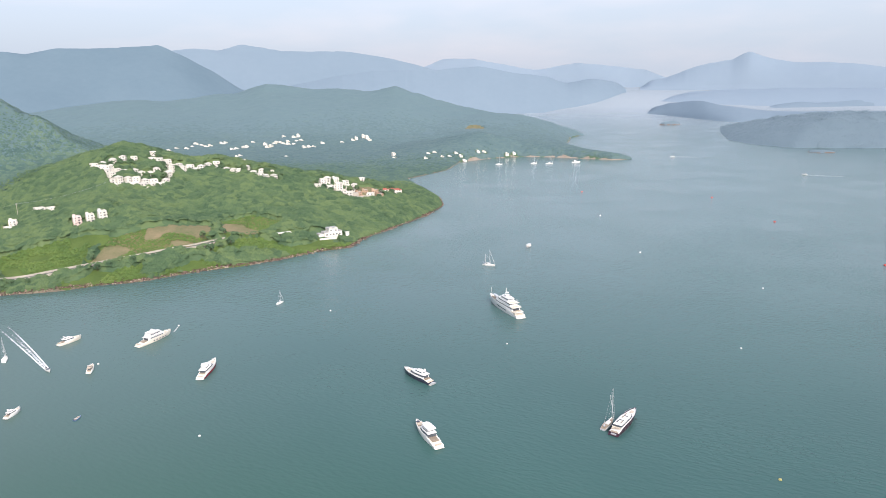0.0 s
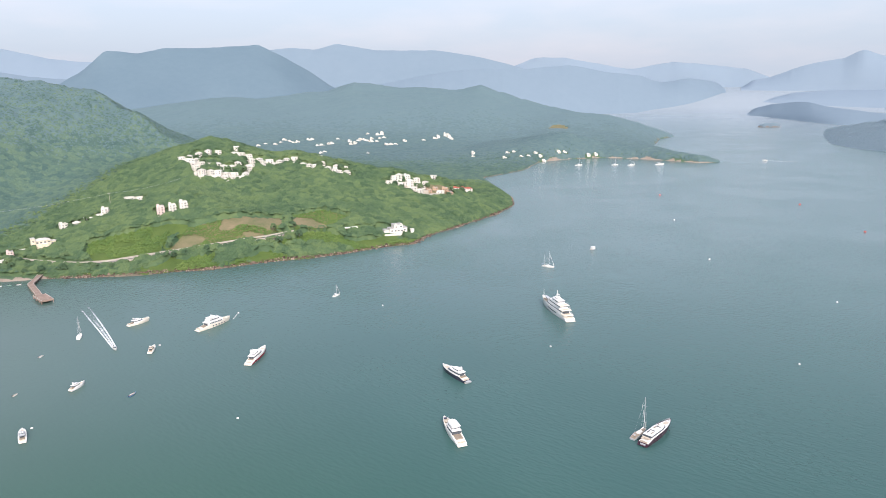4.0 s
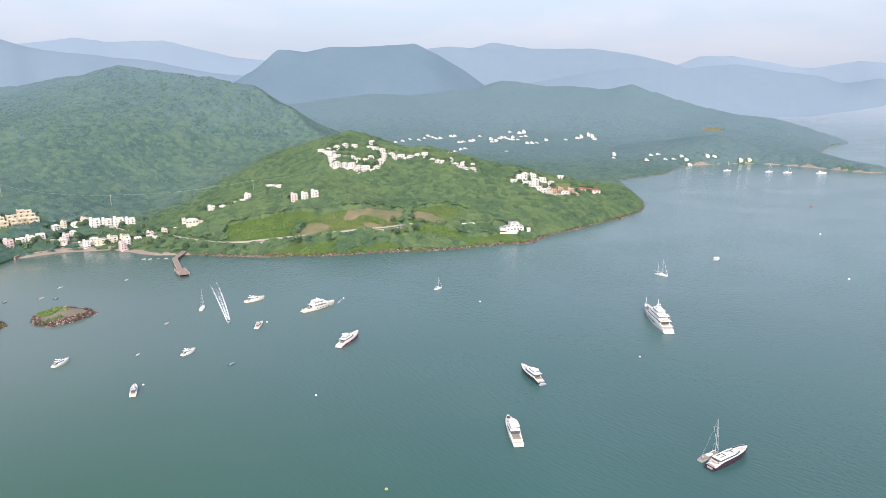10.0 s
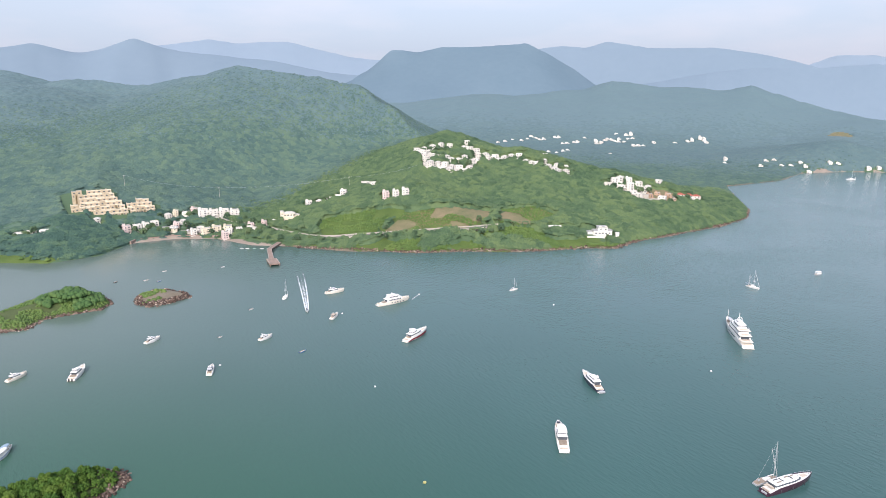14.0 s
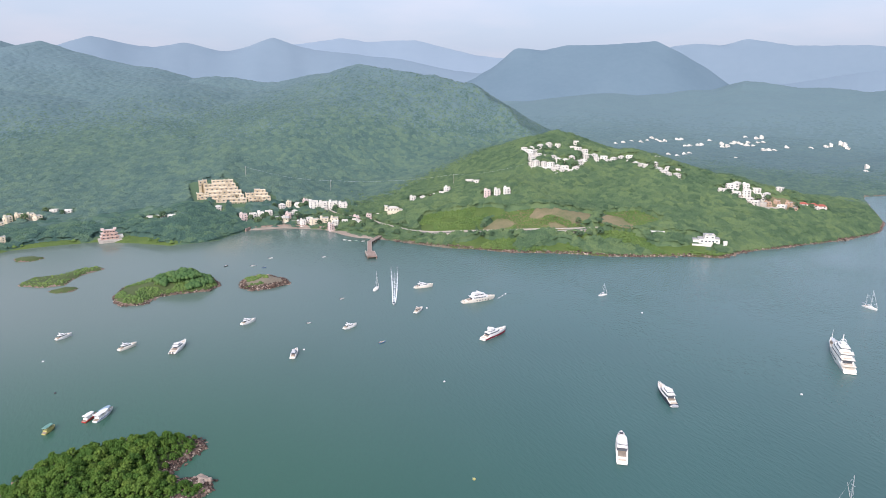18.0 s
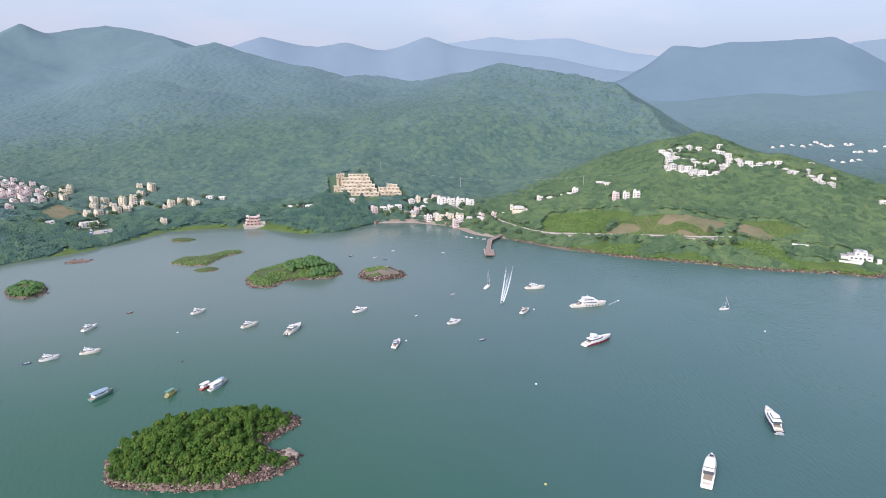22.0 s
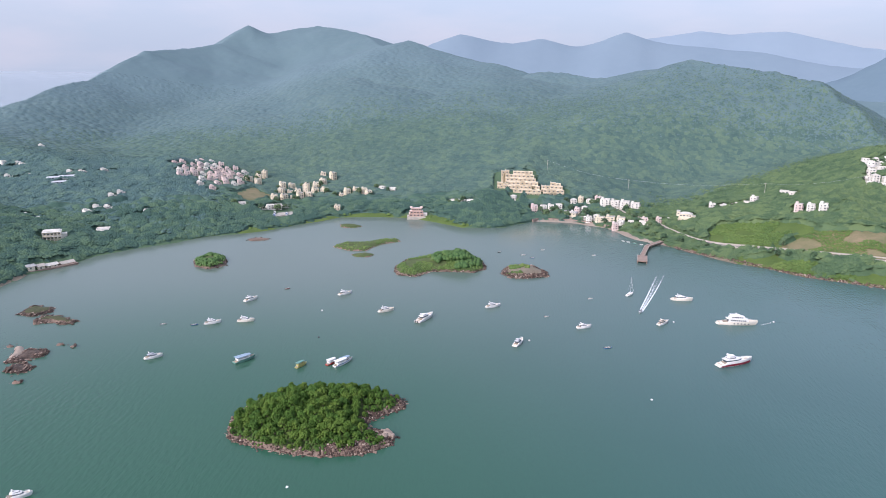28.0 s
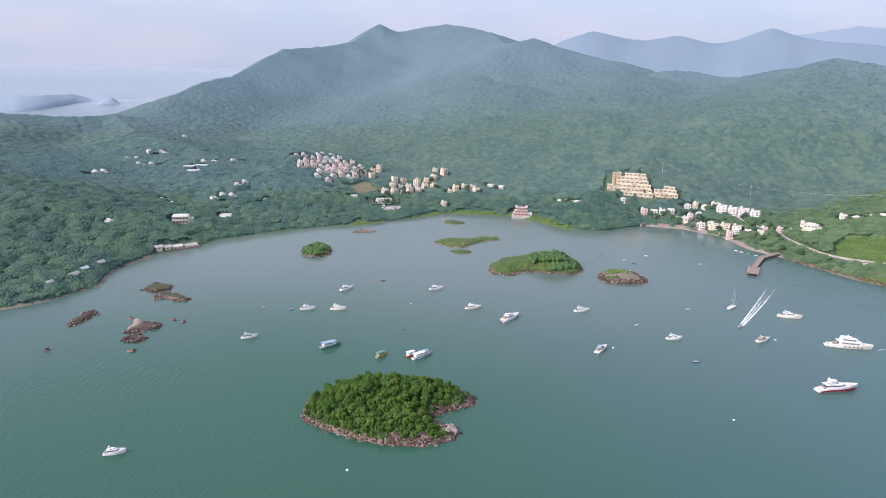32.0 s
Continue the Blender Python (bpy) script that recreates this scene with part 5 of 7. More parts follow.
BROWN_DECK = grained("stained_pier_concrete", (0.20, 0.14, 0.11), (0.36, 0.27, 0.22), 0.3, 3.0, 0.85, 0.25, 0.03)
METAL_ROOF = grained("painted_metal_sheet", (0.42, 0.44, 0.46), (0.62, 0.64, 0.66), 0.3, 6.0, 0.5, 0.1, 0.01)
ASPHALT = grained("worn_asphalt", (0.10, 0.10, 0.10), (0.20, 0.195, 0.185), 0.2, 4.0, 0.9, 0.2, 0.01)


def glass_material():
    m, nodes, links, b = material("window_glass", 0.12, 0.0, 0.6)
    b.inputs["Base Color"].default_value = (0.085, 0.100, 0.115, 1)
    return m


GLASS = glass_material()


def mesh_of(name, bm, mat):
    me = bpy.data.meshes.new(name)
    bm.normal_update()
    bm.to_mesh(me)
    bm.free()
    me.materials.append(mat)
    return me


PANE = mesh_of("window", box_bm(-0.5, 0.5, -0.06, 0.02, -0.6, 0.6), GLASS)
WIDE_PANE = mesh_of("window", box_bm(-0.85, 0.85, -0.06, 0.02, -0.62, 0.62), GLASS)
DOOR_PANE = mesh_of("door", box_bm(-0.5, 0.5, -0.05, 0.02, 0, 2.1), BARK)


def hip_bm(x0, x1, y0, y1, z, rise, eave=0.45):
    """A hipped roof over a rectangle, its ridge along the longer side."""
    bm = bmesh.new()
    x0, x1, y0, y1 = x0 - eave, x1 + eave, y0 - eave, y1 + eave
    inset = min(x1 - x0, y1 - y0) * 0.42
    low = [bm.verts.new(p) for p in ((x0, y0, z), (x1, y0, z), (x1, y1, z), (x0, y1, z))]
    if x1 - x0 >= y1 - y0:
        a, b = bm.verts.new((x0 + inset, (y0 + y1) / 2, z + rise)), bm.verts.new((x1 - inset, (y0 + y1) / 2, z + rise))
        sides = ((low[0], low[1], b, a), (low[1], low[2], b), (low[2], low[3], a, b), (low[3], low[0], a))
    else:
        a, b = bm.verts.new(((x0 + x1) / 2, y0 + inset, z + rise)), bm.verts.new(((x0 + x1) / 2, y1 - inset, z + rise))
        sides = ((low[0], low[1], a), (low[1], low[2], b, a), (low[2], low[3], b), (low[3], low[0], a, b))
    for f in sides:
        bm.faces.new(f)
    bm.faces.new(low[::-1])
    bmesh.ops.recalc_face_normals(bm, faces=bm.faces)
    return bm


def rim_bm(x0, x1, y0, y1, z, tall=0.6, t=0.22):
    """A parapet round a flat roof: one closed ring."""
    loops = []
    for grow_, zz in ((0.1, z), (0.1, z + tall), (-t, z + tall), (-t, z)):
        loops.append([(x0 - grow_, y0 - grow_, zz), (x1 + grow_, y0 - grow_, zz), (x1 + grow_, y1 + grow_, zz), (x0 - grow_, y1 + grow_, zz)])
    bm = loft_bm(loops + loops[:1], False)
    bmesh.ops.remove_doubles(bm, verts=bm.verts, dist=0.001)
    bmesh.ops.recalc_face_normals(bm, faces=bm.faces)
    return bm


def village_house(name, label, wall_mat, w=8.4, d=8.0, floors=3, roof="flat", balcony=True, hood=True, group="village houses", wing=1, roof_mat=None):
    """A rendered house that faces its own -y: main block, a lower wing to one side, a bay in front, roofs with parapets, stair hood and tank, balconies, windows and a door.
    wing: 1 or -1 for the side of the lower wing, 0 for none."""
    h = floors * 2.7
    base = thing(name, pose(0, 0, 0), label, "house", group)
    split = w * 0.16 * wing
    x0, x1 = (-w / 2, split + w * 0.24) if wing > 0 else ((split - w * 0.24, w / 2) if wing < 0 else (-w / 2, w / 2))
    low = h - 2.7 if floors > 1 else h * 0.8
    blocks = [box_bm(x0, x1, -d / 2, d / 2, -3.5, h)]
    bay = (x0 + (x1 - x0) * 0.08, x0 + (x1 - x0) * 0.46)
    blocks.append(box_bm(bay[0], bay[1], -d / 2 - 1.1, -d / 2, -3.5, h - 0.5))
    wx0, wx1 = (x1, w / 2) if wing > 0 else (-w / 2, x0)
    if wing:
        blocks.append(box_bm(wx0, wx1, -d / 2 + 1.6, d / 2 - 0.6, -3.5, low))
    blocks.append(box_bm(-w / 2 - 0.6, w / 2 + 0.6, -d / 2 - 3.0, -d / 2 - 2.7, -3.5, 0.9))  # garden wall
    part("wall", merged(*blocks), wall_mat, base)
    roof_mat = roof_mat or GREY_ROOF
    if roof == "flat":
        part("parapet", rim_bm(x0, x1, -d / 2, d / 2, h), wall_mat, base)
        part("roof", box_bm(x0 + 0.22, x1 - 0.22, -d / 2 + 0.22, d / 2 - 0.22, h, h + 0.12), roof_mat, base)
        if hood:
            part("stair_hood", merged(box_bm(x0 + 0.5, x0 + 3.0, d * 0.02, d * 0.40, h + 0.12, h + 2.1), box_bm(x0 + 0.3, x0 + 3.2, d * 0.0, d * 0.42, h + 2.1, h + 2.25)), wall_mat, base)
            part("water_tank", box_bm(x1 - 1.7, x1 - 0.7, d * 0.15, d * 0.34, h + 0.12, h + 1.3, 0.08), roof_mat, base)
    else:
        part("roof", hip_bm(x0, x1, -d / 2 - 0.4, d / 2, h, 2.0), roof_mat, base)
    if wing:
        if roof == "flat":
            part("wing_parapet", rim_bm(wx0, wx1, -d / 2 + 1.6, d / 2 - 0.6, low, 0.8), wall_mat, base)
        else:
            part("wing_roof", hip_bm(wx0, wx1, -d / 2 + 1.6, d / 2 - 0.6, low, 1.2), roof_mat, base)
    mid = (bay[1] + x1) / 2
    for k in range(floors):
        z = k * 2.7 + 1.6
        shared("window", PANE, base, pose((bay[0] + bay[1]) / 2, -d / 2 - 1.11, z))
        shared("window", WIDE_PANE, base, pose(mid, -d / 2 - 0.01, z))
        if k and k % 2 == 0 or floors < 3:
            shared("window", PANE, base, pose(x1 + 0.01, -d * 0.2, z + (0.0 if z + 1 < h else -0.2), 0, 0, 90)) if wing <= 0 else shared("window", PANE, base, pose(x0 - 0.01, -d * 0.2, z, 0, 0, -90))
        if balcony and k:
            a, b = bay[1] + 0.02, x1
            part("balcony", merged(box_bm(a, b, -d / 2 - 1.2, -d / 2, k * 2.7 - 0.15, k * 2.7), box_bm(a, b, -d / 2 - 1.2, -d / 2 - 1.08, k * 2.7, k * 2.7 + 0.9), box_bm(b - 0.12, b, -d / 2 - 1.08, -d / 2, k * 2.7, k * 2.7 + 0.9)), wall_mat, base)
    if wing:
        shared("window", PANE, base, pose((wx0 + wx1) / 2, -d / 2 + 1.59, low - 1.3))
    shared("door", DOOR_PANE, base, pose(mid, -d / 2 - 0.01, -1.2 if floors < 2 else 0.05) if floors > 1 else pose(x1 - 1.0, -d / 2 - 0.01, 0.05))
    return base


PALE_ROOF = grained("pale_roof_screed", (0.44, 0.42, 0.38), (0.64, 0.61, 0.55), 0.4, 4.0, 0.85, 0.2, 0.02)
FLATS_GROUP = "apartment blocks"
PROTOTYPES = {
    "white": village_house("house", "white three-storey village house with balconies and a flat roof", WHITE_WALL, roof_mat=PALE_ROOF),
    "white_left": village_house("house", "white three-storey village house with a lower side wing", WHITE_WALL, 9.2, 7.6, wing=-1, hood=False, roof_mat=PALE_ROOF),
    "cream": village_house("house", "cream three-storey village house with a flat roof", CREAM_WALL, 8.6, 8.2, wing=-1),
    "pink": village_house("house", "pink tiled three-storey house with a flat roof", PINK_WALL, 8.6, 8.0),
    "low": village_house("house", "low white villa with a flat roof terrace", WHITE_WALL, 11.0, 8.0, 2, hood=False, wing=-1, roof_mat=PALE_ROOF),
    "shed": village_house("house", "small single-storey white house among trees", WHITE_WALL, 8.0, 6.0, 1, balcony=False, hood=False, roof_mat=PALE_ROOF),
    "red": village_house("house", "white two-storey villa with a red tiled roof", WHITE_WALL, 11.0, 8.0, 2, "hip", roof_mat=RED_TILE),
    "grey": village_house("house", "white two-storey house with a pale hipped roof", WHITE_WALL, 9.5, 7.5, 2, "hip", roof_mat=PALE_ROOF, wing=-1),
    "gable": village_house("house", "white three-storey villa with a pale hipped roof", WHITE_WALL, 8.6, 7.6, 3, "hip", roof_mat=PALE_ROOF),
    "tan": village_house("house", "tan brick two-storey house on a terrace", TAN_WALL, 9.5, 8.0, 2),
    "flats": village_house("apartment_block", "cream five-storey apartment block with stacked balconies", CREAM_WALL, 10.5, 9.0, 5, group=FLATS_GROUP),
    "flats_tall": village_house("apartment_block", "cream six-storey apartment block with stacked balconies", CREAM_WALL, 9.5, 9.0, 6, group=FLATS_GROUP, wing=-1),
    "flats_low": village_house("apartment_block", "cream four-storey apartment block with a stair hood", CREAM_WALL, 10.0, 8.5, 4, group=FLATS_GROUP, wing=-1),
    "block": village_house("apartment_block", "white three-storey terrace of flats with balconies", WHITE_WALL, 11.5, 9.0, 3, group=FLATS_GROUP, roof_mat=PALE_ROOF),
    "block_cream": village_house("apartment_block", "cream three-storey terrace of flats with balconies", CREAM_WALL, 11.5, 9.0, 3, group=FLATS_GROUP, wing=-1),
}


def back_house(label, wall_mat, w, d, h):
    """A house of the close-packed or far rows: stepped walls, parapets, roof, stair hood and front windows."""
    base = thing("house", pose(0, 0, 0), label, "house", "village houses")
    part("wall", merged(box_bm(-w / 2, w * 0.18, -d / 2, d / 2, -3.0, h), box_bm(w * 0.18, w / 2, -d / 2 + 1.2, d / 2, -3.0, h - 2.4), box_bm(-w * 0.42, -w * 0.1, -d / 2 - 1.0, -d / 2, -3.0, h - 0.6)), wall_mat, base)
    part("parapet", rim_bm(-w / 2, w * 0.18, -d / 2, d / 2, h, 0.7), wall_mat, base)
    part("wing_parapet", rim_bm(w * 0.18, w / 2, -d / 2 + 1.2, d / 2, h - 2.4, 0.7), wall_mat, base)
    part("roof", box_bm(-w / 2 + 0.22, w * 0.18 - 0.22, -d / 2 + 0.22, d / 2 - 0.22, h, h + 0.12), PALE_ROOF, base)
    part("stair_hood", box_bm(-w * 0.4, -w * 0.05, 0, d * 0.4, h + 0.12, h + 2.0), wall_mat, base)
    for z in (1.5, h - 1.4):
        shared("window", PANE, base, pose(-w * 0.26, -d / 2 - 1.01, z - 0.7 * (z > 2)))
        shared("window", WIDE_PANE, base, pose(w * 0.06, -d / 2 - 0.01, z))
    return base


PROTOTYPES["back_pink"] = back_house("pink tiled house in a close-packed village row", PINK_WALL, 9.5, 7.5, 8.0)
PROTOTYPES["back_white"] = back_house("white house in a close-packed village row", WHITE_WALL, 10.0, 7.0, 7.2)
PROTOTYPES["far_white"] = back_house("distant white village house with a flat roof", WHITE_WALL, 11.0, 8.0, 7.6)
PROTOTYPES["far_low"] = back_house("distant low white house among trees", WHITE_WALL, 12.0, 7.5, 5.4)
PROTOTYPES["far_tall"] = back_house("distant tall white block of flats", WHITE_WALL, 9.5, 8.0, 12.0)
built = set()


def settle(plan, kinds, facing, seed, sink=0.4, size=1.0, jitter=18):
    """Places houses on the slope, each turned roughly towards the given bearing (degrees, 0 looks south)."""
    rs = np.random.RandomState(seed)
    zs = land_height(np.array([p[0] for p in plan]), np.array([p[1] for p in plan]))
    for (x, y), z in zip(plan, zs):
        kind = kinds[rs.randint(len(kinds))]
        turn = facing + rs.uniform(-jitter, jitter)
        m = pose(x, y, z - sink + 0.6, 0, 0, turn) @ Matrix.Scale(size * rs.uniform(0.92, 1.08), 4)
        proto = PROTOTYPES[kind]
        if kind not in built:
            built.add(kind)
            proto.matrix_world = m
        else:
            ob = copy_thing(proto, m)
            ob.scale = m.to_scale()


settle(BEACH_HOUSES, ["white", "cream", "low", "white_left", "pink", "grey"], 48, 1, 1.4, 0.70)
settle(BEACH_ROW, ["block", "block", "block_cream"], 47, 21, 1.4, 0.93, 3)
settle(BEACH_FRONT, ["block_cream"], 50, 22, 1.2, 0.82, 4)
settle(SLOPE_HOUSES, ["white", "low", "grey"], 45, 25, 1.0, 0.85)
settle(GARDEN_ROW[:1], ["pink"], 66, 23, 1.4, 0.82, 3)
settle(GARDEN_ROW[1:], ["white", "white_left"], 66, 23, 1.4, 0.86, 3)
settle(ROW_HOUSES[:1], ["pink"], 35, 2, 0.6, 0.92, 3)
settle(ROW_HOUSES[1:], ["white"], 35, 2, 0.6, 0.92, 3)
settle(VILLAS, ["low", "grey", "low"], 62, 3, 1.2, 0.75)
settle(LOW_ROW, ["low", "shed"], 85, 26, 1.0, 0.75)
settle([(-546, 7)], ["low"], 92, 31, 0.5, 1.0)
settle(PINK_VILLAGE, ["back_pink", "back_white", "back_pink", "white", "pink"], 88, 4, 2.4, 0.76, 25)
settle(PINK_LANES, ["back_pink", "back_pink", "back_white"], 88, 24, 2.4, 0.76, 25)
settle(TOWER_FLATS, ["flats", "flats_low", "cream", "flats_low", "flats_tall"], 82, 5, 2.2, 0.72, 30)
settle(SHORE_FLATS, ["flats_low", "cream", "flats_low"], 80, 27, 2.0, 0.70)
settle(WEST_HOUSES, ["far_low", "far_white", "shed", "far_low"], 98, 6, 1.4, 0.72, 30)
settle(SADDLE_WEST, ["low", "grey", "gable", "low", "white_left", "grey"], 28, 7, 2.4, 0.84, 35)
settle(SADDLE_EAST, ["low", "grey", "gable", "grey", "white_left"], 24, 8, 2.4, 0.78, 35)
settle(FAR_VILLAGE, ["far_white", "far_low", "far_low", "far_white"], 20, 9, 1.6, 0.72, 30)
settle(FAR_HAMLET, ["far_white", "far_low", "far_tall", "far_white", "far_low"], 20, 28, 1.6, 0.72, 30)
settle(COVE_HOUSES, ["far_low", "far_white", "far_low"], 10, 10, 1.5, 0.66, 25)
settle(POINT_HOUSES, ["white", "low", "grey", "white_left"], 15, 11, 2.0, 0.88, 25)
settle(POINT_TERRACE, ["tan", "low", "tan"], 15, 12, 2.0, 0.78)
settle(POINT_VILLAS, ["red"], 15, 13, 2.0, 0.9)


for kind in PROTOTYPES:
    if kind not in built:
        for ob in [*PROTOTYPES[kind].children_recursive, PROTOTYPES[kind]]:
            bpy.data.objects.remove(ob)


def ground_at(x, y):
    return float(land_height(np.array([x]), np.array([y]))[0])


# trees between the houses and along the shore road
ALL_HOUSES = np.array(BEACH_HOUSES + BEACH_ROW + BEACH_FRONT + SLOPE_HOUSES + GARDEN_ROW + VILLAS + LOW_ROW + TOWER_FLATS + SHORE_FLATS + SADDLE_WEST + SADDLE_EAST + POINT_HOUSES + POINT_TERRACE + POINT_VILLAS + ROW_HOUSES)
rs_ = np.random.RandomState(91)
TREE_SPOTS = [tuple(p + 8.0 * np.array((math.cos(a), math.sin(a)))) for p, a in zip(ALL_HOUSES, rs_.rand(len(ALL_HOUSES)) * 3.2 - 2.6)]
TREE_SPOTS += [tuple(p + side * np.array((0.55, -0.83)) * rs_.uniform(7, 13)) for p in along(HARBOUR_ROAD, 9.0)[3:] for side in (-1, 1)]
TREE_SPOTS = [p for p in TREE_SPOTS if not any(within([p[0]], [p[1]], zone)[0] for zone in (MEADOW, SCAR_WEST, SCAR_EAST))]
TREE_SPOTS += [(x + rs_.uniform(-3, 3), y + rs_.uniform(-3, 3)) for x, y in along([(-512, 470), (-500, 446), (-470, 500), (-420, 492), (-380, 492), (-340, 504)], 11.0)]
for k, (x, y) in enumerate(TREE_SPOTS):
    beside = np.hypot(ALL_HOUSES[:, 0] - x, ALL_HOUSES[:, 1] - y).min()
    if beside > 6.2 and np.hypot(ROAD_DOTS[:, 0] - x, ROAD_DOTS[:, 1] - y).min() > 6 and ground_at(x, y) > 1.2:
        grow(x, y, ground_at(x, y) - 0.3, 0.7 + 0.45 * rs_.rand(), 400 + k, "leafy garden tree with a rounded green crown", "garden trees", GARDEN_TREES, "garden_tree")


# the stepped terrace development on the slope
def stepped_terraces():
    z0 = ground_at(-554, 434)
    base = thing("terraced_apartments", pose(-556, 440, z0 - 1.5, 0, 0, 60), "stepped cream apartment terraces climbing the wooded slope", "apartments")
    rs = np.random.RandomState(8)
    # tier: along the slope from, to, step up the slope
    tiers = [(-8, 24, 0), (-24, 22, 1), (-27, -14, 1.6), (-16, 20, 2), (-18, 17, 3), (-19, 15, 4), (-24, 13, 5), (26, 50, 0.2), (24, 48, 1.2), (34, 46, 2.0)]
    for x0, x1, tier in tiers:
        y, z = tier * 6.5, tier * 3.3
        n = max(2, int((x1 - x0) / 4.6))
        unit = (x1 - x0) / n
        for k in range(n):
            a, out, up = x0 + k * unit, rs.choice((0.0, 0.0, 0.7, 1.2)), rs.choice((0.0, 0.0, 0.0, 0.7))
            if 0 < k < n - 1 and rs.rand() < 0.12:
                continue
            b = a + unit
            wall_mat, trim_ = (OCHRE_WALL, CREAM_WALL) if rs.rand() < 0.8 else (OCHRE_WALL, OCHRE_WALL)
            roof_z = z + 5.2 + up
            part("terrace_block", merged(box_bm(a + 0.02, b - 0.02, y - out, y + 6.2, z - 9, roof_z), box_bm(a + 0.1, b - unit * 0.35, y - out - 1.9, y - out, z - 9, z + 2.3)), wall_mat, base)
            part("balcony", merged(box_bm(a, b, y - out - 2.1, y - out - 1.95, z + 2.3, z + 3.2), box_bm(b - unit * 0.35, b, y - out - 2.1, y - out, z + 2.1, z + 2.3), box_bm(a, a + 0.15, y - out - 1.95, y - out, z + 2.3, z + 3.2)), trim_, base)
            part("roof", box_bm(a + 0.2, b - 0.1, y - out + 0.12, y + 6.0, roof_z, roof_z + 0.1), PALE_ROOF, base)
            part("roof_parapet", merged(box_bm(a + 0.15, b, y - out - 0.12, y - out + 0.1, roof_z, roof_z + 0.8), box_bm(a - 0.12, a + 0.15, y - out - 0.12, y + 5, roof_z, roof_z + 1.2)), trim_, base)
            shared("window", WIDE_PANE, base, pose(a + unit * 0.5, y - out - 0.02, z + 4.0))
            shared("window", PANE, base, pose(a + unit * 0.3, y - out - 1.92, z + 0.9))


stepped_terraces()


# the pink stepped building on the mud shore
def shore_hotel():
    base = thing("waterside_building", pose(-551, 312, 1.2, 0, 0, 72) @ Matrix.Scale(0.9, 4), "pink waterside building with stepped balconies and a stone terrace", "building")
    part("terrace", box_bm(-11, 11, -9, 7, -2, 1.4), CONCRETE, base)
    for k, (w, y) in enumerate(((17, -4.5), (15, -3.0), (11, -1.0))):
        part("storey", box_bm(-w / 2, w / 2, y, 6, 1.4 + k * 3, 4.2 + k * 3), SALMON_WALL, base)
        part("balcony_rail", box_bm(-w / 2 - 0.6, w / 2 + 0.6, y - 1.3, y - 1.15, 4.45 + k * 3, 5.2 + k * 3), SALMON_WALL, base)
        part("floor_slab", box_bm(-w / 2 - 0.6, w / 2 + 0.6, y - 1.3, 6.3, 4.2 + k * 3, 4.45 + k * 3), PINK_WALL, base)
        for i in range(4):
            shared("window", WIDE_PANE, base, pose(-w / 2 + (i + 0.5) * w / 4, y - 0.01, 2.9 + k * 3))
    part("side_wing", box_bm(8.4, 13, -3, 5, -2, 4.5), WHITE_WALL, base)
    for x in (-6, 6):
        part("stair_hood", box_bm(x - 1.5, x + 1.5, 1, 4, 10.4, 12.4), PINK_WALL, base)


shore_hotel()


def arcaded_house():
    z = ground_at(-521, -30)
    base = thing("country_house", pose(-521, -30, z, 0, 0, 92) @ Matrix.Scale(0.85, 4), "cream two-storey country house with deep verandas", "house")
    part("wall", box_bm(-8, 8, -4.5, 6, -3, 8.0), CREAM_WALL, base)
    part("roof", merged(box_bm(-8.6, 8.6, -7.0, 6.5, 8.0, 8.5), box_bm(-7, 7, -4, 5, 8.5, 9.2)), WHITE_WALL, base)
    part("veranda_floor", box_bm(-8.4, 8.4, -6.8, -4.5, 3.7, 4.0), WHITE_WALL, base)
    for k in range(6):
        part("pillar", box_bm(-8.2 + k * 3.28 - 0.25, -8.2 + k * 3.28 + 0.25, -6.8, -6.3, -3, 8.0), WHITE_WALL, base)
    for k in range(5):
        for zz in (1.9, 6.0):
            shared("window", WIDE_PANE, base, pose(-6.5 + k * 3.26, -4.52, zz))
    part("side_wing", box_bm(8, 13, -2, 5, -3, 5.5), WHITE_WALL, base)


arcaded_house()


def garden_house():
    z = ground_at(-108, 656)
    base = thing("shore_villa", pose(-108, 657, z + 0.5, 0, 0, 30), "white villa with curved gables above the rocky shore", "house")
    part("wall", merged(box_bm(-9, 9, -4, 5, -4, 4.2), box_bm(-4.5, 4.5, -4.4, 5, 4.2, 7.6), box_bm(-14, -9, -2, 4, -4, 3.0)), WHITE_WALL, base)
    part("roof", merged(box_bm(-9.3, 9.3, -4.3, 5.3, 4.2, 4.55), box_bm(-4.8, 4.8, -4.7, 5.3, 7.6, 7.9), box_bm(-14.3, -9, -2.3, 4.3, 3.0, 3.3)), GREY_ROOF, base)
    part("gable", merged(*[tube_bm((x, -4.5, 7.6), (x, -3.9, 7.6), 1.5, sides=14) for x in (-2.6, 2.6)]), WHITE_WALL, base)
    part("garden_wall", merged(box_bm(-16, 14, -9.4, -9, -5, 0.4), box_bm(13.6, 14, -9, 2, -5, 0.4)), WHITE_WALL, base)
    part("terrace", box_bm(-10, 12, -9, -4.4, -5, -0.4), CONCRETE, base)
    for x in (-6.5, -3.2, 0, 3.2, 6.5):
        shared("window", WIDE_PANE, base, pose(x, -4.42 if abs(x) < 4 else -4.02, 2.0))
    for x in (-2.4, 2.4):
        shared("window", WIDE_PANE, base, pose(x, -4.42, 5.8))
    part("pavilion", merged(box_bm(12, 15, -7, -4, -4, 2.6), box_bm(11.6, 15.4, -7.4, -3.6, 2.6, 2.9)), WHITE_WALL, base)


garden_house()



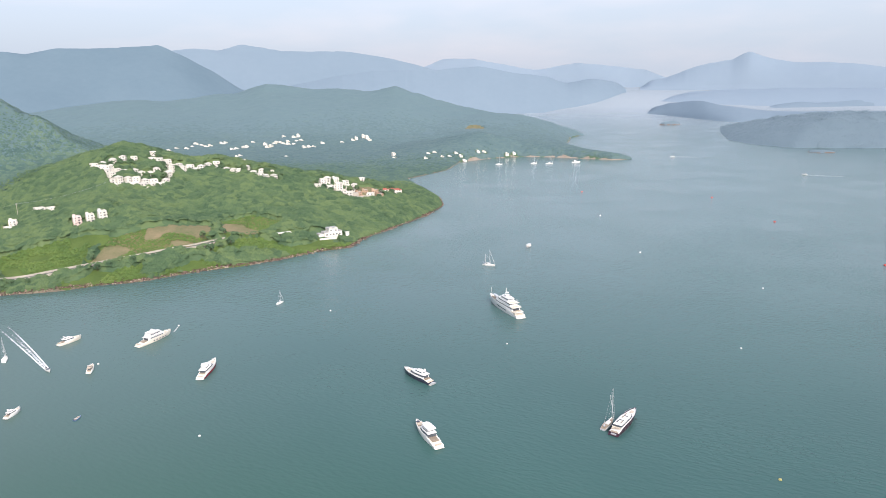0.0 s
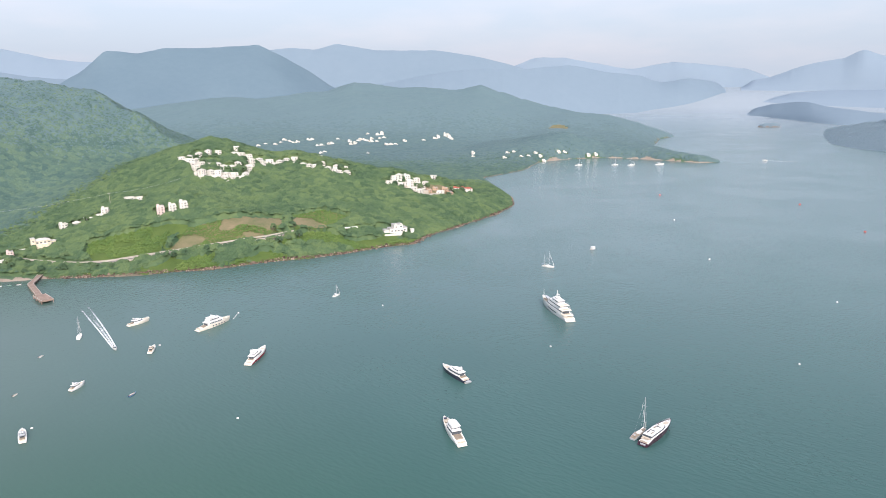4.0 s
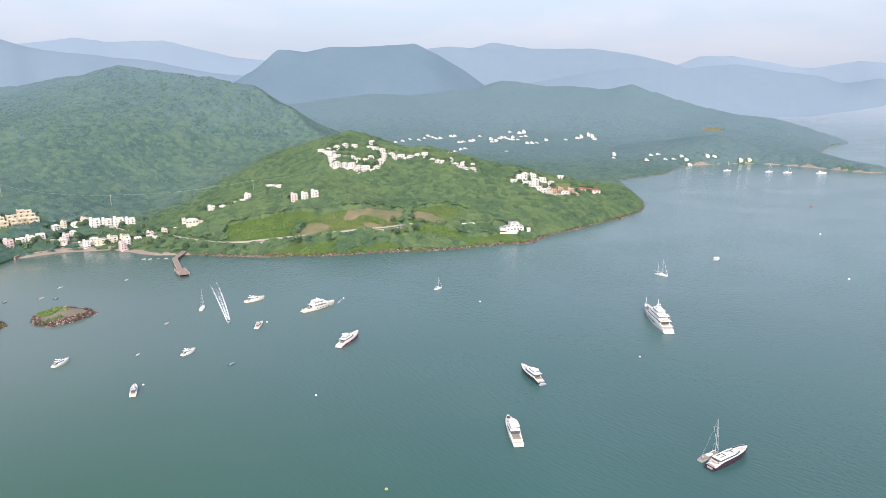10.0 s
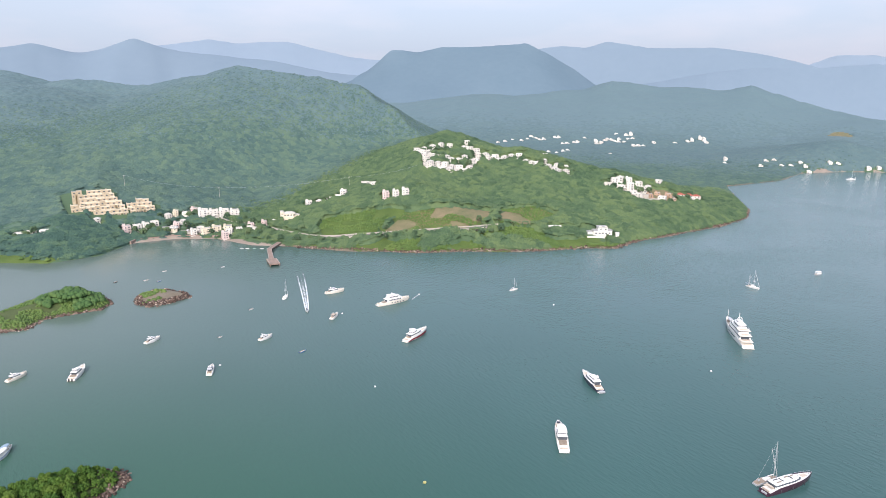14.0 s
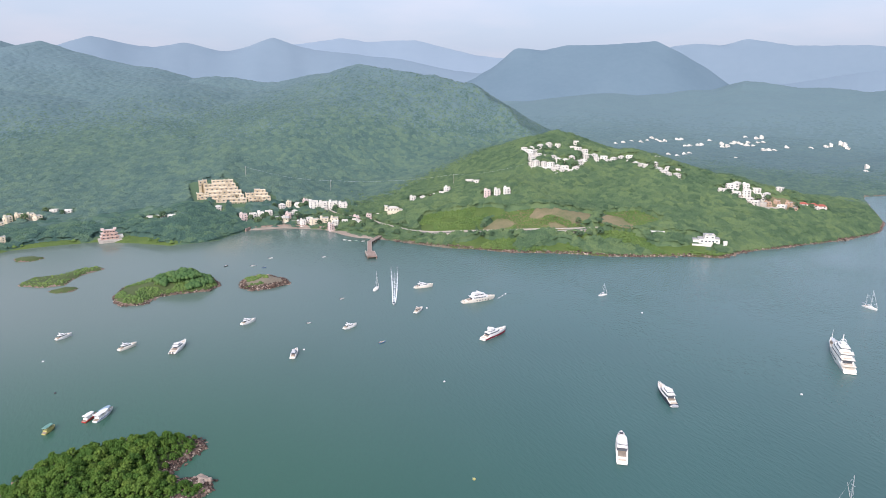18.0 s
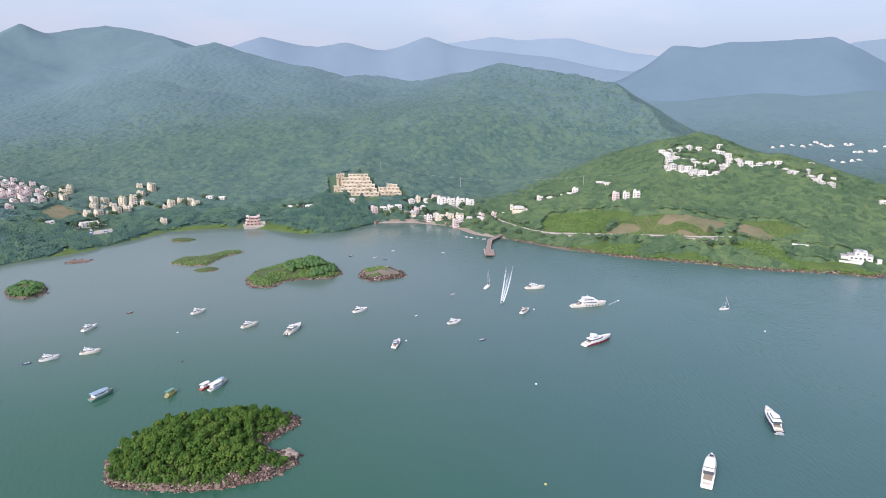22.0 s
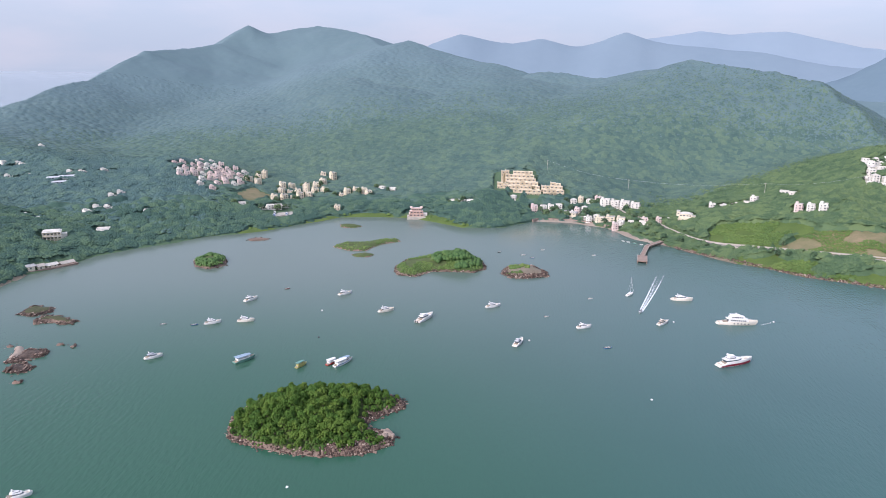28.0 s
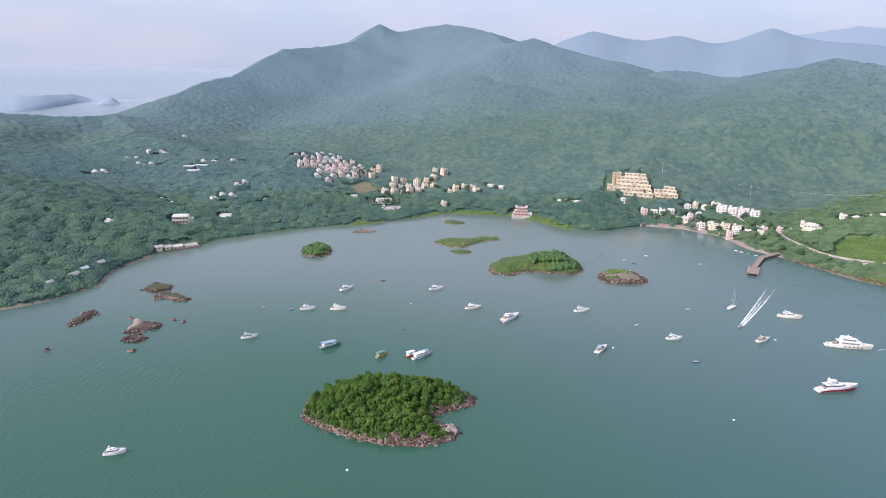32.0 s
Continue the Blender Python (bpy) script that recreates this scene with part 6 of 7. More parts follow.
def garden_hall():
    base = thing("club_house", pose(-413, 557, ground_at(-413, 557), 0, 0, 46), "cream club house with tall side wings on the slope", "building")
    part("wall", merged(box_bm(-7, 5, -4, 4, -4, 6.2), box_bm(-10, -7, -2.5, 3.5, -4, 8.2), box_bm(5, 12, -3, 3, -4, 4.4), box_bm(-2, 3, -6, -4, -4, 3.4)), CREAM_WALL, base)
    part("roof", merged(hip_bm(-7, 5, -4, 4, 6.2, 1.8, 0.5), box_bm(-10.3, -6.7, -2.8, 3.8, 8.2, 8.6), box_bm(4.9, 12.3, -3.3, 3.3, 4.4, 4.8)), PALE_ROOF, base)
    part("porch_roof", box_bm(-2.4, 3.4, -6.4, -4, 3.4, 3.7), WHITE_WALL, base)
    for x in (-5.5, -2.5, 0.8, 3.6):
        shared("window", WIDE_PANE, base, pose(x, -4.01, 4.6))
    for x in (6.5, 9.8):
        shared("window", WIDE_PANE, base, pose(x, -3.01, 2.6))
    for z_ in (2.0, 5.8):
        shared("window", PANE, base, pose(-8.5, -2.51, z_))
    part("terrace", box_bm(-12, 13, -10, -6.4, -5, -0.2), CONCRETE, base)


garden_hall()


def glasshouse(x, y, turn):
    base = thing("glasshouse", pose(x, y, ground_at(x, y) + 0.6, 0, 0, turn), "long low glasshouse with a pale pitched roof", "greenhouse", "glasshouses")
    part("wall", box_bm(-10, 10, -3, 3, -2, 2.0), METAL_ROOF, base)
    part("roof", hip_bm(-10, 10, -3, 3, 2.0, 1.2, 0.2), METAL_ROOF, base)
    for k in range(5):
        shared("window", WIDE_PANE, base, pose(-8 + 4 * k, -3.02, 1.1))


for x, y in GLASSHOUSES:
    glasshouse(x, y, 100)


def pavilion(x, y, turn):
    base = thing("pavilion", pose(x, y, ground_at(x, y) + 0.4, 0, 0, turn), "low white open pavilion above the shore road", "pavilion")
    part("roof", box_bm(-7, 7, -2.5, 2.5, 3.0, 3.4, 0.05), WHITE_WALL, base)
    part("back_wall", box_bm(-6.5, 6.5, 1.9, 2.2, -2, 3.0), WHITE_WALL, base)
    for k in range(4):
        part("pillar", box_bm(-6.4 + 4.2 * k, -6.0 + 4.2 * k, -2.2, -1.8, -2, 3.0), WHITE_WALL, base)


pavilion(-151, 641, 28)

# retaining walls and terraces below the villas of the point
for k, (x, y, w_, turn) in enumerate(((-112, 792, 30, 12), (-104, 784, 36, 10), (-92, 796, 20, 14), (-132, 792, 18, 8), (-74, 826, 18, 40))):
    z = ground_at(x, y)
    wall_ = part("retaining_wall", box_bm(-w_ / 2, w_ / 2, -0.6, 5.0, -4, 2.2 - 0.3 * k, 0.05), CONCRETE, None)
    wall_.matrix_world = pose(x, y, z, 0, 0, turn)
    tagged(wall_, "pale concrete retaining wall with a levelled terrace", "wall", "retaining walls")

# ---- road on the slope ----
road_z = land_height(ROAD_DOTS[:, 0], ROAD_DOTS[:, 1])
road_z = np.convolve(np.pad(road_z, 5, mode="edge"), np.ones(11) / 11, "valid") + 0.9
way_ = np.gradient(ROAD_DOTS, axis=0)
way_ /= np.linalg.norm(way_, axis=1, keepdims=True)
side_ = np.stack([way_[:, 1], -way_[:, 0]], -1)


def strip(name, lo, hi, z_lo, z_hi, mat, label, category):
    """A band along the road between two offsets, with depth."""
    loops = []
    for p, s, z in zip(ROAD_DOTS, side_, road_z):
        a, b = p + s * lo, p + s * hi
        loops.append([(a[0], a[1], z + z_lo), (b[0], b[1], z + z_lo), (b[0], b[1], z + z_hi), (a[0], a[1], z + z_hi)])
    return tagged(part(name, loft_bm(loops), mat, None), label, category, kind="structure")


strip("road", -3.2, 3.2, -3.5, 0.0, ASPHALT, "narrow grey asphalt road cut into the slope", "road")
strip("kerb", 3.2, 3.55, -4.5, 0.75, CONCRETE, "pale concrete roadside barrier", "barrier")
strip("trim_wall", -3.6, -3.2, -1.0, 1.5, CONCRETE, "pale concrete roadside retaining wall", "wall")


# ---- the pier ----
def pier():
    base = thing("pier", pose(0, 0, 0), "stained concrete pier with a wide landing head on piles", "pier")
    root, bend, head = Vector((-369, 492, 0)), Vector((-358, 466, 0)), Vector((-331, 440, 0))

    def slab(name, a, b, w, z0, z1):
        d = (b - a).normalized()
        s = Vector((d.y, -d.x, 0)) * w / 2
        loops = [[tuple(p - s + Vector((0, 0, z0))), tuple(p + s + Vector((0, 0, z0))), tuple(p + s + Vector((0, 0, z1))), tuple(p - s + Vector((0, 0, z1)))] for p in (a, b)]
        return part(name, loft_bm(loops), BROWN_DECK, base)

    slab("deck", root, bend, 4.2, 1.5, 2.3)
    slab("deck", bend, head, 4.2, 1.5, 2.3)
    tip = Vector((-316, 428.5, 0))
    slab("landing", head, tip, 8.5, 1.4, 2.4)
    for a, b, w in ((root, bend, 4.2), (bend, head, 4.2), (head, tip, 8.5)):
        d = (b - a).normalized()
        s = Vector((d.y, -d.x, 0))
        for k in (-1, 1):
            part("kerb", tube_bm(a + s * k * (w / 2 - 0.2) + Vector((0, 0, 2.5)), b + s * k * (w / 2 - 0.2) + Vector((0, 0, 2.5)), 0.2, sides=6), CONCRETE, base)
        n = max(2, int((b - a).length / 5))
        for i in range(n + 1):
            for k in (-1, 1):
                p = a + (b - a) * (i / n) + s * k * (w / 2 - 0.5)
                part("pile", tube_bm(p + Vector((0, 0, -3)), p + Vector((0, 0, 1.5)), 0.3, sides=7), BROWN_DECK, base)
    for k in range(5):
        p = head + (tip - head) * (k / 4) + Vector(((tip - head).y, -(tip - head).x, 0)).normalized() * 3.6
        part("bollard", tube_bm(p + Vector((0, 0, 2.3)), p + Vector((0, 0, 3.2)), 0.18, sides=8), CONCRETE, base)


pier()

# ---- sea wall and slipway by the beach ----
wall_line = along([(-492, 422), (-497, 432), (-480, 461), (-458, 476), (-436, 484)], 6)
loops = []
for k, p in enumerate(wall_line):
    q = wall_line[min(k + 1, len(wall_line) - 1)] - wall_line[max(k - 1, 0)]
    q = np.array([q[1], -q[0]]) / np.hypot(*q)
    loops.append([(p[0] - q[0] * 1.0, p[1] - q[1] * 1.0, -1), (p[0] + q[0] * 1.0, p[1] + q[1] * 1.0, -1), (p[0] + q[0] * 0.6, p[1] + q[1] * 0.6, 2.9), (p[0] - q[0] * 0.6, p[1] - q[1] * 0.6, 2.9)])
tagged(part("sea_wall", loft_bm(loops), BROWN_DECK, None), "low stained stone sea wall along the beach", "sea wall", kind="structure")


def long_shed(name, x, y, turn, length, width, height, roof, label, floor=0.0):
    base = thing(name, pose(x, y, max(ground_at(x, y), 0.6) + floor, 0, 0, turn), label, "shed")
    part("wall", box_bm(-length / 2, length / 2, -width / 2, width / 2, -2.5, height), CREAM_WALL, base)
    bm = bmesh.new()
    e = 0.7
    pts = [(-length / 2 - e, -width / 2 - e, height), (-length / 2 - e, 0, height + 1.5), (-length / 2 - e, width / 2 + e, height)]
    a = [bm.verts.new(p) for p in pts]
    b = [bm.verts.new((p[0] + length + 2 * e, p[1], p[2])) for p in pts]
    for k in range(2):
        bm.faces.new((a[k], a[k + 1], b[k + 1], b[k]))
    bm.faces.new(a[::-1])
    bm.faces.new(b)
    bm.faces.new((a[0], b[0], b[2], a[2]))
    bmesh.ops.recalc_face_normals(bm, faces=bm.faces)
    part("roof", bm, roof, base)
    for k in range(int(length / 4)):
        shared("window", PANE, base, pose(-length / 2 + 2 + k * 4, -width / 2 - 0.02, height - 1.3))
    return base


for k, (x, y, length, roof_, tall_) in enumerate(((-453, -38, 5, GREY_ROOF, 2.0), (-456.5, -32, 5, CONCRETE, 1.2), (-461, -25, 8, PALE_ROOF, 1.4), (-468, -15, 10, CONCRETE, 1.1))):
    long_shed("boat_shed", x, y, 118 + 2 * k, length, 5 + k % 2, tall_, roof_, "low waterside boat shed with a weathered pale roof")
quay = part("quay", box_bm(-19, 21, -4.5, 3, -3, 1.4, 0.1), BROWN_DECK, None)
quay.matrix_world = pose(-460, -27, 0, 0, 0, 118)
tagged(quay, "concrete quay edge in front of the boat sheds", "quay", kind="structure")
long_shed("open_shed", -494, 466, 42, 20, 8, 3.4, GREY_ROOF, "low grey roofed shed behind the sea wall")
for k, (x, y, turn) in enumerate(((-354, -90, 150), (-362, -84, 140), (-370, -80, 155), (-384, -77, 150), (-402, -71, 140))):
    long_shed("shack", x, y, turn, 5 + k % 3, 3.6, 2.8, METAL_ROOF if k % 2 else GREY_ROOF, "small weathered shack half hidden among shore trees", 0.5)

apron = part("car_park", box_bm(-17, 17, -8, 8, -3, 0.3, 0.05), CONCRETE, None)
apron.matrix_world = pose(-598, 176, ground_at(-598, 176) + 0.3, 0, 0, 100)
tagged(apron, "grey paved car park near the shore", "car park", kind="structure")
square = part("village_square", box_bm(-14, 10, -9, 9, -3, 0.3, 0.05), CONCRETE, None)
square.matrix_world = pose(-475, 482, ground_at(-475, 482) + 0.4, 0, 0, 48)
tagged(square, "paved village square behind the beach", "square", kind="structure")

# the power line over the lower hillside
def power_pole(x, y):
    z = ground_at(x, y)
    base = thing("power_pole", pose(x, y, z), "slim grey power line pole on the wooded slope", "pole", "power poles")
    part("mast", tube_bm((0, 0, -1), (0, 0, 16), 0.22, 0.14), CONCRETE, base)
    part("crossarm", box_bm(-1.4, 1.4, -0.1, 0.1, 15.0, 15.25), CONCRETE, base)
    return Vector((x, y, z + 15.4))


POLES = [power_pole(x, y) for x, y in ((-600, 500), (-530, 570), (-405, 650), (-330, 700))]
for k, (a, b) in enumerate(zip(POLES, POLES[1:])):
    dots = [a.lerp(b, f / 10) - Vector((0, 0, 16 * (f / 10) * (1 - f / 10))) for f in range(11)]
    cable = part("power_cable", merged(*[tube_bm(p, q, 0.04, sides=5) for p, q in zip(dots, dots[1:])]), METAL_ROOF, None)
    tagged(cable, "thin pale power cable strung above the forest", "cable", "power cables")

# parked cars
PAINTS = [grained("car_paint_" + n, c, tuple(v * 1.15 for v in c), 0.5, 4.0, 0.3, 0.0, spec=0.6) for n, c in (("white", (0.70, 0.70, 0.69)), ("silver", (0.40, 0.41, 0.42)), ("dark", (0.05, 0.05, 0.06)), ("blue", (0.06, 0.12, 0.25)))]
TYRE = grained("tyre_rubber", (0.02, 0.02, 0.02), (0.04, 0.04, 0.04), 3.0, 20.0, 0.9, 0.0)


def car(m, paint, label):
    base = thing("car", m, label, "car", "parked cars")
    prof = [(-2.1, 0.35), (-2.15, 0.85), (-1.3, 1.0), (-0.9, 1.45), (0.5, 1.45), (1.1, 1.0), (2.0, 0.85), (2.1, 0.35)]
    part("body", loft_bm([[(x, s * 0.85, z) for x, z in prof] for s in (-1, 1)]), paint, base)
    part("window_band", loft_bm([[(x, s * 0.87, z) for x, z in ((-1.2, 1.0), (-0.85, 1.38), (0.45, 1.38), (0.95, 1.0))] for s in (-1, 1)]), GLASS, base)
    for x in (-1.3, 1.3):
        for s in (-1, 1):
            part("wheel", tube_bm((x, s * 0.72, 0.32), (x, s * 0.9, 0.32), 0.32, sides=10), TYRE, base)
    return base


CARS = [car(pose(0, 0, 0), p, "%s saloon car parked on the paved ground" % n) for p, n in zip(PAINTS, ("white", "silver", "dark", "blue"))]
car_spots = [(-606 + 3.0 * k, 170 - 0.6 * k, 10) for k in range(6)] + [(-602 + 3.0 * k, 182 - 0.6 * k, 190) for k in range(6)] + [(-478 + 2.6 * k, 478 + 3.0 * k, 130) for k in range(5)]
for k, (x, y, turn) in enumerate(car_spots):
    z = ground_at(-598, 176) + 0.62 if x < -560 else ground_at(-475, 482) + 0.72
    if k < 4:
        CARS[k].matrix_world = pose(x, y, z, 0, 0, turn)
    else:
        copy_thing(CARS[k * 7 % 4], pose(x, y, z, 0, 0, turn))


# ---- boats ----
def gloss(name, c, rough=0.25):
    return grained(name, tuple(v * 0.94 for v in c), c, 0.6, 5.0, rough, 0.0, spec=0.5)


GEL = gloss("white_gelcoat", (0.80, 0.79, 0.76))
CREAM_GEL = gloss("cream_gelcoat", (0.78, 0.73, 0.63))
GREY_GEL = gloss("grey_gelcoat", (0.46, 0.48, 0.50))
NAVY = gloss("dark_navy_gelcoat", (0.045, 0.05, 0.075))
PURPLE = gloss("plum_gelcoat", (0.060, 0.030, 0.046))
MAROON = gloss("maroon_stripe", (0.22, 0.03, 0.045))
BLUE = gloss("blue_paint", (0.05, 0.16, 0.36), 0.4)
TEAL = gloss("green_paint", (0.13, 0.27, 0.22), 0.5)
RED = gloss("red_paint", (0.45, 0.05, 0.04), 0.4)
YELLOW = gloss("yellow_paint", (0.42, 0.39, 0.14), 0.45)
TEAK = grained("teak_deck", (0.20, 0.16, 0.115), (0.36, 0.30, 0.23), 1.0, 9.0, 0.7, 0.1, 0.01)
CANVAS = grained("beige_canvas", (0.45, 0.38, 0.30), (0.60, 0.52, 0.43), 1.0, 9.0, 0.85, 0.1, 0.01)
BLUE_CANVAS = grained("blue_grey_canvas", (0.20, 0.28, 0.36), (0.32, 0.42, 0.50), 1.0, 9.0, 0.85, 0.1, 0.01)
ALLOY = grained("mast_alloy", (0.55, 0.56, 0.57), (0.72, 0.73, 0.74), 2.0, 9.0, 0.4, 0.0, metal=0.5)
DARK_FITTING = grained("dark_fittings", (0.03, 0.03, 0.035), (0.07, 0.07, 0.075), 2.0, 9.0, 0.6, 0.0)


def half_beam(s, B, fine=2.2, stern=0.9):
    return B / 2 * (stern + (1 - stern) * min(1, s / 0.35) if s < 0.42 else max(0.02, 1 - ((s - 0.42) / 0.58) ** fine))


def sheer(s, H, rise=0.4):
    return H * (1 + rise * s * s) * (1 - 0.42 * min(1, max(0, (0.2 - s) / 0.14)))


def hull_bm(L, B, H, fine=2.2, stern=0.9, rise=0.4, draft=0.5):
    loops = []
    for k in range(15):
        s = k / 14
        x = -L / 2 + L * s
        b, z = half_beam(s, B, fine, stern), sheer(s, H, rise)
        low = 1 - 0.62 * max(0, s - 0.35) ** 1.2
        port = [(x, b, z), (x - 0.015 * L * s * s, b * (0.55 + 0.43 * low), z * 0.5), (x - 0.05 * L * s ** 3, b * 0.92 * low, 0.05), (x - 0.07 * L * s ** 3, b * 0.5 * low, -draft)]
        loops.append(port + [(p[0], -p[1], p[2]) for p in port[::-1]])
    return loft_bm(loops)


def deck_bm(L, B, H, fine=2.2, stern=0.9, rise=0.4, s0=0.02, s1=0.96, inset=0.25):
    loops = []
    for k in range(13):
        s = s0 + (s1 - s0) * k / 12
        x, b, z = -L / 2 + L * s, max(0.05, half_beam(s, B, fine, stern) - inset), sheer(s, H, rise)
        loops.append([(x, b, z + 0.01), (x, -b, z + 0.01), (x, -b, z + 0.06), (x, b, z + 0.06)])
    return loft_bm(loops)


def bulwark_bm(L, B, H, side, fine=2.2, stern=0.9, rise=0.4, s0=0.0, s1=0.995, tall=0.5, thick=0.1):
    loops = []
    for k in range(13):
        s = s0 + (s1 - s0) * k / 12
        x, b, z = -L / 2 + L * s, half_beam(s, B, fine, stern), sheer(s, H, rise)
        loops.append([(x, side * b, z - 0.05), (x, side * max(0.0, b - thick), z - 0.05), (x, side * max(0.0, b - thick), z + tall), (x, side * b, z + tall)])
    return loft_bm(loops)


def stripe_bm(L, B, H, side, lo, hi, fine=2.2, stern=0.9, rise=0.4, s0=0.05, s1=0.8):
    loops = []
    for k in range(11):
        s = s0 + (s1 - s0) * k / 10
        x, b, z = -L / 2 + L * s, half_beam(s, B, fine, stern), sheer(s, H, rise)
        low = 1 - 0.62 * max(0, s - 0.35) ** 1.2
        at = lambda f: b * ((0.55 + 0.43 * low) + (0.45 - 0.43 * low) * max(0, f - 0.5) * 2)  # noqa: E731
        loops.append([(x, side * (at(lo) - 0.12), z * lo), (x, side * (at(lo) + 0.035), z * lo), (x, side * (at(hi) + 0.035), z * hi), (x, side * (at(hi) - 0.12), z * hi)])
    return loft_bm(loops)


def cabin_ring(x0, x1, w, z, grow=0.0):
    n = min(0.34 * (x1 - x0), w)
    return [(x0 - grow, -w / 2 - grow, z), (x0 - grow, w / 2 + grow, z), (x1 - n, w / 2 + grow, z), (x1 - n * 0.35, w * 0.40 + grow, z), (x1 + grow, w * 0.2, z), (x1 + grow, -w * 0.2, z),
            (x1 - n * 0.35, -w * 0.40 - grow, z), (x1 - n, -w / 2 - grow, z)]


def cabin_bm(x0, x1, w, z0, z1, rake, aft=0.25, slope=0.88):
    mid = z0 + (z1 - z0) * 0.92
    return loft_bm([cabin_ring(x0, x1, w, z0), cabin_ring(x0 + aft, x1 - rake, w * slope, mid), cabin_ring(x0 + aft + 0.15, x1 - rake - 0.3, w * slope - 0.3, z1)])


def band_bm(x0, x1, w, z0, z1, rake, lo=0.42, hi=0.78, aft=0.25, slope=0.88, back=0.0):
    rings = []
    for f in (lo, hi):
        u = f / 0.92
        rings.append(cabin_ring(x0 + aft * u + back, x1 - rake * u, w * (1 + (slope - 1) * u), z0 + (z1 - z0) * f, 0.03))
    return loft_bm(rings)


def motor_yacht(name, label, x, y, head, L, B, H, tiers, hull=GEL, house=GEL, stripe=None, deck=CREAM_GEL, arch=None, top=None, category="yacht", group="", platform=True, fine=3.0, rise=0.4,
                band=(0.42, 0.78), rails=True, glass_stripe=None, bulwark=0.45, fittings=True, slim=0.88):
    """A motor yacht along +x: hull, decks, raked deckhouses with dark glazing, hardtop, arch, platform, rails."""
    B, tiers = B * slim, [(a, b, w * slim, h, rake) for a, b, w, h, rake in tiers]
    top = top and (top[0], top[1], top[2] * slim, top[3])
    arch = arch and (arch[0], arch[1], arch[2] * slim)
    base = thing(name, pose(x, y, 0, 0, 0, head), label, category, group)
    part("hull", hull_bm(L, B, H, fine, 0.9, rise), hull, base, smooth=False)
    part("deck", deck_bm(L, B, H, fine, 0.9, rise), deck, base)
    for side in (-1, 1):
        if bulwark:
            part("bulwark", bulwark_bm(L, B, H, side, fine, 0.9, rise, 0.28, 0.99, bulwark), hull if hull is not NAVY else GEL, base)
        if stripe:
            part("stripe", stripe_bm(L, B, H, side, stripe[1], stripe[2], fine, 0.9, rise, 0.02, 0.93), stripe[0], base)
        if glass_stripe:
            part("hull_window", stripe_bm(L, B, H, side, 0.55, 0.72, fine, 0.9, rise, glass_stripe[0], glass_stripe[1]), GLASS, base)
    z = sheer(0.4, H, rise) - 0.1
    for k, (a, b, w, h, rake) in enumerate(tiers):
        body = part("deckhouse", cabin_bm(a, b, w, z, z + h, rake), house, base)
        part("window_band", band_bm(a, b, w, z, z + h, rake, *band), GLASS, body)
        if k + 1 < len(tiers):
            part("roof_overhang", cabin_bm(a - (0.9 if k == 0 else 0.5), b - rake + 0.15, w * 0.95, z + h, z + h + 0.16, 0.1, 0.0, 0.98), house, base)
        z += h + 0.1
    if top:
        a, b, w, lift = top
        part("hardtop", cabin_bm(a, b, w, z + lift, z + lift + 0.18, 0.25, 0.1, 0.94), house, base)
        for sx in (a + 0.5, b - 1.2):
            for sy in (-1, 1):
                part("strut", tube_bm((sx, sy * w * 0.38, z - 0.1), (sx - 0.25, sy * w * 0.40, z + lift + 0.05), 0.06, sides=6), house, base)
        z_top = z + lift + 0.18
    else:
        z_top = z
    if arch is not None:
        xa, tall, wide = arch
        part("radar_arch", merged(tube_bm((xa, -wide / 2, z - 0.2), (xa - 0.6, -wide * 0.42, z_top + tall * 0.6), 0.12), tube_bm((xa, wide / 2, z - 0.2), (xa - 0.6, wide * 0.42, z_top + tall * 0.6), 0.12),
                                  tube_bm((xa - 0.6, -wide * 0.42, z_top + tall * 0.6), (xa - 0.6, wide * 0.42, z_top + tall * 0.6), 0.12)), house, base)
        part("mast", tube_bm((xa - 0.6, 0, z_top + tall * 0.5), (xa - 0.8, 0, z_top + tall * 1.25), 0.09, 0.05), house, base)
        part("radome", merged(*[tube_bm((xa - 0.6, sy * wide * 0.25, z_top + tall * 0.6), (xa - 0.6, sy * wide * 0.25, z_top + tall * 0.6 + 0.45), 0.3, 0.18, 10) for sy in (-1, 1)]), GEL, base)
    if platform:
        part("swim_platform", box_bm(-L / 2 - L * 0.045, -L / 2 + 0.1, -B * 0.42, B * 0.42, 0.25, 0.45, 0.04), deck, base)
    if fittings:
        zs = sheer(0.03, H, rise)
        part("aft_bench", merged(box_bm(-L / 2 + 0.4, -L / 2 + 1.1, -B * 0.3, B * 0.3, zs, zs + 0.45), box_bm(-L / 2 + 0.3, -L / 2 + 0.5, -B * 0.3, B * 0.3, zs + 0.45, zs + 0.8)), CANVAS, base)
        a0, w0, h0 = tiers[0][0], tiers[0][2], tiers[0][3]
        z0 = sheer(0.4, H, rise) - 0.1
        part("aft_door", box_bm(a0 - 0.04, a0 + 0.3, -w0 * 0.36, w0 * 0.36, z0 + 0.1, z0 + h0 * 0.8), GLASS, base)
        part("cockpit_floor", box_bm(-L * 0.38, a0 - 0.1, -B * 0.33, B * 0.33, z0 - 0.2, z0 + 0.14, 0.03), TEAK, base)
        zb = sheer(0.82, H, rise)
        part("sun_pad", box_bm(L * 0.26, L * 0.36, -B * 0.16, B * 0.16, zb, zb + 0.25, 0.06), CANVAS, base)
        part("anchor_winch", tube_bm((L * 0.42, 0, zb), (L * 0.42, 0, zb + 0.35), 0.16, sides=8), DARK_FITTING, base)
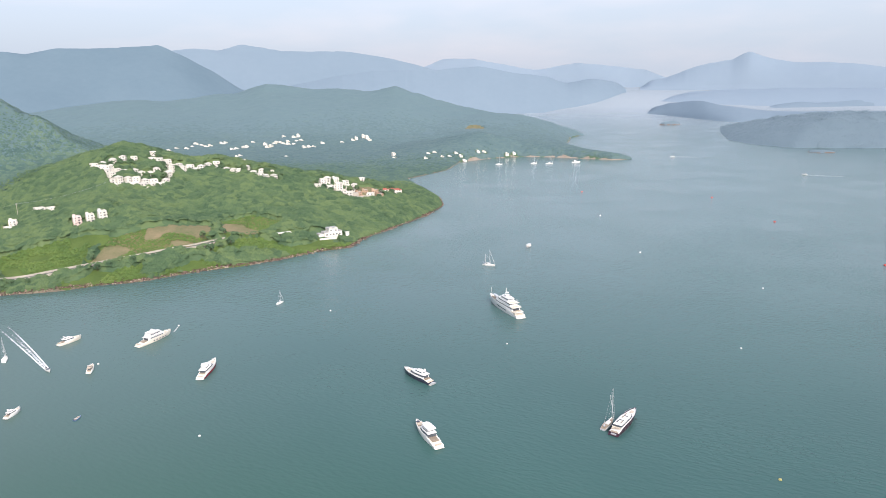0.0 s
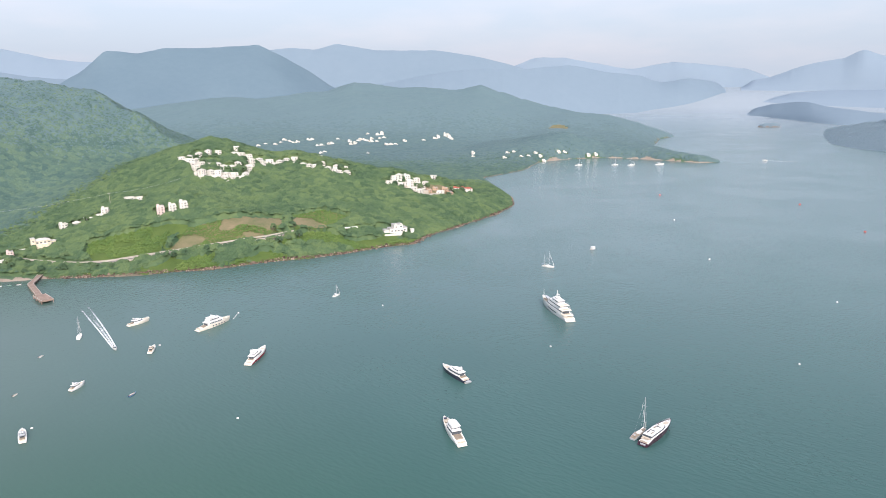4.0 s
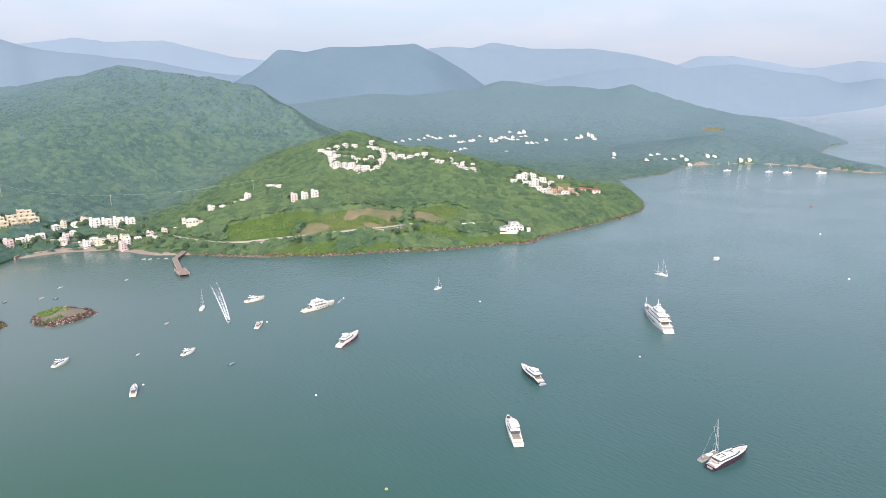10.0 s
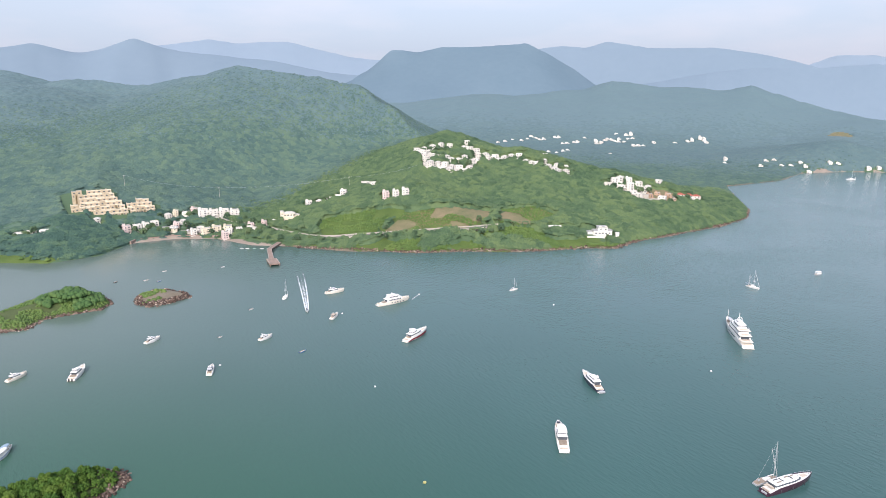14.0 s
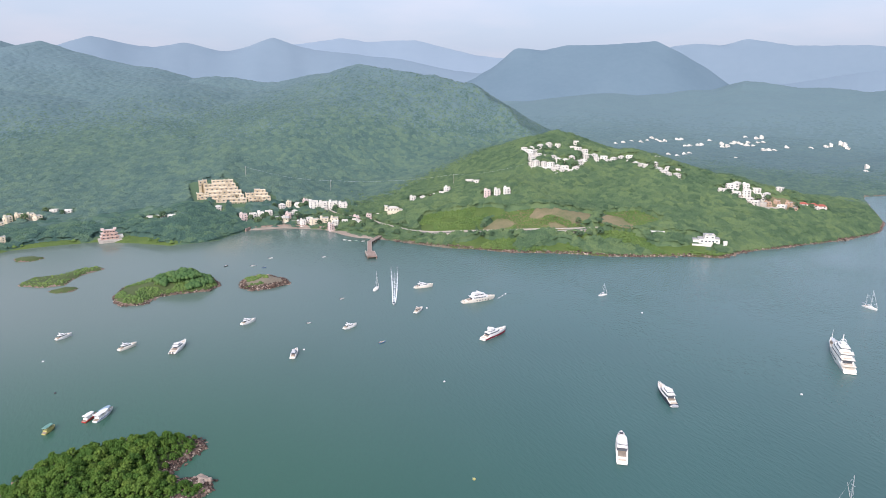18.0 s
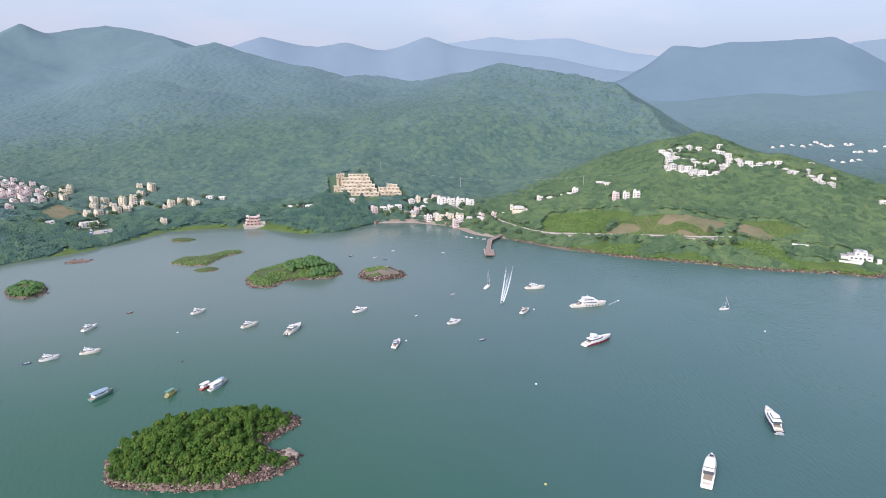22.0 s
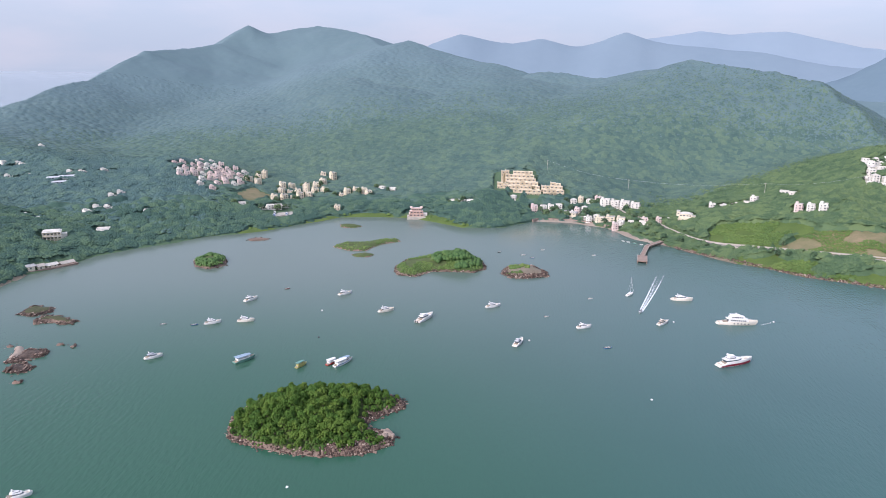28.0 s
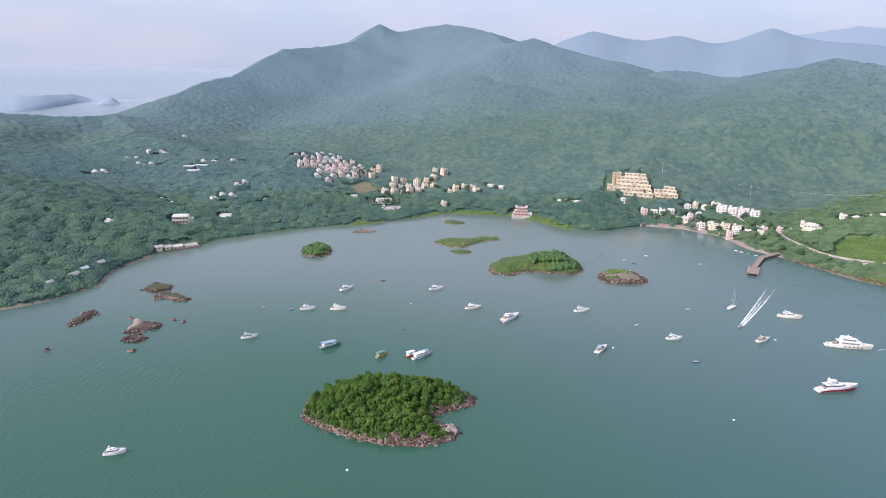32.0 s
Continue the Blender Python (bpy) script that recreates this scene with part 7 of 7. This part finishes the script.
    if rails:
        for side in (-1, 1):
            pts = [Vector((-L / 2 + L * s, side * (half_beam(s, B, fine) - 0.08), sheer(s, H, rise) + bulwark + 0.35)) for s in (0.45, 0.6, 0.75, 0.88, 0.97)]
            part("rail", merged(*[tube_bm(p, q, 0.03, sides=5) for p, q in zip(pts, pts[1:])], *[tube_bm(p - Vector((0, 0, 0.4)), p, 0.025, sides=5) for p in pts]), ALLOY, base)
    return base


def fenders(base, L, B, z):
    for k in range(3):
        part("fender", tube_bm((-L * 0.3 + k * L * 0.25, -B / 2 - 0.12, z), (-L * 0.3 + k * L * 0.25, -B / 2 - 0.12, z + 0.8), 0.16, sides=8), DARK_FITTING, base)


# the white superyacht
sy = motor_yacht("superyacht", "large white four-deck superyacht lying at anchor", 40.5, 443, 114, 42, 8.4, 3.2,
                 [(-15, 12, 7.4, 2.2, 2.6), (-12, 8.5, 6.8, 2.1, 2.8), (-8.5, 4.0, 5.8, 1.9, 2.4), (-5, 0.0, 3.8, 1.2, 1.2)], arch=(-2.5, 2.0, 3.6), rise=0.5, deck=CREAM_GEL, bulwark=0.8, band=(0.52, 0.74), glass_stripe=(0.3, 0.62))
for k, (xa, z) in enumerate(((-17.5, 3.3), (-14.5, 5.75), (-11.5, 7.95))):
    part("deck_rail", merged(*[tube_bm((xa - 1, sy_, z + 1.0), (xa + 1.5, sy_, z + 1.0), 0.05, sides=5) for sy_ in (-3.0, 3.0)], tube_bm((xa - 1, -3.0, z + 1.0), (xa - 1, 3.0, z + 1.0), 0.05, sides=5)), GEL, sy)
    part("aft_deck", box_bm(xa - 2.2, xa + 2.5, -3.4, 3.4, z - 0.2, z + 0.02, 0.03), CREAM_GEL, sy)
    part("sofa", box_bm(xa - 0.6, xa + 0.4, -2.0, 2.0, z + 0.02, z + 0.5, 0.06), CANVAS, sy)
part("mast", tube_bm((-1.5, 0, 10.5), (-2.2, 0, 15.5), 0.4, 0.14), GEL, sy)
part("bow_mast", tube_bm((18.5, 0, 5.0), (18.5, 0, 10.5), 0.16, 0.08), GEL, sy)
part("helipad", tube_bm((13.5, 0, 4.75), (13.5, 0, 4.85), 2.6, sides=24), TEAK, sy)
part("tender", hull_bm(5.0, 1.9, 0.7), GREY_GEL, sy).matrix_local = pose(9.8, 1.6, 7.0)

# moored motor yachts near the camera
my2 = motor_yacht("motor_yacht", "white flybridge motor yacht with dark glazing at anchor", -14.5, 332.8, 133, 21.5, 5.6, 2.1, [(-6.5, 6.0, 4.9, 2.0, 2.8), (-5.5, 1.5, 4.0, 1.1, 1.6)],
                  arch=(-4.4, 1.1, 3.4), hull=NAVY, slim=0.84)
part("tender", hull_bm(3.4, 1.6, 0.55), GREY_GEL, my2).matrix_local = pose(-11.6, 0, 0.55, 0, 0, 90)
my3 = motor_yacht("motor_yacht", "white motor yacht with a long hardtop and teak aft deck", -8.4, 271.6, 117, 22.6, 6.0, 2.0, [(-4.6, 5.0, 5.4, 1.9, 1.6), (-4.0, 2.6, 4.6, 0.8, 1.0)],
                  top=(-5.2, 2.4, 4.8, 0.9), arch=None, deck=CREAM_GEL, rise=0.45, slim=0.83)
part("foredeck", deck_bm(22.6, 5.0, 2.06, 3.0, 0.9, 0.45, 0.75, 0.95, 0.55), TEAK, my3)
part("bow_seat", merged(box_bm(6.6, 7.3, -1.5, 1.5, 2.6, 3.15), box_bm(7.3, 8.4, -1.5, -0.9, 2.6, 3.0), box_bm(7.3, 8.4, 0.9, 1.5, 2.6, 3.0)), CANVAS, my3)
part("sun_pad", box_bm(8.8, 10.0, -0.8, 0.8, 2.8, 3.1, 0.06), NAVY, my3)
for y0 in (-2.0, -1.0, 0.1, 1.1):
    part("aft_door", box_bm(-4.75, -4.5, y0, y0 + 0.9, 2.2, 3.8), GLASS, my3)
plum = motor_yacht("motor_yacht", "plum-hulled motor yacht with a white deckhouse and dark hatches", 79.0, 279.6, 53, 24.5, 5.8, 2.3, [(-9.0, 6.5, 4.9, 1.5, 2.4)], hull=PURPLE, deck=GEL, rise=0.35, bulwark=0.25, platform=False, slim=0.92)
part("swim_platform", box_bm(-13.2, -12.1, -2.3, 2.3, 0.25, 0.5, 0.05), PURPLE, plum)
part("transom_step", box_bm(-12.6, -12.0, -1.2, 1.2, 0.5, 1.1, 0.05), GREY_GEL, plum)
for k, (xa, ya, lx, ly) in enumerate(((-6.2, 0.9, 2.2, 0.5), (-6.2, -0.9, 2.2, 0.5), (-4.2, 0, 0.5, 2.4), (-1.0, 0.7, 1.8, 0.6), (0.4, -0.2, 0.6, 2.0), (2.0, 0.6, 1.6, 0.5))):
    part("roof_hatch", box_bm(xa - lx / 2, xa + lx / 2, ya - ly / 2, ya + ly / 2, 3.9, 4.02, 0.03), TEAK if k % 2 else DARK_FITTING, plum)
part("wheel_seat", merged(box_bm(-10.2, -9.4, -1.6, 1.6, 2.4, 3.0), box_bm(-11.2, -10.2, 0.9, 1.6, 2.4, 2.9)), CANVAS, plum)
fenders(plum, 24, 6, 1.2)


def sailing_yacht(name, label, x, y, head, L, B, mast, hull=GEL, spreaders=3, second=0.0, group="sailing yachts", mast_at=0.06, deck=None):
    base = thing(name, pose(x, y, 0, 0, 0, head), label, "sailing yacht", group)
    H = 0.075 * L + 0.25
    part("hull", hull_bm(L, B, H, 1.7, 0.7, 0.25, 0.4), hull, base)
    part("deck", deck_bm(L, B, H, 1.7, 0.7, 0.25, inset=0.12), deck or CREAM_GEL, base)
    part("coachroof", cabin_bm(-L * 0.12, L * 0.2, B * 0.55, H, H + 0.055 * L, L * 0.06), GEL, base)
    part("cockpit_well", box_bm(-L * 0.36, -L * 0.14, -B * 0.2, B * 0.2, H + 0.02, H + 0.09), TEAK, base)
    for k, (xm, tall) in enumerate([(L * mast_at, mast)] + ([(-L * 0.3, second)] if second else [])):
        m = part("mast", tube_bm((xm, 0, H), (xm, 0, tall), 0.012 * mast * 0.8, 0.006 * mast, 8), ALLOY, base)
        for i in range(spreaders):
            z = H + (tall - H) * (i + 1) / (spreaders + 1)
            part("spreader", tube_bm((xm, -B * 0.32, z - 0.1), (xm, B * 0.32, z - 0.1), 0.05, sides=6), ALLOY, m)
        part("boom", tube_bm((xm, 0, H + 1.1), (xm - L * 0.3, 0, H + 1.15), 0.09, sides=8), ALLOY, base)
        part("furled_sail", tube_bm((xm - 0.2, 0, H + 1.28), (xm - L * 0.29, 0, H + 1.3), 0.2, 0.13, 8), BLUE_CANVAS if k else GEL, base)
        for a, b in (((L * 0.48, 0, H * 1.2), (xm, 0, tall * 0.97)), ((-L * 0.47, 0, H), (xm, 0, tall)), ((xm, B * 0.46, H), (xm, 0, tall * 0.95)), ((xm, -B * 0.46, H), (xm, 0, tall * 0.95))):
            part("stay", tube_bm(a, b, 0.018, sides=4), ALLOY, base)
    part("furled_jib", tube_bm((L * 0.47, 0, H * 1.2 + 0.5), (L * 0.1, 0, mast * 0.86), 0.09, 0.05, 6), GEL, base)
    part("rudder_wheel", tube_bm((-L * 0.33, 0, H + 0.5), (-L * 0.34, 0, H + 0.55), 0.45, sides=12), ALLOY, base)
    return base


sailing_yacht("sailing_yacht", "white sailing yacht rafted beside a plum motor yacht", 71.4, 278.9, 52, 11.5, 3.3, 16.2, GREY_GEL, mast_at=0.33, deck=TEAK)
sailing_yacht("sailing_yacht", "small white sailing yacht on a mooring with a bare mast", -249.3, 367.1, 115, 9.5, 3.0, 13.4, spreaders=2)
sailing_yacht("sailing_yacht", "small white sailing yacht on a mooring with a bare mast", -115.2, 463.8, 60, 7.0, 2.3, 9.2, spreaders=1)
sailing_yacht("sailing_yacht", "two-masted white sailing yacht lying at anchor", 37.8, 557.5, -32, 11.5, 3.3, 13.6, second=9.5, spreaders=2)
for k, (x, y, head) in enumerate(((106, 1287, 20), (172, 1294, 30), (200, 1290, 10))):
    sailing_yacht("sailing_yacht", "distant white sailing yacht moored in the cove", x, y, head, 14, 4.0, 17 - 3 * (k > 0), spreaders=1)

# the long white yacht with square windows
wy = motor_yacht("expedition_yacht", "long white expedition yacht with rows of square windows", -175.5, 395.0, 64, 25, 5.8, 2.0, [(-6.5, 7.0, 5.2, 1.9, 1.2), (-5.6, 4.6, 4.7, 1.7, 0.9)], band=(0.80, 0.82), arch=(-1.0, 1.2, 2.6),
                 hull=CREAM_GEL, house=GEL, top=(-5.2, 1.2, 4.2, 0.5), rise=0.3)
SQUARE = mesh_of("window", box_bm(-0.42, 0.42, -0.05, 0.04, -0.34, 0.34), GLASS)
for side in (-1, 1):
    for k in range(8):
        shared("window", SQUARE, wy, pose(-4.6 + k * 1.2, side * 2.42, 3.15, 5 * side, 0, 0))
    for k in range(6):
        shared("window", SQUARE, wy, pose(-4.0 + k * 1.15, side * 2.14, 5.1, 5 * side, 0, 0))
    for k in range(5):
        shared("window", SQUARE, wy, pose(-3.0 + k * 2.2, side * 2.86, 1.3))
motor_yacht("motor_yacht", "white motor yacht with a maroon hull stripe at anchor", -127.3, 346.3, 86, 22, 5.4, 2.1, [(-7.0, 6.0, 4.6, 1.6, 3.8), (-6.0, 0.5, 3.8, 0.9, 1.8)], stripe=(MAROON, 0.12, 0.62), arch=(-4.6, 1.2, 3.2),
            top=(-5.4, -1.2, 3.4, 0.7))


def cruiser(x, y, head, L, label, hull=GEL, house=GEL, **more):
    k = L / 10
    return motor_yacht("motor_cruiser", label, x, y, head, L, 3.4 * k ** 0.8, 1.25 * k ** 0.6, [(-2.6 * k, 2.2 * k, 2.6 * k ** 0.8, 1.15 * k ** 0.5, 1.2 * k), (-2.2 * k, 0.5 * k, 2.1 * k ** 0.8, 0.55 * k ** 0.5, 0.5 * k)], hull, house,
                       arch=(-1.9 * k, 0.6, 1.9 * k ** 0.8), category="motor boat", group="moored cruisers", bulwark=0.2, **more)


cruiser(-226.4, 394.2, 59, 14.5, "white motor cruiser with a cream hull on a mooring", CREAM_GEL)
cruiser(-192.4, 350.4, 103, 10, "small white motor cruiser with a canvas cover", house=CANVAS)
cruiser(-203.6, 298.9, 80, 9.5, "white sports cruiser with a flybridge on a mooring")
cruiser(-194.7, 248.4, 128, 11.5, "grey-topped motor cruiser on a mooring", house=GREY_GEL)
cruiser(-258.6, 262.7, 90, 10.5, "white sports cruiser with a flybridge on a mooring")
big_boat = cruiser(-252.1, 211.3, 124, 17.0, "large white open cruiser with outboard engines", deck=CREAM_GEL)
for sy_ in (-0.8, 0.8):
    part("outboard", merged(box_bm(-9.6, -8.9, sy_ - 0.25, sy_ + 0.25, 0.3, 1.5, 0.08)), DARK_FITTING, big_boat)
cruiser(-274.8, 192.6, 95, 11.0, "white sports cruiser with a flybridge on a mooring", CREAM_GEL)
cruiser(-245.2, 50.6, 98, 9.5, "white pilothouse boat with a grey roof", house=GREY_GEL)
cruiser(-327.8, 112.1, 118, 10.5, "white sports cruiser with a low windscreen")
cruiser(-286.4, 104.1, 76, 10.5, "cream motor cruiser with a tall flybridge", CREAM_GEL)
cruiser(-289.7, 84.5, 88, 10.0, "white motor cruiser with side windows")
cruiser(-318.9, 175.8, 100, 10.0, "white motor cruiser with a flat roof")
cruiser(-125.3, 5.5, 93, 8.6, "white cabin cruiser with a flybridge on a mooring")


def ferry(name, label, x, y, head, L, B, hull, roof, wall=GEL, top_rim=None, group="harbour ferries"):
    base = thing(name, pose(x, y, 0, 0, 0, head), label, "ferry boat", group)
    H = 0.085 * L + 0.2
    part("hull", hull_bm(L, B, H, 2.6, 0.85, 0.5), hull, base)
    part("deck", deck_bm(L, B, H, 2.6, 0.85, 0.5), TEAK, base)
    part("cabin", box_bm(-L * 0.36, L * 0.2, -B * 0.4, B * 0.4, H, H + 0.75), wall, base)
    for k in range(6):
        for side in (-1, 1):
            xk = -L * 0.36 + k * L * 0.112
            part("post", tube_bm((xk, side * B * 0.39, H + 0.7), (xk, side * B * 0.39, H + 1.75), 0.05, sides=5), wall, base)
    part("roof", cabin_bm(-L * 0.42, L * 0.28, B * 0.95, H + 1.75, H + 1.95, 0.2, 0.1, 0.92), roof, base)
    part("wheelhouse", cabin_bm(L * 0.08, L * 0.24, B * 0.6, H + 0.3, H + 1.75, 0.3), wall, base)
    part("bench", merged(*[box_bm(-L * 0.3 + i * L * 0.1, -L * 0.27 + i * L * 0.1, -B * 0.32, B * 0.32, H + 0.02, H + 0.5) for i in range(4)]), TEAK, base)
    if top_rim:
        for side in (-1, 1):
            part("stripe", stripe_bm(L, B, H, side, 0.6, 0.9, 2.6, 0.85, 0.5, 0.02, 0.9), top_rim, base)
    return base


ferry("ferry", "green wooden ferry with a blue-grey canopy", -224.6, 96.5, 114, 13.0, 3.8, TEAL, BLUE_CANVAS, GEL, TEAL)
ferry("sampan", "small yellow sampan with a green canopy", -206.6, 123.8, 123, 7.8, 2.3, YELLOW, TEAL, YELLOW)
ferry("kaito", "white and red ferry boat rafted with others", -204.4, 140.2, 117, 8.0, 2.6, RED, GEL)
ferry("kaito", "white ferry boat with a blue sun deck", -201.5, 144.8, 116, 11.0, 3.0, GEL, GEL, GEL, BLUE)
ferry("kaito", "blue-topped ferry boat rafted with others", -204.2, 147.6, 116, 9.0, 2.6, GEL, BLUE_CANVAS)
ferry("houseboat", "small white and grey work boat on open water", 79.4, 623.2, 48, 7.0, 3.4, GREY_GEL, GEL)
for k, (x, y, head, L_) in enumerate(((252, 1301, 5, 16), (-46, 1290, 60, 8))):
    cruiser(x, y, head, L_, "distant white cruiser moored in the cove")


def dinghy(x, y, head, L, mat, label):
    base = thing("dinghy", pose(x, y, 0, 0, 0, head), label, "dinghy", "small dinghies")
    part("hull", hull_bm(L, L * 0.38, 0.45, 2.4, 0.85, 0.3, 0.2), mat, base)
    part("inner_floor", deck_bm(L, L * 0.38, 0.45, 2.4, 0.85, 0.3, 0.06, 0.9, 0.16), TEAK, base)
    for s in (-0.2, 0.12):
        part("thwart", box_bm(L * s, L * s + 0.25, -L * 0.15, L * 0.15, 0.5, 0.58), GEL, base)
    part("outboard", box_bm(-L / 2 - 0.25, -L / 2 + 0.08, -0.16, 0.16, 0.2, 0.95, 0.05), DARK_FITTING, base)
    return base


for x, y, head, L_, mat_, label in ((-170.7, 293.7, 81, 4.8, BLUE, "blue open workboat on a mooring"), (-290.5, 73.7, 86, 4.2, BLUE, "blue open dinghy on a mooring"), (-298, 55.9, 90, 3.6, GREY_GEL, "grey open dinghy on a mooring"),
                                    (-345, 139.7, 95, 3.8, MAROON, "dark red open boat on a mooring"), (-251, 335, 80, 3.6, GEL, "white open dinghy on a mooring"), (-373, 347, 70, 4.4, GEL, "white open boat off the beach"),
                                    (-389, 332, 100, 3.6, NAVY, "dark open boat off the beach"), (-362, 350, 80, 3.4, BLUE, "blue open boat off the beach"), (-383, 372, 60, 3.6, GEL, "white open boat off the beach"),
                                    (-352, 405, 60, 3.2, GEL, "white open boat off the beach"), (-388, 462, 20, 3.6, GEL, "white dinghy drawn up by the beach"), (-383, 464, 30, 3.4, GEL, "white dinghy drawn up by the beach"),
                                    (-377, 467, 10, 3.6, TEAL, "green dinghy drawn up by the beach"), (-371, 470, 35, 3.4, GEL, "white dinghy drawn up by the beach"), (-229, 287, 80, 3.0, GEL, "white tender on a mooring")):
    dinghy(x, y, head, L_, mat_, label)


def buoy(x, y, mat, label, r=0.55):
    base = thing("mooring_buoy", pose(x, y, 0), label, "buoy", "mooring buoys")
    bm = bmesh.new()
    bmesh.ops.create_icosphere(bm, subdivisions=2, radius=r, matrix=Matrix.Translation((0, 0, 0.15)) @ Matrix.Diagonal((1, 1, 0.8, 1)))
    part("float", bm, mat, base, smooth=True)
    part("ring", tube_bm((0, 0, 0.4), (0, 0, 0.85), 0.07, sides=6), DARK_FITTING, base)
    return base


for x, y in ((-196.6, 256.5), (-290, 153), (-97, 98), (-108, 275.4), (-77, 445), (36, 379), (174, 594), (231, 480), (167, 366), (178, 769), (-170.4, 420), (-192.4, 358.6)):
    buoy(x, y, GEL, "white round mooring buoy floating on the water", 0.6 if y < 500 else 0.9)
for x, y in ((-42, 214), (126, 234)):
    buoy(x, y, YELLOW, "yellow round mooring buoy floating on the water", 0.7)
for x, y in ((192, 944), (346, 879), (351, 718), (355, 537)):
    buoy(x, y, RED, "red channel buoy floating on the water", 1.3)
buoy(-244, 141, DARK_FITTING, "dark mooring float on the water", 0.6)


float_line = thing("float_line", pose(0, 0, 0), "short line of small white floats by a moored yacht", "floats")
for k in range(6):
    bm_ = bmesh.new()
    bmesh.ops.create_icosphere(bm_, subdivisions=1, radius=0.28, matrix=Matrix.Translation((-168.9 - 0.25 * k, 408.6 + 1.7 * k, 0.1)))
    part("float", bm_, GEL, float_line, smooth=True)


# ---- the speedboat and its wake ----
def foam_material():
    m, nodes, links, b = material("wake_foam", 0.6, 0.0, 0.3)
    b.inputs["Base Color"].default_value = (0.78, 0.82, 0.82, 1)
    n = noise_node(nodes, links, 0.55, 5, 0.7)
    uv = nodes.new("ShaderNodeUVMap")
    sep = nodes.new("ShaderNodeSeparateXYZ")
    links.new(uv.outputs[0], sep.inputs[0])
    mul = nodes.new("ShaderNodeMath")
    mul.operation = "MULTIPLY_ADD"
    links.new(sep.outputs[0], mul.inputs[0])
    mul.inputs[1].default_value = 0.85
    mul.inputs[2].default_value = -0.42
    add = nodes.new("ShaderNodeMath")
    add.operation = "ADD"
    add.use_clamp = True
    links.new(mul.outputs[0], add.inputs[0])
    links.new(n.outputs[0], add.inputs[1])
    r = ramp(nodes, [(0.35, (0, 0, 0)), (0.75, (1, 1, 1))])
    links.new(add.outputs[0], r.inputs[0])
    links.new(r.outputs[0], b.inputs["Alpha"])
    return m


FOAM = foam_material()


def foam_strip(line, widths, strength, parent, name="foam_trail"):
    """A ribbon of foam on the water; the first UV tells how dense it is."""
    pts = np.array(line, float)
    d = np.gradient(pts, axis=0)
    d /= np.linalg.norm(d, axis=1, keepdims=True)
    s = np.stack([d[:, 1], -d[:, 0]], -1)
    bm = bmesh.new()
    uv = bm.loops.layers.uv.new("UVMap")
    n = len(pts)
    grid = [[bm.verts.new((*(pts[k] + s[k] * widths[k] * f), 0.05 if abs(f) < 0.4 else 0.03)) for f in (-0.5, -0.25, 0.0, 0.25, 0.5)] for k in range(n)]
    edge = (0.0, 0.8, 1.0, 0.8, 0.0)
    for k in range(n - 1):
        for j in range(4):
            f = bm.faces.new((grid[k][j], grid[k][j + 1], grid[k + 1][j + 1], grid[k + 1][j]))
            for loop, (kk, jj) in zip(f.loops, ((k, j), (k, j + 1), (k + 1, j + 1), (k + 1, j))):
                loop[uv].uv = (edge[jj] * strength[kk], 0)
    return part(name, bm, FOAM, parent)


wake = thing("boat_wake", pose(0, 0, 0), "white foaming wake trailing behind a speedboat", "wake")
path_ = np.array([(-216 - 0.76 * t - 0.0006 * t * t, 351 + 0.83 * t + 0.0002 * t * t) for t in np.linspace(0, 104, 44)])
fade = np.linspace(1, 0, 44)
foam_strip(path_, 1.6 + 4.2 * (1 - fade), 0.74 * fade ** 0.7, wake)
for side in (-1, 1):
    gap_ = np.gradient(path_, axis=0)
    gap_ /= np.linalg.norm(gap_, axis=1, keepdims=True)
    arm = path_ + side * (0.7 + 2.3 * (1 - fade) ** 0.7)[:, None] * np.stack([gap_[:, 1], -gap_[:, 0]], -1)
    foam_strip(arm, 1.1 + 1.6 * (1 - fade), 0.95 * fade ** 0.6, wake)
speed = thing("speedboat", pose(-215.5, 350.3, 0.15, 0, -4, -47), "small white speedboat under way with a foaming wake", "speedboat")
part("hull", hull_bm(7.0, 2.3, 0.85, 2.0, 0.9, 0.35, 0.3), GEL, speed)
part("cockpit", deck_bm(7.0, 2.3, 0.85, 2.0, 0.9, 0.35, 0.06, 0.6, 0.2), CANVAS, speed)
part("windscreen", cabin_bm(-0.2, 1.6, 1.7, 0.9, 1.5, 0.9), GLASS, speed)
part("console", box_bm(-1.2, -0.5, -0.5, 0.5, 0.9, 1.4, 0.05), GEL, speed)
part("outboard", box_bm(-3.9, -3.3, -0.3, 0.3, 0.3, 1.4, 0.08), DARK_FITTING, speed)
# two far craft crossing the open water
for x, y, head in ((456, 1371, 165), (567, 1077, 150)):
    craft = thing("far_speedboat", pose(x, y, 0.1, 0, 0, head), "distant white speedboat crossing open water", "speedboat", "far speedboats")
    part("hull", hull_bm(9.0, 2.8, 1.2), GEL, craft)
    part("cabin", cabin_bm(-2.0, 1.5, 2.0, 1.3, 2.3, 0.9), GEL, craft)
    part("window_band", band_bm(-2.0, 1.5, 2.0, 1.3, 2.3, 0.9), GLASS, craft)
    w_ = thing("far_wake", pose(0, 0, 0), "thin white wake of a distant boat", "wake")
    c_, s_ = math.cos(radians(head)), math.sin(radians(head))
    foam_strip([(x - c_ * t, y - s_ * t) for t in np.linspace(3, 95, 20)], 2.0 + np.linspace(0, 5, 20), np.linspace(0.95, 0.1, 20), w_)
